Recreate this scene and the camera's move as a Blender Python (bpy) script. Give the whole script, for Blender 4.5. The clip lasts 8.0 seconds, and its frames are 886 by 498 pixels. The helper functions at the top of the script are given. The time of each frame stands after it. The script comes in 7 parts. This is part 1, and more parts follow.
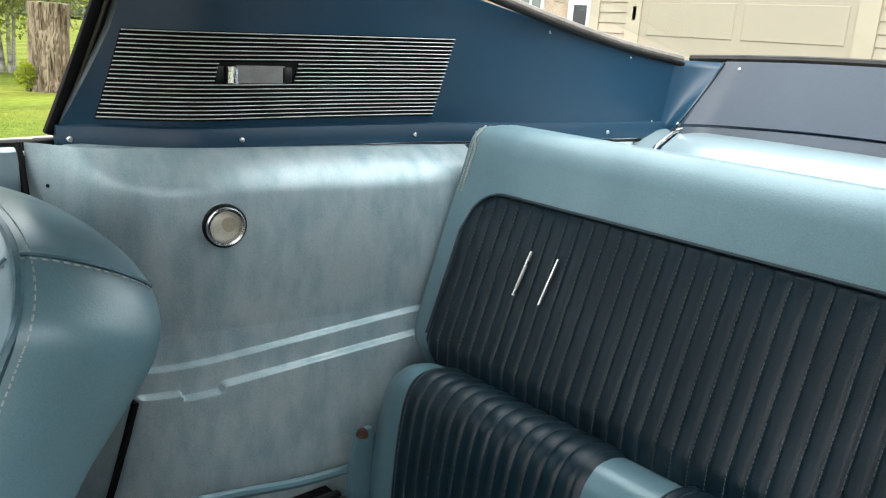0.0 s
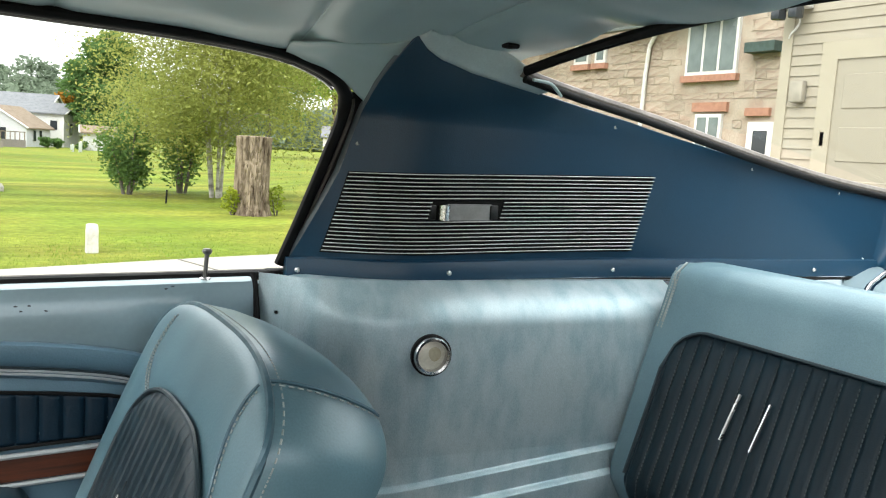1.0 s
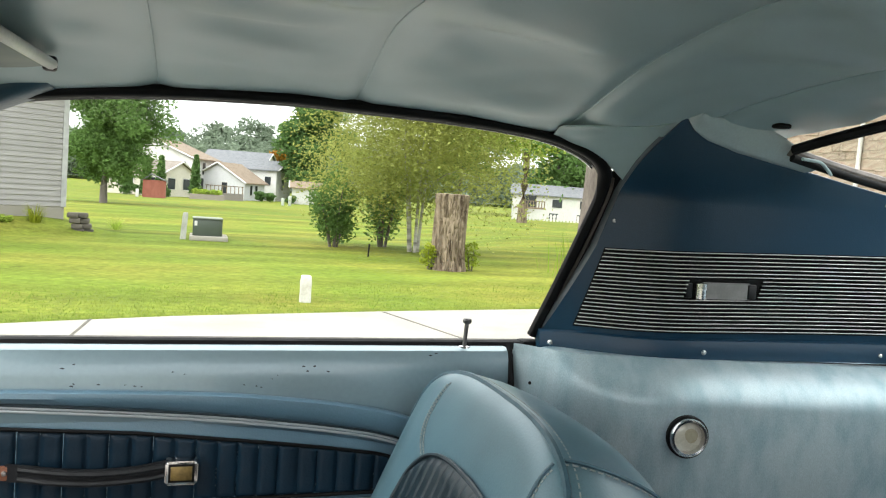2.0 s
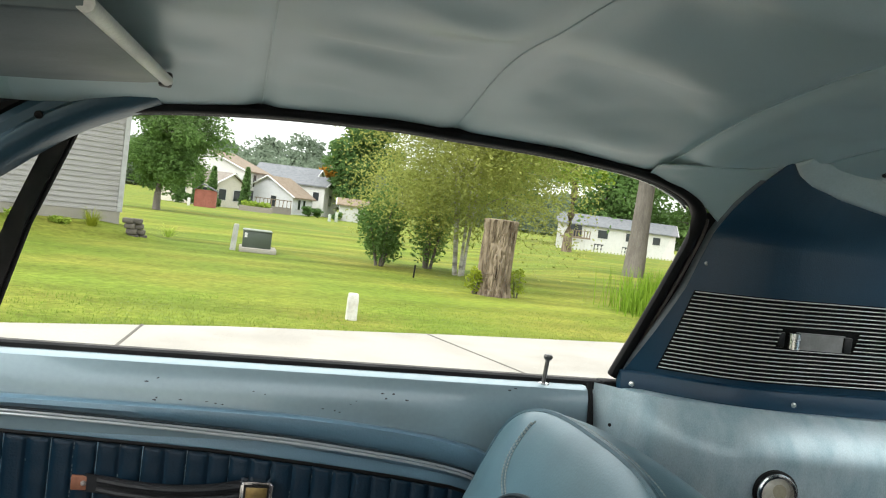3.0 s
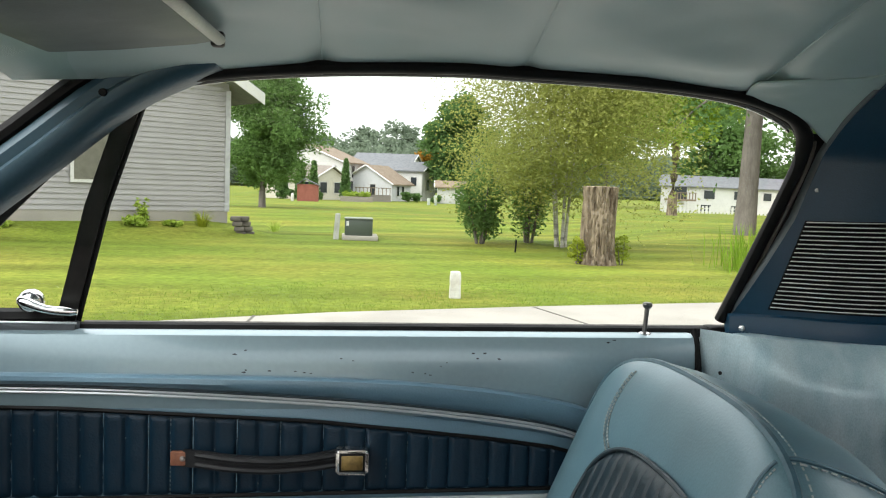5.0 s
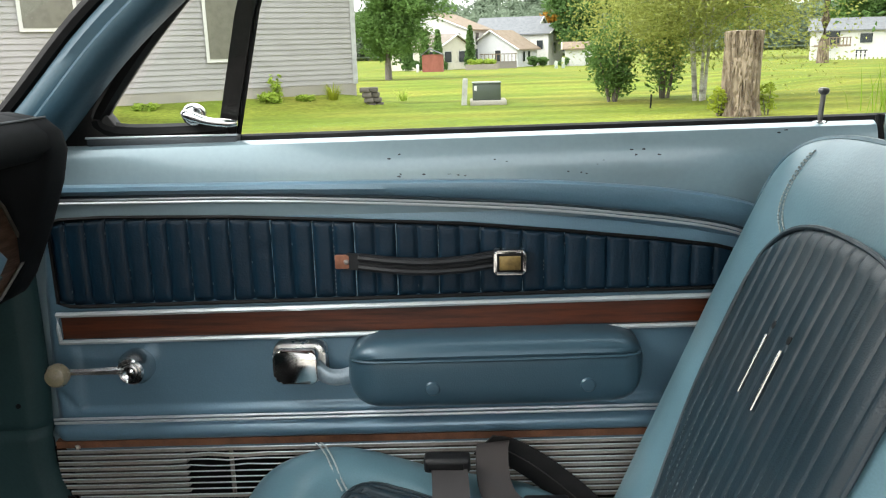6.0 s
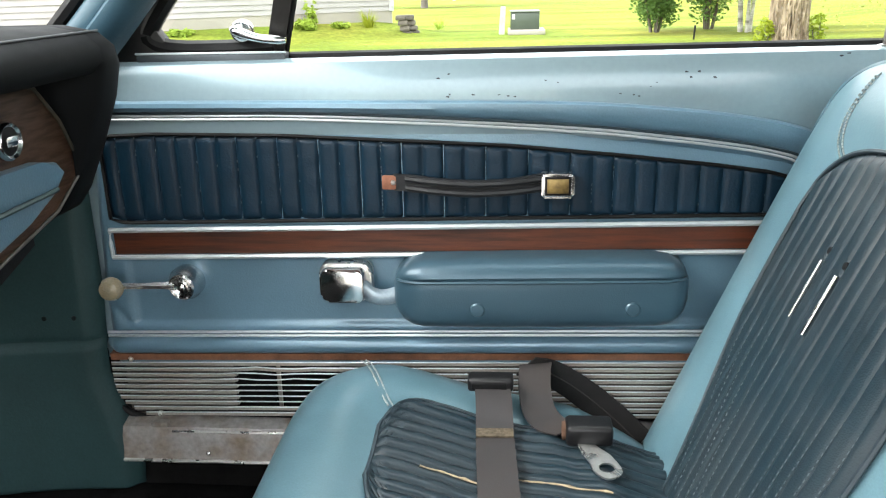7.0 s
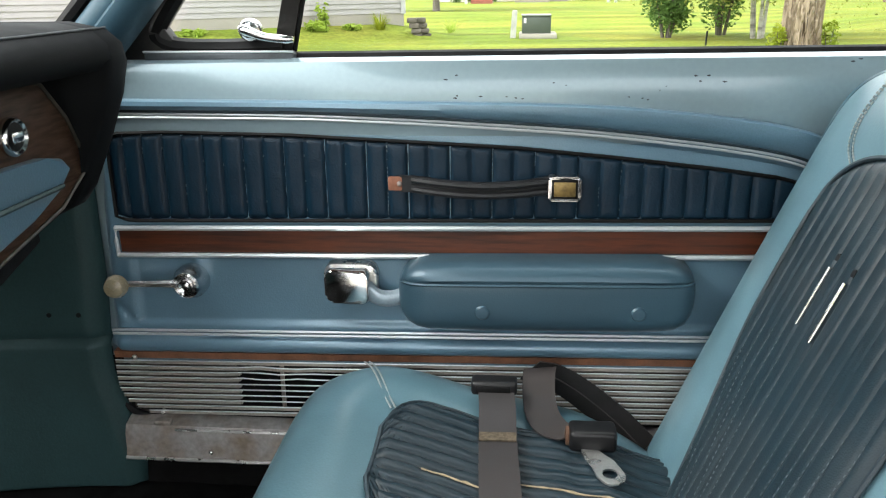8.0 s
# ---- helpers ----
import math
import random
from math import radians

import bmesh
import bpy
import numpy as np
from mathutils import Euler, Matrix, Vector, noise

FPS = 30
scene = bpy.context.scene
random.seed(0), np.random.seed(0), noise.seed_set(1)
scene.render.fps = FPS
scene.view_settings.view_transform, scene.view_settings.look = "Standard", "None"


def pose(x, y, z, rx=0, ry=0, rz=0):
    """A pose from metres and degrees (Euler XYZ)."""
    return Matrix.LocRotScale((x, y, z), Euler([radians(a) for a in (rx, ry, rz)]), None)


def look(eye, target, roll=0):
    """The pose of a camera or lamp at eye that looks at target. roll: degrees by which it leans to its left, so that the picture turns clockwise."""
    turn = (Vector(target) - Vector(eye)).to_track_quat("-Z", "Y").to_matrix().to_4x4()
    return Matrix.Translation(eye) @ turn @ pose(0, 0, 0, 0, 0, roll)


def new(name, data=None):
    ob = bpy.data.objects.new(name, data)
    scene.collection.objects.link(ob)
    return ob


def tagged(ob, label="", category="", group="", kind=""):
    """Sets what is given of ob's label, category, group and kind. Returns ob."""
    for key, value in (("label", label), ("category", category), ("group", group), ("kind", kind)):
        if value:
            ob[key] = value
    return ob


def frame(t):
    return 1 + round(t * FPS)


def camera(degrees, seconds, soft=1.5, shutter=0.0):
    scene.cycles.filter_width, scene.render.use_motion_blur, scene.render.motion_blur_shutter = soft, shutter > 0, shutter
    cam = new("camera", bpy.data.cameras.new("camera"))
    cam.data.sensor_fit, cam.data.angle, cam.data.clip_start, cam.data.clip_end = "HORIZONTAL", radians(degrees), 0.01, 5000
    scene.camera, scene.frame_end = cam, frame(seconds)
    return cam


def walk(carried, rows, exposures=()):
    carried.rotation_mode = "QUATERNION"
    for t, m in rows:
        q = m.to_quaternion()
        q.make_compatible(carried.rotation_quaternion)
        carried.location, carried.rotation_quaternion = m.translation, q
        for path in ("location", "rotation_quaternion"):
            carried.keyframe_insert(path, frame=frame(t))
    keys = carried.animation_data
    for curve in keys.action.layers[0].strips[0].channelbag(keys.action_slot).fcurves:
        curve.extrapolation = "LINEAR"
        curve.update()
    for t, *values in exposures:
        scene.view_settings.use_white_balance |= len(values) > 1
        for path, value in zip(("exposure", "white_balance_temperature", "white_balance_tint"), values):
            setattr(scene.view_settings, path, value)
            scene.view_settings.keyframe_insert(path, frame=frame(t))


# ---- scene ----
cam = camera(57.0, 8.0, soft=1.15)
PATH = [
    (0, (0.128, -0.197, 1.11), (1.447, 1.22, 0.607), 4.2),
    (0.2, (0.107, -0.191, 1.114), (1.348, 1.284, 0.596), 4.0),
    (0.5, (0.097, -0.188, 1.125), (1.191, 1.426, 0.678), 3.2),
    (0.6, (0.092, -0.186, 1.127), (1.172, 1.451, 0.739), 3.2),
    (1, (0.071, -0.183, 1.129), (1.08, 1.527, 0.892), 3.6),
    (1.5, (-0.006, -0.155, 1.143), (0.791, 1.67, 0.956), 3.4),
    (2, (-0.041, -0.166, 1.154), (0.551, 1.74, 1.022), 4.1),
    (2.2, (-0.057, -0.166, 1.153), (0.5, 1.753, 1.065), 5.2),
    (3.3, (-0.104, -0.122, 1.159), (0.37, 1.819, 1.071), 7.4),
    (3.5, (-0.088, -0.126, 1.157), (0.377, 1.817, 1.066), 7.5),
    (4, (-0.071, -0.122, 1.142), (0.405, 1.818, 1.043), 6.4),
    (4.2, (-0.078, -0.105, 1.145), (0.419, 1.829, 1.035), 6.4),
    (5.3, (-0.055, -0.078, 1.097), (0.063, 1.909, 0.904), 0.2),
    (5.5, (-0.063, -0.072, 1.075), (-0.01, 1.905, 0.776), -0.6),
    (6, (-0.089, -0.074, 1.024), (-0.159, 1.868, 0.55), -1.6),
    (6.5, (-0.105, -0.08, 1.012), (-0.229, 1.822, 0.406), -1.6),
    (7, (-0.109, -0.079, 1.01), (-0.259, 1.813, 0.38), -1.2),
    (7.5, (-0.107, -0.078, 1.009), (-0.259, 1.813, 0.375), -1.0),
    (8, (-0.105, -0.074, 1.007), (-0.276, 1.819, 0.384), -0.6),
]
EXPOSURES = [(0.0, 0.85), (2.2, 0.70), (3.4, 0.50), (4.2, 0.46), (5.3, 0.50), (5.6, 0.60), (6.1, 1.05), (6.5, 1.68), (7.0, 1.70), (7.3, 1.48), (7.5, 1.30), (8.0, 1.27)]
walk(cam, [(t, look(eye, target, roll)) for t, eye, target, roll in PATH], EXPOSURES)

# ---- light: a bright overcast sky with a veiled sun ----
SUN_ELEVATION, SUN_TURN = 42.0, 248.0
world = bpy.data.worlds.new("overcast_sky")
scene.world = world
world.use_nodes = True
wn, wl = world.node_tree.nodes, world.node_tree.links
sky = wn.new("ShaderNodeTexSky")
sky.sky_type, sky.sun_disc = "NISHITA", False
sky.sun_elevation, sky.sun_rotation = radians(SUN_ELEVATION), radians(SUN_TURN)
sky.dust_density, sky.air_density = 4.0, 1.0
veil = wn.new("ShaderNodeMix")
veil.data_type = "RGBA"
veil.inputs[0].default_value = 0.75
wl.new(sky.outputs[0], veil.inputs[6])
# cloud cover brightens towards the zenith
way = wn.new("ShaderNodeTexCoord")
axes = wn.new("ShaderNodeSeparateXYZ")
cover = wn.new("ShaderNodeMapRange")
cover.inputs[1].default_value, cover.inputs[2].default_value, cover.inputs[3].default_value, cover.inputs[4].default_value = 0.0, 1.0, 10.0, 24.0
wl.new(way.outputs["Generated"], axes.inputs[0])
wl.new(axes.outputs[2], cover.inputs[0])
wl.new(cover.outputs[0], veil.inputs[7])
wl.new(veil.outputs[2], wn["Background"].inputs[0])
wn["Background"].inputs[1].default_value = 0.143
sun = new("sun", bpy.data.lights.new("sun", "SUN"))
sun.data.energy, sun.data.angle, sun.data.color = 1.8, radians(40), (1.0, 0.98, 0.95)
sun.rotation_euler = (radians(90 - SUN_ELEVATION), 0, radians(180 - SUN_TURN))
sun.location = (0, -20, 30)


# ---- materials ----
def mat(name, base, rough=0.6, metal=0.0, coat=0.0, spec=0.5, var=0.25, scale=8.0, bump=0.15, bump_scale=300.0,
        rough_var=0.15, detail=6, tint=None, per_piece=0.0, stretch=(1, 1, 1), per_island=0.0):
    """A surface with stains at one scale, grain at a finer one, and relief."""
    m = bpy.data.materials.new(name)
    m.use_nodes = True
    n, l = m.node_tree.nodes, m.node_tree.links
    p = n["Principled BSDF"]
    p.inputs["Metallic"].default_value = metal
    p.inputs["Coat Weight"].default_value = coat
    p.inputs["Specular IOR Level"].default_value = spec
    co = n.new("ShaderNodeTexCoord")
    mp = n.new("ShaderNodeMapping")
    mp.inputs["Scale"].default_value = stretch
    l.new(co.outputs["Object"], mp.inputs[0])
    big = n.new("ShaderNodeTexNoise")
    big.inputs["Scale"].default_value, big.inputs["Detail"].default_value = scale, detail
    fine = n.new("ShaderNodeTexNoise")
    fine.inputs["Scale"].default_value, fine.inputs["Detail"].default_value = bump_scale, 4
    l.new(mp.outputs[0], big.inputs[0])
    l.new(mp.outputs[0], fine.inputs[0])
    b = tint or tuple(c * 0.55 for c in base)
    ramp = n.new("ShaderNodeMix")
    ramp.data_type = "RGBA"
    ramp.inputs[6].default_value, ramp.inputs[7].default_value = (*base, 1), (*b, 1)
    fac = n.new("ShaderNodeMapRange")
    fac.interpolation_type = "SMOOTHSTEP"
    fac.inputs[1].default_value, fac.inputs[2].default_value = 0.35, 0.75
    fac.inputs[3].default_value, fac.inputs[4].default_value = 0.0, var * 2
    l.new(big.outputs[0], fac.inputs[0])
    l.new(fac.outputs[0], ramp.inputs[0])
    colour = ramp.outputs[2]
    grain = n.new("ShaderNodeMapRange")
    grain.inputs[1].default_value, grain.inputs[2].default_value = 0.3, 0.7
    grain.inputs[3].default_value, grain.inputs[4].default_value = 1 - var * 0.35, 1 + var * 0.35
    l.new(fine.outputs[0], grain.inputs[0])
    hsv = n.new("ShaderNodeHueSaturation")
    l.new(colour, hsv.inputs["Color"])
    last = grain.outputs[0]
    if per_piece or per_island:
        src = n.new("ShaderNodeObjectInfo").outputs["Random"] if per_piece else n.new("ShaderNodeNewGeometry").outputs["Random Per Island"]
        amount = per_piece or per_island
        rnd = n.new("ShaderNodeMapRange")
        rnd.inputs[3].default_value, rnd.inputs[4].default_value = 1 - amount, 1 + amount
        l.new(src, rnd.inputs[0])
        mul = n.new("ShaderNodeMath")
        mul.operation = "MULTIPLY"
        l.new(rnd.outputs[0], mul.inputs[0])
        l.new(last, mul.inputs[1])
        last = mul.outputs[0]
    l.new(last, hsv.inputs["Value"])
    l.new(hsv.outputs[0], p.inputs["Base Color"])
    rr = n.new("ShaderNodeMapRange")
    rr.interpolation_type = "SMOOTHSTEP"
    rr.inputs[1].default_value, rr.inputs[2].default_value = 0.3, 0.7
    rr.inputs[3].default_value, rr.inputs[4].default_value = max(0.02, rough - rough_var / 2), min(1, rough + rough_var / 2)
    l.new(big.outputs[0], rr.inputs[0])
    l.new(rr.outputs[0], p.inputs["Roughness"])
    if bump:
        bp = n.new("ShaderNodeBump")
        bp.inputs["Strength"].default_value, bp.inputs["Distance"].default_value = bump, 0.4 / bump_scale
        l.new(fine.outputs[0], bp.inputs["Height"])
        l.new(bp.outputs[0], p.inputs["Normal"])
    return m


def leather(name, base, rough, cell=420.0, bump=0.35, **more):
    """Grained vinyl: the relief of a fine cell pattern over the stains."""
    m = mat(name, base, rough, bump=0.1, bump_scale=500, **more)
    n, l = m.node_tree.nodes, m.node_tree.links
    v = n.new("ShaderNodeTexVoronoi")
    v.inputs["Scale"].default_value = cell
    co = n.new("ShaderNodeTexCoord")
    l.new(co.outputs["Object"], v.inputs["Vector"])
    bp = n.new("ShaderNodeBump")
    bp.inputs["Strength"].default_value, bp.inputs["Distance"].default_value = bump, 0.0006
    l.new(v.outputs["Distance"], bp.inputs["Height"])
    l.new(n["Bump"].outputs[0], bp.inputs["Normal"])
    l.new(bp.outputs[0], n["Principled BSDF"].inputs["Normal"])
    return m


def glass(name, colour=(0.93, 0.97, 0.95)):
    m = bpy.data.materials.new(name)
    m.use_nodes = True
    n, l = m.node_tree.nodes, m.node_tree.links
    out = n["Material Output"]
    clear, shine, mix, fr = (n.new("ShaderNodeBsdfTransparent"), n.new("ShaderNodeBsdfGlossy"), n.new("ShaderNodeMixShader"),
                             n.new("ShaderNodeLayerWeight"))
    power, part_of = n.new("ShaderNodeMath"), n.new("ShaderNodeMath")
    power.operation, part_of.operation = "POWER", "MULTIPLY_ADD"
    power.inputs[1].default_value, part_of.inputs[1].default_value, part_of.inputs[2].default_value = 5.0, 0.3, 0.015
    clear.inputs[0].default_value = (*colour, 1)
    shine.inputs["Roughness"].default_value = 0.02
    l.new(fr.outputs["Facing"], power.inputs[0])
    l.new(power.outputs[0], part_of.inputs[0])
    l.new(part_of.outputs[0], mix.inputs[0])
    l.new(clear.outputs[0], mix.inputs[1])
    l.new(shine.outputs[0], mix.inputs[2])
    l.new(mix.outputs[0], out.inputs[0])
    return m


PAINT = mat("blue_painted_metal", (0.246, 0.335, 0.372), 0.30, metal=0.25, coat=0.6, rough_var=0.03, detail=2, var=0.08, scale=5, bump=0.04, bump_scale=150)
VINYL = leather("pale_blue_metallic_vinyl", (0.125, 0.225, 0.30), 0.31, metal=0.2, coat=0.15, spec=0.8, rough_var=0.05, var=0.2, scale=5, cell=330, bump=0.22)
QUARTER = leather("pale_blue_worn_vinyl", (0.42, 0.515, 0.545), 0.36, metal=0.3, rough_var=0.12, var=0.34, scale=20, cell=260, bump=0.15,
                  tint=(0.22, 0.35, 0.405), stretch=(1.6, 1, 0.7))
SEATBLUE = leather("seat_blue_vinyl", (0.110, 0.207, 0.250), 0.33, metal=0.08, spec=0.78, rough_var=0.08, detail=2, var=0.20, scale=9, cell=300, bump=0.18)
KICK = mat("kick_panel_plastic", (0.024, 0.054, 0.056), 0.5, spec=0.25, var=0.2, scale=6, bump=0.2, bump_scale=260)
TRIM = mat("dark_blue_trim_panel", (0.007, 0.040, 0.078), 0.34, spec=0.45, rough_var=0.1, var=0.2, scale=3, bump=0.25, bump_scale=420)
NAVY = leather("navy_pleated_vinyl", (0.004, 0.017, 0.027), 0.36, var=0.25, scale=9, cell=520, bump=0.45, spec=0.32)
# Greyer navy copy for the front seat: its brighter light put into the colour.
NAVY_LIT = leather("navy_vinyl_lit", (0.010, 0.023, 0.032), 0.40, var=0.4, scale=7, detail=3, cell=520, bump=0.32, spec=0.45, tint=(0.019, 0.030, 0.037))
DOORNAVY = leather("navy_door_insert", (0.004, 0.018, 0.034), 0.42, var=0.25, scale=9, cell=300, bump=0.4, spec=0.25)
HEAD = mat("grey_headliner_cloth", (0.378, 0.49, 0.49), 0.42, var=0.12, scale=4, bump=0.15, bump_scale=900, spec=0.5)
BLACK = mat("black_rubber", (0.005, 0.005, 0.0055), 0.6, var=0.3, scale=20, bump=0.2, bump_scale=300, spec=0.2)
DARKFRAME = mat("dark_brown_weathered_frame", (0.017, 0.016, 0.015), 0.45, spec=0.3, var=0.5, scale=25, bump=0.2, bump_scale=200)
CHROME = mat("chrome", (0.72, 0.72, 0.72), 0.2, metal=1.0, var=0.1, scale=30, bump=0.03, bump_scale=200)
BRIGHT = mat("brushed_bright_trim", (0.62, 0.62, 0.6), 0.3, metal=0.9, var=0.25, scale=40, bump=0.05)
BEAD = mat("dull_bright_bead", (0.60, 0.64, 0.66), 0.35, metal=0.5, var=0.08, scale=30, bump=0)
STEEL = mat("scuffed_sill_steel", (0.31, 0.295, 0.29), 0.45, metal=0.5, var=0.5, scale=18, bump=0.2, bump_scale=120, tint=(0.2, 0.15, 0.11))
# Pale matt edges: the sky's reflection in chrome, put into the colour.
VENTEDGE = mat("vent_edge_reflection", (0.66, 0.65, 0.63), 0.45, metal=0.0, var=0.15, scale=60, bump=0)
SLAT = mat("dull_bright_slats", (0.25, 0.235, 0.215), 0.4, metal=0.4, var=0.35, scale=14, bump=0.1, tint=(0.25, 0.2, 0.17))
WOOD = mat("walnut_trim", (0.085, 0.023, 0.010), 0.4, spec=0.35, var=0.5, scale=9, bump=0.1, bump_scale=60, stretch=(1, 1, 18), tint=(0.022, 0.007, 0.004))
DASHWOOD = mat("dash_walnut", (0.062, 0.031, 0.017), 0.45, spec=0.25, var=0.45, scale=12, bump=0.1, bump_scale=120, stretch=(1, 2, 16), tint=(0.02, 0.010, 0.006))
CARPET = mat("black_carpet", (0.006, 0.006, 0.006), 0.95, var=0.4, scale=40, bump=1.0, bump_scale=500, spec=0.1)
WEB = mat("grey_webbing", (0.024, 0.021, 0.022), 0.7, var=0.3, scale=14, bump=0.5, bump_scale=700, tint=(0.045, 0.036, 0.032))
PLASTIC = mat("black_buckle_plastic", (0.007, 0.007, 0.008), 0.4, var=0.3, scale=30, bump=0.15, spec=0.4)
RUST = mat("rusty_metal", (0.09, 0.045, 0.025), 0.9, var=0.5, scale=60, bump=0.6, bump_scale=300)
TAB = mat("brown_strap_tab", (0.22, 0.085, 0.045), 0.6, var=0.3, scale=60)
GOLD = mat("amber_badge", (0.22, 0.15, 0.05), 0.35, metal=0.4, var=0.4, scale=120)
LENS = mat("ribbed_lamp_lens", (0.62, 0.6, 0.5), 0.25, coat=0.5, var=0.2, scale=40, spec=0.6)
KNOBM = mat("ivory_crank_knob", (0.3, 0.255, 0.17), 0.25, coat=0.5, var=0.3, scale=50)
NAVYTHREAD = mat("navy_thread", (0.085, 0.11, 0.12), 0.7, var=0.2, scale=100)
# Seat blue darkened: the shadows along welts and seams are in the colour.
WELT = mat("shaded_blue_piping", (0.06, 0.125, 0.16), 0.4, metal=0.2, var=0.2, scale=40)
THREAD = mat("stitching_thread", (0.34, 0.38, 0.37), 0.7, var=0.2, scale=100)
DARKTHREAD = mat("dark_piping_and_lip_shade", (0.02, 0.035, 0.045), 0.5, var=0.2, scale=60)
PILLAR = mat("dark_blue_pillar_paint", (0.030, 0.068, 0.095), 0.4, metal=0.2, coat=0.15, var=0.15, scale=8, bump=0.15, bump_scale=200)
BODYOUT = mat("car_body_paint", (0.12, 0.24, 0.36), 0.25, coat=0.6, metal=0.2, var=0.1)
GLASS = glass("clear_glass")


# ---- mesh tools ----
def part(name, bm, material, parent=None, label="", smooth=True, auto=40):
    """Links a bmesh as one mesh object, under parent if one is given."""
    me = bpy.data.meshes.new(name)
    bmesh.ops.recalc_face_normals(bm, faces=bm.faces)
    if smooth:
        for f in bm.faces:
            f.smooth = True
        lim = radians(auto)
        for e in bm.edges:
            if len(e.link_faces) == 2 and e.calc_face_angle(0) > lim:
                e.smooth = False
    bm.to_mesh(me)
    bm.free()
    me.materials.append(material)
    ob = new(name, me)
    if parent:
        ob.parent = parent
    if label:
        ob["label"] = label
    return ob


def base_empty(name, at=(0, 0, 0)):
    """A thing's root; its parts keep world coordinates."""
    return new(name)


def crom(pts, n):
    """n points on a smooth curve through pts."""
    pts = [Vector(p) for p in pts]
    full = [2 * pts[0] - pts[1]] + pts + [2 * pts[-1] - pts[-2]]
    seg, out = len(pts) - 1, []
    for i in range(n):
        s = i / (n - 1) * seg
        k = min(int(s), seg - 1)
        f = s - k
        a, b, c, d = full[k:k + 4]
        out.append(0.5 * ((2 * b) + (c - a) * f + (2 * a - 5 * b + 4 * c - d) * f * f + (3 * b - a - 3 * c + d) * f ** 3))
    return out


def lerp_table(table, x):
    """Smooth y at x from (x, y) pairs in order."""
    if x <= table[0][0]:
        return table[0][1]
    for (x0, y0), (x1, y1) in zip(table, table[1:]):
        if x <= x1:
            f = (x - x0) / (x1 - x0)
            return y0 + (y1 - y0) * f
    return table[-1][1]


def step(a, b, x):
    f = min(1.0, max(0.0, (x - a) / (b - a)))
    return f * f * (3 - 2 * f)


def sheet(fn, nu, nv, bm=None, keep=None):
    """A grid of fn(u, v), u and v from 0 to 1."""
    bm = bm or bmesh.new()
    vs = [[bm.verts.new(fn(i / nu, j / nv)) for j in range(nv + 1)] for i in range(nu + 1)]
    for i in range(nu):
        for j in range(nv):
            if keep is None or keep((i + 0.5) / nu, (j + 0.5) / nv):
                bm.faces.new((vs[i][j], vs[i + 1][j], vs[i + 1][j + 1], vs[i][j + 1]))
    return bm


def thick(ob, t, offset=-1):
    s = ob.modifiers.new("thickness", "SOLIDIFY")
    s.thickness, s.offset = t, offset
    return ob


def loft(rings, closed=True, caps=True, bm=None):
    """Joins rings of as many points each."""
    bm = bm or bmesh.new()
    vs = [[bm.verts.new(p) for p in r] for r in rings]
    n = len(vs[0])
    for a, b in zip(vs, vs[1:]):
        for i in range(n if closed else n - 1):
            k = (i + 1) % n
            bm.faces.new((a[i], a[k], b[k], b[i]))
    if caps and closed:
        bm.faces.new(vs[0][::-1])
        bm.faces.new(vs[-1])
    return bm


def tube(pts, r, sides=8, bm=None, flat=1.0, up=Vector((0, 0, 1)), taper=None):
    """A round (or flattened) rod along pts."""
    pts = [Vector(p) for p in pts]
    rings = []
    for i, p in enumerate(pts):
        d = (pts[min(i + 1, len(pts) - 1)] - pts[max(i - 1, 0)]).normalized()
        a = d.cross(up)
        a = a.normalized() if a.length > 1e-4 else d.orthogonal().normalized()
        b = d.cross(a).normalized()
        rr = r * (taper[i] if taper else 1)
        rings.append([p + a * (rr * flat * math.cos(2 * math.pi * k / sides)) + b * (rr * math.sin(2 * math.pi * k / sides)) for k in range(sides)])
    return loft(rings, bm=bm)


def band(pts, w, t, across, bm=None):
    """A strap along pts, w wide along the vectors in across, t thick."""
    pts = [Vector(p) for p in pts]
    rings = []
    for i, p in enumerate(pts):
        d = (pts[min(i + 1, len(pts) - 1)] - pts[max(i - 1, 0)]).normalized()
        a = Vector(across[i] if isinstance(across, list) else across).normalized()
        nrm = d.cross(a).normalized()
        rings.append([p + a * (w / 2) + nrm * (t / 2), p - a * (w / 2) + nrm * (t / 2), p - a * (w / 2) - nrm * (t / 2), p + a * (w / 2) - nrm * (t / 2)])
    return loft(rings, bm=bm)


def box(x0, x1, y0, y1, z0, z1, bevel=0.0, seg=2, bm=None):
    own = bmesh.new()
    bmesh.ops.create_cube(own, size=1)
    for v in own.verts:
        v.co = Vector(((x0 + x1) / 2 + v.co.x * (x1 - x0), (y0 + y1) / 2 + v.co.y * (y1 - y0), (z0 + z1) / 2 + v.co.z * (z1 - z0)))
    if bevel:
        bmesh.ops.bevel(own, geom=own.edges[:], offset=bevel, segments=seg, profile=0.5, affect="EDGES")
    if bm is None:
        return own
    me = bpy.data.meshes.new("tmp")
    own.to_mesh(me)
    own.free()
    bm.from_mesh(me)
    bpy.data.meshes.remove(me)
    return bm


def disc(centre, axis, rows, sides=28, bm=None):
    """A turned form: rows of (distance along axis, radius)."""
    axis = Vector(axis).normalized()
    a = axis.orthogonal().normalized()
    b = axis.cross(a)
    c = Vector(centre)
    return loft([[c + axis * d + (a * math.cos(2 * math.pi * k / sides) + b * math.sin(2 * math.pi * k / sides)) * max(r, 1e-4) for k in range(sides)] for d, r in rows], bm=bm)


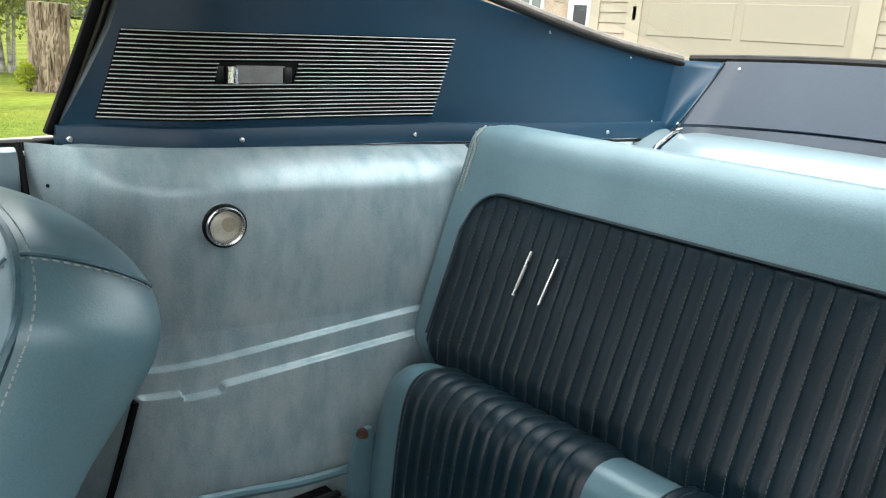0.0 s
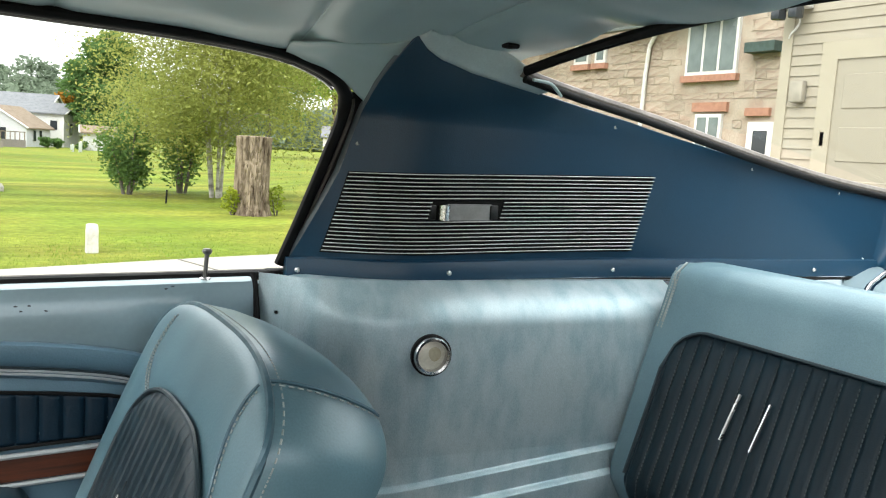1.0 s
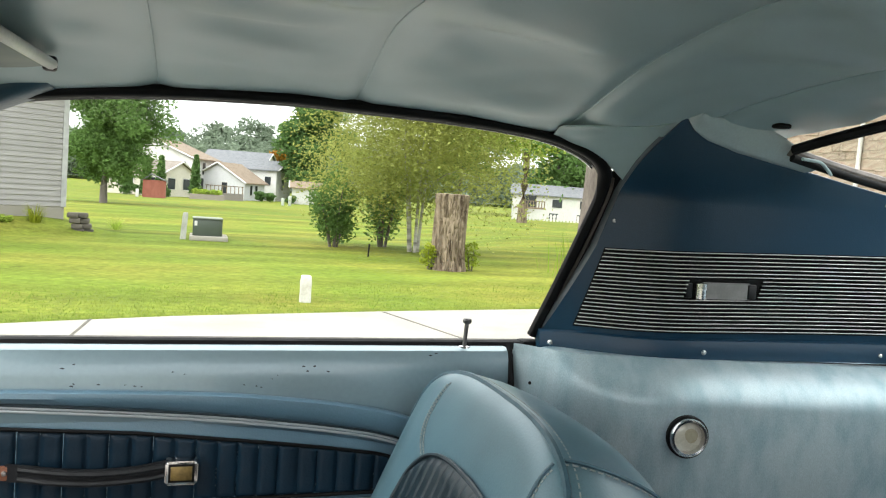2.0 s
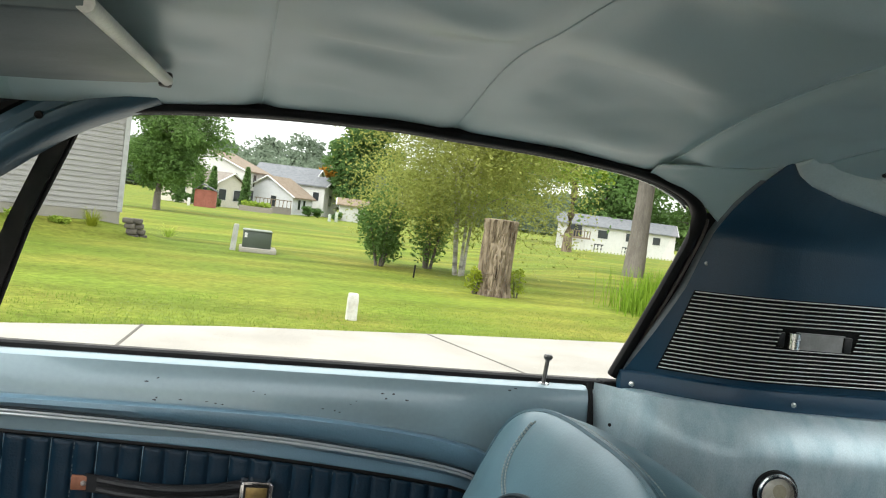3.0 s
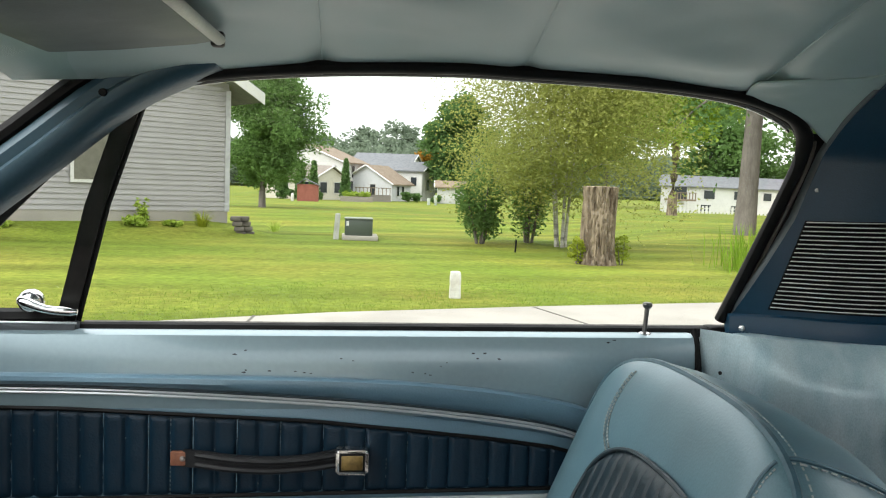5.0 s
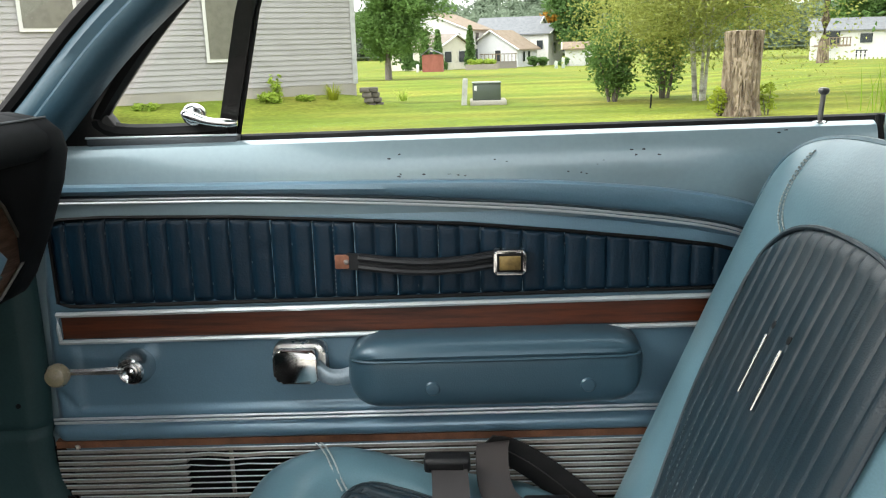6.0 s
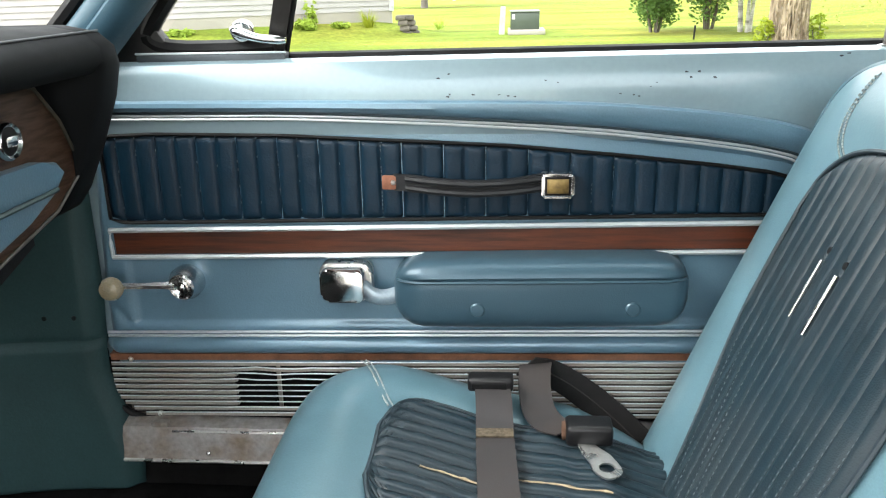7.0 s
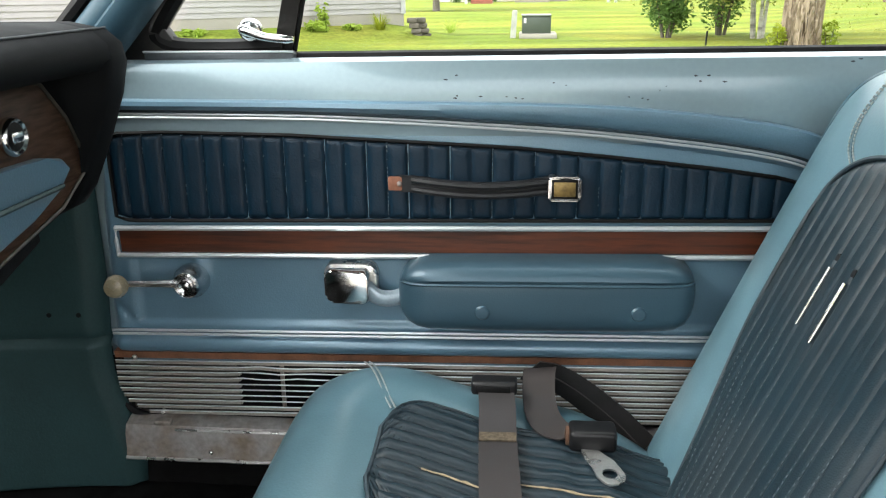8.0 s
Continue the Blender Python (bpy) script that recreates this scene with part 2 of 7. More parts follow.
def prism(outline, fn0, fn1, bevel=0.0, seg=2):
    """A plate between two maps of a flat outline."""
    bm = bmesh.new()
    a = [bm.verts.new(fn0(*p)) for p in outline]
    b = [bm.verts.new(fn1(*p)) for p in outline]
    n = len(a)
    bm.faces.new(a)
    bm.faces.new(b[::-1])
    for i in range(n):
        bm.faces.new((a[i], b[i], b[(i + 1) % n], a[(i + 1) % n]))
    if bevel:
        rim = [e for e in bm.edges if all(v in a for v in e.verts)]
        bmesh.ops.bevel(bm, geom=rim, offset=bevel, segments=seg, profile=0.5, affect="EDGES")
    return bm


def rounded(x0, x1, z0, z1, r, n=6):
    """A rounded rectangle as a list of points."""
    out = []
    for cx, cz, a0 in ((x1 - r, z1 - r, 0), (x0 + r, z1 - r, 90), (x0 + r, z0 + r, 180), (x1 - r, z0 + r, 270)):
        out += [(cx + r * math.cos(radians(a0 + 90 * k / n)), cz + r * math.sin(radians(a0 + 90 * k / n))) for k in range(n + 1)]
    return out


def screw(parent, at, axis, r=0.0042):
    ob = part("screw", disc(at, axis, [(-0.003, r), (0.0005, r), (0.0022, r * 0.8), (0.003, r * 0.35), (0.002, r * 0.3)], 12), BRIGHT, parent, "small bright trim screw")
    return ob


# ---- the car's shell: x runs towards the tail, y towards the passenger side, z up ----
YC = 0.35          # the car's centre line


def head_z(x, y):
    """The height of the roof lining."""
    zc = lerp_table([(-0.45, 1.26), (-0.3, 1.295), (-0.1, 1.315), (0.15, 1.322), (0.45, 1.318), (0.7, 1.312), (0.86, 1.305)], x)
    ze = lerp_table([(-0.45, 1.225), (-0.3, 1.235), (-0.1, 1.262), (0.08, 1.27), (0.32, 1.266), (0.46, 1.254), (0.52, 1.25), (0.60, 1.262), (0.86, 1.262)], x)
    q = abs(y - YC) / 0.595
    return zc - (zc - ze) * q ** (2.6)


# top and rear edge of the passenger window: one smooth line
WINDOW_LINE = crom([(-0.345, 0.985, 1.19), (-0.30, 0.965, 1.222), (-0.238, 0.95, 1.243), (-0.09, 0.945, 1.260), (0.08, 0.945, 1.268), (0.175, 0.945, 1.267),
                    (0.32, 0.945, 1.264), (0.45, 0.948, 1.254), (0.52, 0.955, 1.236), (0.556, 0.965, 1.215), (0.569, 0.980, 1.185), (0.558, 0.997, 1.13), (0.532, 1.030, 1.03),
                    (0.504, 1.060, 0.935)], 70)

car_floor = tagged(part("floor", sheet(lambda u, v: (-1.3 + 2.1 * u, -0.36 + 1.42 * v, 0.235 + 0.006 * noise.noise((u * 30, v * 30, 0))), 40, 30), CARPET),
                   "worn black carpet on the car's floor pan", "floor", kind="structure")
thick(car_floor, 0.03)

# roof lining with seams at the bows and slack wrinkles
SEAMS = [lambda y: -0.09, lambda y: 0.145 + 0.02 * step(0.6, 0.95, y), lambda y: 0.385 + 0.085 * step(0.3, 0.95, y), lambda y: 0.63 + 0.03 * step(0.3, 0.95, y)]


def lining(u, v):
    y = YC - 0.595 + 1.19 * v
    x = -0.45 + 1.27 * u
    z = head_z(x, y)
    dip, taut = 0.0, 1.25
    for s in SEAMS:
        d = abs(x - s(y))
        dip += 0.005 * math.exp(-(d / 0.012) ** 2)
        taut *= 1 - 0.85 * math.exp(-(d / 0.045) ** 2)
    q = abs(y - YC) / 0.595
    slack = 0.010 * noise.noise((x * 3.5 + y * 2, y * 6 - x * 2, 2.0)) + 0.012 * noise.noise((x * 3.2 + y * 4, y * 8.5 - x * 5, 7.0)) * (1.25 - q) + 0.0034 * noise.noise((x * 8 + y * 5, y * 15 - x * 9, 3.0))
    fold = 0.0045 * max(0.0, 1 - 6 * abs(noise.noise((x * 2.0 + y * 3.2, y * 1.4 - x * 1.1, 11.0)))) + 0.003 * max(0.0, 1 - 6 * abs(noise.noise((x * 4.5 - y * 1.2, y * 5.0 + x * 1.5, 23.0))))
    slack += fold * noise.noise((x * 1.7, y * 1.9, 5.0)) * 1.6
    z += dip + slack * taut * min(1, (1 - q) * 7)
    return (x, y, z)


headliner = tagged(part("ceiling", sheet(lining, 190, 110), HEAD), "slack grey-blue cloth headliner with sewn seams", "headliner", kind="structure")
roof = tagged(part("roof", sheet(lambda u, v: (-0.47 + 1.33 * u, YC - 0.64 + 1.28 * v, head_z(-0.45 + 1.28 * u, YC - 0.595 + 1.19 * v) + 0.025), 30, 20), BODYOUT),
              "blue painted steel car roof skin", "car roof", kind="structure")
thick(roof, 0.004, 1)
for s in SEAMS:
    pts = [(s(YC - 0.59 + 1.18 * k / 60), YC - 0.59 + 1.18 * k / 60, lining((s(YC - 0.59 + 1.18 * k / 60) + 0.45) / 1.27, k / 60 * 1.18 / 1.19 + 0.004)[2] - 0.0005) for k in range(61)]
    part("seam", tube(pts, 0.0013, 5), HEAD, headliner)
# window rail gasket
roof_rail = base_empty("roof_rail")
tagged(roof_rail, "black rubber weatherstrip round the passenger window opening", "weatherstrip")
part("gasket", tube(WINDOW_LINE, 0.009, 10, flat=1.3), BLACK, roof_rail)
part("outer_channel", tube([p + Vector((0.004 if i > 45 else 0, 0.016, -0.004 if i < 50 else 0)) for i, p in enumerate(WINDOW_LINE)], 0.006, 8), DARKFRAME, roof_rail, "weathered dark window channel")
CHANNELBROWN = mat("weathered_brown_channel", (0.07, 0.06, 0.05), 0.5, var=0.5, scale=40, bump=0.2, bump_scale=200)
part("channel_lip", tube([p + Vector((0.009, -0.008, 0)) for p in WINDOW_LINE if p.z < 1.2 and p.x > 0.45], 0.0028, 6), CHANNELBROWN, roof_rail, "worn brown channel lip")
part("drip_edge", tube([p + Vector((0, 0.03, -0.006 if i < 50 else 0)) for i, p in enumerate(WINDOW_LINE)][:48], 0.003, 6), BRIGHT, roof_rail, "thin bright roof edge")

# windscreen pillar
pillar = base_empty("windscreen_pillar")
tagged(pillar, "blue painted windscreen pillar trim with a moulded crease", "car pillar")


def pillar_profile(p, k):
    # across: outwards and up along the opening, inwards face towards the cabin
    prof = [(-0.052, 0.022), (-0.047, 0.004), (-0.03, -0.004), (-0.012, -0.003), (-0.004, -0.010), (0.012, -0.011), (0.03, -0.004), (0.04, 0.008), (0.045, 0.028), (0.0, 0.05), (-0.045, 0.045)]
    a = Vector((0.66, 0.0, -0.75))
    b = Vector((0.1, 1.0, 0.0)).normalized()
    return [p + a * ((-0.004 + (u + 0.052) * 0.557) * k) + b * v for u, v in prof]


line = crom([(-0.82, 1.02, 0.84), (-0.68, 1.0, 0.97), (-0.575, 0.985, 1.07), (-0.45, 0.965, 1.165), (-0.345, 0.945, 1.24), (-0.24, 0.92, 1.285)], 24)
part("pillar_trim", loft([pillar_profile(p, 1.35 - 0.35 * i / 23) for i, p in enumerate(line)]), PILLAR, pillar)
part("gasket", tube([p + Vector((-0.008, 0.01, 0.009)) for p in line], 0.011, 8), BLACK, pillar, "black windscreen rubber")
part("screw_hole", disc((-0.345, 0.934, 1.215), (0, -1, 0), [(-0.002, 0.005), (0.001, 0.0045), (0.0, 0.001)], 12), BLACK, pillar)
windscreen = tagged(part("windscreen", sheet(lambda u, v: (-1.02 + 0.64 * u + 0.10 * (2 * v - 1) ** 2, YC - 0.66 + 0.06 * u + (1.32 - 0.12 * u) * v, 0.93 + 0.35 * u), 16, 16), GLASS),
                    "clear curved laminated windscreen glass", "windscreen")
windscreen.visible_shadow = False

# sun visor against the lining
visor = base_empty("sun_visor")
tagged(visor, "folded grey padded sun visor with piped edge", "sun visor")
vis_edge = lambda y: -0.194 - 0.010 * (0.81 - y) / 0.28
vz = lambda x, y: 1.264 + 0.012 * (y - 0.55) + 0.10 * (x + 0.2)
part("board", prism([(-0.37, 0.42), (vis_edge(0.42), 0.42), (vis_edge(0.6), 0.60), (vis_edge(0.795), 0.795), (-0.215, 0.81), (-0.30, 0.822), (-0.37, 0.822)], lambda x, y: (x, y, vz(x, y) - 0.008), lambda x, y: (x, y, vz(x, y) + 0.004), 0.004), mat("dull_visor_vinyl", (0.085, 0.115, 0.12), 0.55, var=0.15, scale=6), visor)
part("piping", tube([(vis_edge(y) + 0.001, y, vz(-0.2, y) - 0.003) for y in (0.42, 0.5, 0.58, 0.65, 0.7, 0.74, 0.78, 0.80, 0.812)], 0.0062, 10), mat("pale_piping", (0.75, 0.74, 0.70), 0.4), visor, "pale grey rounded edge rod")
part("clip", box(vis_edge(0.81) - 0.008, vis_edge(0.81) + 0.006, 0.808, 0.822, vz(-0.2, 0.815) - 0.010, vz(-0.2, 0.815) + 0.006, 0.003), DARKFRAME, visor, "small dark end clip")

# rear window: side mouldings, roof edge, lower moulding, glass
REAR_SIDE = crom([(0.80, 0.845, 1.253), (0.90, 0.838, 1.232), (1.05, 0.828, 1.205), (1.27, 0.805, 1.158), (1.47, 0.785, 1.122), (1.66, 0.762, 1.098)], 30)
rear_window = base_empty("rear_window")
tagged(rear_window, "sloping fastback rear window in weathered rubber moulding", "car window")
part("side_moulding", tube([p + Vector((0, -0.003, -0.008)) for p in REAR_SIDE], 0.006, 10), BLACK, rear_window, "black rubber side moulding")
part("side_reveal", tube([p + Vector((0, 0.004, 0.002)) for p in REAR_SIDE], 0.0075, 8), mat("weathered_grey_moulding", (0.2, 0.18, 0.16), 0.5, var=0.4, scale=30), rear_window, "weathered grey-brown reveal strip")
roof_edge = [(0.80 + 0.03 * (1 - ((y - YC) / 0.5) ** 2), y, 1.312 - 0.055 * (abs(y - YC) / 0.49) ** 2) for y in [YC - 0.49 + 0.98 * k / 40 for k in range(41)]]
part("roof_moulding", tube(roof_edge, 0.008, 8), BLACK, rear_window, "black rubber upper moulding")
low_edge = [(1.70 + 0.05 * (1 - ((y - YC) / 0.42) ** 2), y, 1.118 - 0.016 * (abs(y - YC) / 0.42) ** 2) for y in [YC - 0.42 + 0.84 * k / 40 for k in range(41)]]
part("lower_moulding", tube(low_edge, 0.008, 8), DARKFRAME, rear_window, "aged brown lower moulding")


def rear_glass(u, v):
    a, b = Vector(roof_edge[int(round(v * 40))]), Vector(low_edge[int(round(v * 40))])
    p = a.lerp(b, u)
    p.z += 0.012 * math.sin(u * math.pi)
    return p


rg = part("pane", sheet(rear_glass, 20, 40), GLASS, rear_window)
rg.visible_shadow = False

# the far (driver's) side: plain body from the tail to the rear seat, and the firewall
far_side = tagged(part("wall_driver_side", loft([[(x, YC - 0.52 - 0.12 * step(1.7, 0.5, x), 0.25), (x, YC - 0.50 - 0.12 * step(1.7, 0.5, x), 0.95), (x, YC - 0.46 - 0.05 * step(1.2, 0.6, x), max(1.06, 1.27 - 0.2 * step(0.75, 1.7, x)))]
                                                for x in (0.62, 0.75, 1.0, 1.3, 1.72)], closed=False), TRIM), "dark blue trim on the driver's rear side", "car wall", kind="structure")
thick(far_side, 0.02)
firewall = tagged(part("wall_firewall", sheet(lambda u, v: (-1.3 + 0.2 * v, -0.36 + 1.42 * u, 0.235 + 0.66 * v), 6, 6), KICK), "dark firewall behind the dashboard", "car wall", kind="structure")
thick(firewall, 0.02)
tail_wall = tagged(part("wall_tail", sheet(lambda u, v: (1.80, -0.36 + 1.42 * u, 0.235 + 0.84 * v), 6, 6), TRIM), "dark blue tail trim", "car wall", kind="structure")
thick(tail_wall, 0.02)
outer = tagged(part("wall_passenger_side", loft([[(x, 1.13, 0.25), (x, 1.16, 0.6), (x, 1.13, 0.9), (x, 1.06 - 0.16 * step(0.7, 1.7, x), lerp_table([(0.5, 0.98), (1.8, 0.98)], x))]
                                              for x in (0.56, 0.62, 0.75, 1.0, 1.3, 1.78)], closed=False), BODYOUT), "blue painted outer rear quarter", "car wall", kind="structure")
thick(outer, 0.01)

# The unseen driver's-side boxes are added to block light; the rest close the body.
for nm, b, lb in (("wall_driver_lock_post", box(0.05, 0.62, YC - 0.68, YC - 0.64, 0.2, 0.93), "unseen dark panel across the driver's doorway that blocks light"), ("wall_driver_front", box(-1.3, -0.735, YC - 0.71, YC - 0.65, 0.2, 0.92), "unseen dark lower wall ahead of the driver's door, added for shade"), ("wall_hinge_post", box(-1.3, -0.738, 1.035, 1.13, 0.2, 0.90), "dark front hinge post beside the door"), ("wall_rocker", box(-1.3, 0.7, 1.03, 1.15, 0.18, 0.352), "dark inner rocker below the door"),
                  ("wall_lock_post", box(0.457, 0.53, 1.062, 1.12, 0.24, 0.895), "dark lock post behind the door")):
    tagged(part(nm, b, CARPET if nm == "wall_rocker" else BLACK, smooth=False), lb, "car wall", kind="structure")

# ---- upper quarter trim panel with louvres ----
Y_LOW = [(0.50, 1.06), (0.525, 1.038), (0.555, 1.015), (0.60, 0.978), (0.65, 0.952), (0.70, 0.940), (0.76, 0.936), (0.85, 0.929), (0.95, 0.919), (1.06, 0.905), (1.25, 0.858), (1.5, 0.805), (1.66, 0.772)]
Y_MID = [(0.55, 1.010), (0.582, 0.986), (0.60, 0.973), (0.65, 0.945), (0.70, 0.930), (0.82, 0.922), (0.95, 0.905), (1.11, 0.880), (1.3, 0.826), (1.5, 0.788), (1.66, 0.765)]
Z_TOP = [(0.58, 1.29), (0.605, 1.286), (0.63, 1.273), (0.66, 1.262), (0.72, 1.250), (0.80, 1.239), (0.86, 1.231), (1.05, 1.198), (1.27, 1.151), (1.47, 1.115), (1.66, 1.092)]
X_LEAD = [(0.945, 0.513), (1.0, 0.535), (1.09, 0.571), (1.17, 0.592), (1.2, 0.597), (1.29, 0.604)]


def soft_table(t, x, w=0.03):
    return sum(lerp_table(t, x + w * k) for k in (-1, -0.5, 0, 0.5, 1)) / 5


def trim_y(x, z):
    y = soft_table(Y_LOW, x) + (soft_table(Y_MID, x) - soft_table(Y_LOW, x)) * (z - 0.955) / 0.135
    w = lerp_table([(0.6, 1.0), (0.72, 0.62), (0.82, 0.55), (1.0, 0.22), (1.25, 0.0)], x)
    return y - 0.14 * w * max(0.0, (z - 1.17) / 0.115) ** 1.7


def trim_at(u, v):
    x, z = 0.6, 1.0
    for _ in range(6):
        xl = lerp_table(X_LEAD, z)
        x = xl + (1.66 - xl) * u ** 1.4
        z = 0.948 + v * (lerp_table(Z_TOP, x) - 0.948)
    return x, z


# pointed cloth corner behind the window, tucked under the trim panel's front edge
def corner_cloth(u, v):
    a = crom([(0.46, 0.947, 1.25), (0.52, 0.95, 1.235), (0.566, 0.962, 1.215), (0.600, 0.985, 1.186)], 40)[int(round(u * 39))]
    b = crom([(0.45, 0.89, 1.264), (0.51, 0.87, 1.268), (0.575, 0.86, 1.272), (0.618, 0.825, 1.286)], 40)[int(round(u * 39))]
    p = a.lerp(b, v)
    z = 1.180 + 0.108 * v
    p += (Vector((0.618, trim_y(0.612, z) + 0.010, z)) - Vector((0.600, 0.985, 1.186)).lerp(Vector((0.618, 0.825, 1.286)), v)) * u ** 4
    p.z += 0.004 * math.sin(v * math.pi) * (1 - u ** 4) + 0.002 * noise.noise((u * 6, v * 4, 3))
    return p


thick(part("lining_corner", sheet(corner_cloth, 39, 24), HEAD, headliner), 0.002)
quarter_trim = base_empty("quarter_trim_panel")
tagged(quarter_trim, "dark blue plastic quarter trim panel with louvred air vent", "trim panel")


def vent_left(f):
    return 0.551 + 0.030 * f


def vent_right(f):
    return 1.087 + 0.025 * f


def vent_z(x, f):
    return 0.960 + 0.129 * f + (0.0135 + 0.005 * f) * (x - 0.55) / 0.535


def trim_surface(u, v):
    x, z = trim_at(u, v)
    return (x, trim_y(x, z), z)


qp = part("panel", sheet(trim_surface, 170, 120, keep=None), TRIM, quarter_trim)
thick(qp, 0.003)
# turned front edge against the window channel; its grey is painted-in window light
edge = [(lerp_table(X_LEAD, z), z) for z in [0.950 + 0.31 * k / 24 for k in range(25)]]
part("front_edge", loft([[(x + 0.020, trim_y(x + 0.020, z) - 0.0008, z), (x + 0.012, trim_y(x + 0.012, z) - 0.0022, z), (x + 0.003, trim_y(x + 0.003, z) - 0.002, z), (x - 0.004, trim_y(x, z) + 0.004, z), (x - 0.005, trim_y(x, z) + 0.010, z), (x + 0.004, trim_y(x, z) + 0.010, z)] for x, z in edge]), mat("lit_trim_edge", (0.13, 0.15, 0.16), 0.4, var=0.3, scale=20), quarter_trim, "front edge greyed as if window light caught it")
# rubber channel that fills the gap between the window line and the trim
def rear_channel(p):
    xl = lerp_table(X_LEAD, p.z)
    yl = trim_y(xl, p.z)
    return [(p.x + 0.002, p.y - 0.003, p.z), (p.x * 0.5 + xl * 0.5, p.y * 0.5 + yl * 0.5 + 0.008, p.z), (xl + 0.006, yl + 0.006, p.z), (xl + 0.01, yl + 0.03, p.z), (p.x + 0.004, p.y + 0.014, p.z)]


part("rear_channel", loft([rear_channel(p) for p in WINDOW_LINE if p.z < 1.21 and p.x > 0.48]), BLACK, roof_rail, "black double rubber channel")
part("corner_block", box(0.484, 0.524, 1.050, 1.080, 0.895, 0.926, 0.004), BLACK, roof_rail, "black rubber corner block")
# lower flange with screws
flange_path = [0.507 + 1.161 * k / 60 for k in range(61)]


def flange_top(x):
    return 0.954 + 0.016 * (x - 0.6) - 0.004 * step(0.58, 0.50, x)


def flange_ring(x):
    y = soft_table(Y_LOW, x)
    zt = flange_top(x)
    return [(x, y - 0.004, zt), (x, y - 0.009, zt - 0.003), (x, y - 0.0125, zt - 0.018), (x, y - 0.012, zt - 0.033), (x, y + 0.002, zt - 0.036), (x, y + 0.006, zt - 0.01)]


part("flange", loft([flange_ring(x) for x in flange_path]), TRIM, quarter_trim, "dark blue screwed lower flange")
part("flange_gap", tube([(x, soft_table(Y_LOW, x) - 0.0105, flange_top(x) - 0.0375) for x in flange_path], 0.0030, 6), BLACK, quarter_trim, "dark gap under the flange")
for x in (0.522, 0.739, 1.055, 1.29, 1.48, 1.62):
    screw(quarter_trim, (x, soft_table(Y_LOW, x) - 0.0125, flange_top(x) - 0.020), (0.3 if x < 0.6 else 0.12, -1, 0.1))
for x, z in ((0.592, 1.133), (1.021, 1.188), (1.30, 1.132), (1.51, 1.096)):
    screw(quarter_trim, (x, trim_y(x, z) - 0.0005, z), (0.15, -1, 0.1))
vent = part("air_vent", sheet(lambda u, v: (vent_left(v) + (vent_right(v) - vent_left(v)) * u, trim_y(vent_left(v) + (vent_right(v) - vent_left(v)) * u, vent_z(vent_left(v) + (vent_right(v) - vent_left(v)) * u, v)) - 0.0045,
                                            vent_z(vent_left(v) + (vent_right(v) - vent_left(v)) * u, v)), 40, 8), BLACK, quarter_trim, "black louvred vent with bright slats")
for k in range(21):
    f = (k + 0.5) / 21
    for a, b in (((0.0, 0.245), (0.485, 1.0)) if k in (9, 10, 11, 12, 13) else ((0.0, 1.0),)):
        pts = []
        for i in range(41):
            x = vent_left(f) + (vent_right(f) - vent_left(f)) * (a + (b - a) * i / 40)
            z = vent_z(x, f)
            pts.append((x, trim_y(x, z), z))
        bm = loft([[(x, y - 0.009, z + 0.0014), (x, y - 0.009, z - 0.0004), (x, y - 0.003, z - 0.0034), (x, y - 0.003, z - 0.002)] for x, y, z in pts])
        part("slat", bm, BLACK, vent)
        part("bright_edge", loft([[(x, y - 0.0100, z + 0.0018), (x, y - 0.0106, z + 0.0012), (x, y - 0.0104, z + 0.0005), (x, y - 0.0096, z + 0.0002), (x, y - 0.0090, z + 0.0012)] for x, y, z in pts]), VENTEDGE, vent)
# sliding latch in the vent's middle
lx0, lx1 = 0.697, 0.822
ly = lambda x: trim_y(x, 1.04) - 0.007
latch = part("vent_latch", loft([[(x, ly(x) - 0.002, 1.0205 + 0.018 * (x - 0.7)), (x, ly(x) - 0.002, 1.0465 + 0.018 * (x - 0.7)), (x, ly(x) + 0.004, 1.0465 + 0.018 * (x - 0.7)), (x, ly(x) + 0.004, 1.0205 + 0.018 * (x - 0.7))] for x in (lx0 + 0.03, lx0 + 0.05, lx1 - 0.015)]),
             mat("grey_latch_slide", (0.24, 0.24, 0.235), 0.5, metal=0.0, var=0.2, scale=40), quarter_trim, "grey metal vent slide with chrome tab")
part("tab", disc((lx0 + 0.024, ly(lx0 + 0.024) - 0.004, 1.0335), (0, 0, 1), [(-0.0125, 0.005), (-0.012, 0.009), (0.012, 0.009), (0.0125, 0.005)], 16), CHROME, latch)
part("stop", box(lx1 - 0.018, lx1 - 0.003, ly(lx1) - 0.003, ly(lx1) + 0.006, 1.023, 1.047, 0.002), PLASTIC, latch)
part("stop", box(lx0 + 0.001, lx0 + 0.014, ly(lx0) - 0.001, ly(lx0) + 0.008, 1.021, 1.045, 0.002), PLASTIC, latch)
part("clear_cover", sheet(lambda u, v: (0.828 + 0.13 * u, trim_y(0.828 + 0.13 * u, 1.045) - 0.0118, 1.015 + 0.006 * u + 0.035 * v + 0.003 * noise.noise((u * 9, v * 5, 1))), 24, 8), GLASS, vent, "clear scratched plastic patch")

# pale cloth return along the top of the trim, below the lining
def return_at(u, v):
    x = 0.606 + 0.25 * u
    zt = lerp_table(Z_TOP, x)
    rise = 0.004 + 0.036 * math.sin(u * math.pi) ** 0.8
    return (x, trim_y(x, zt) - 0.003 - 0.030 * v - 0.006 * math.sin(v * math.pi), zt - 0.001 + rise * v)


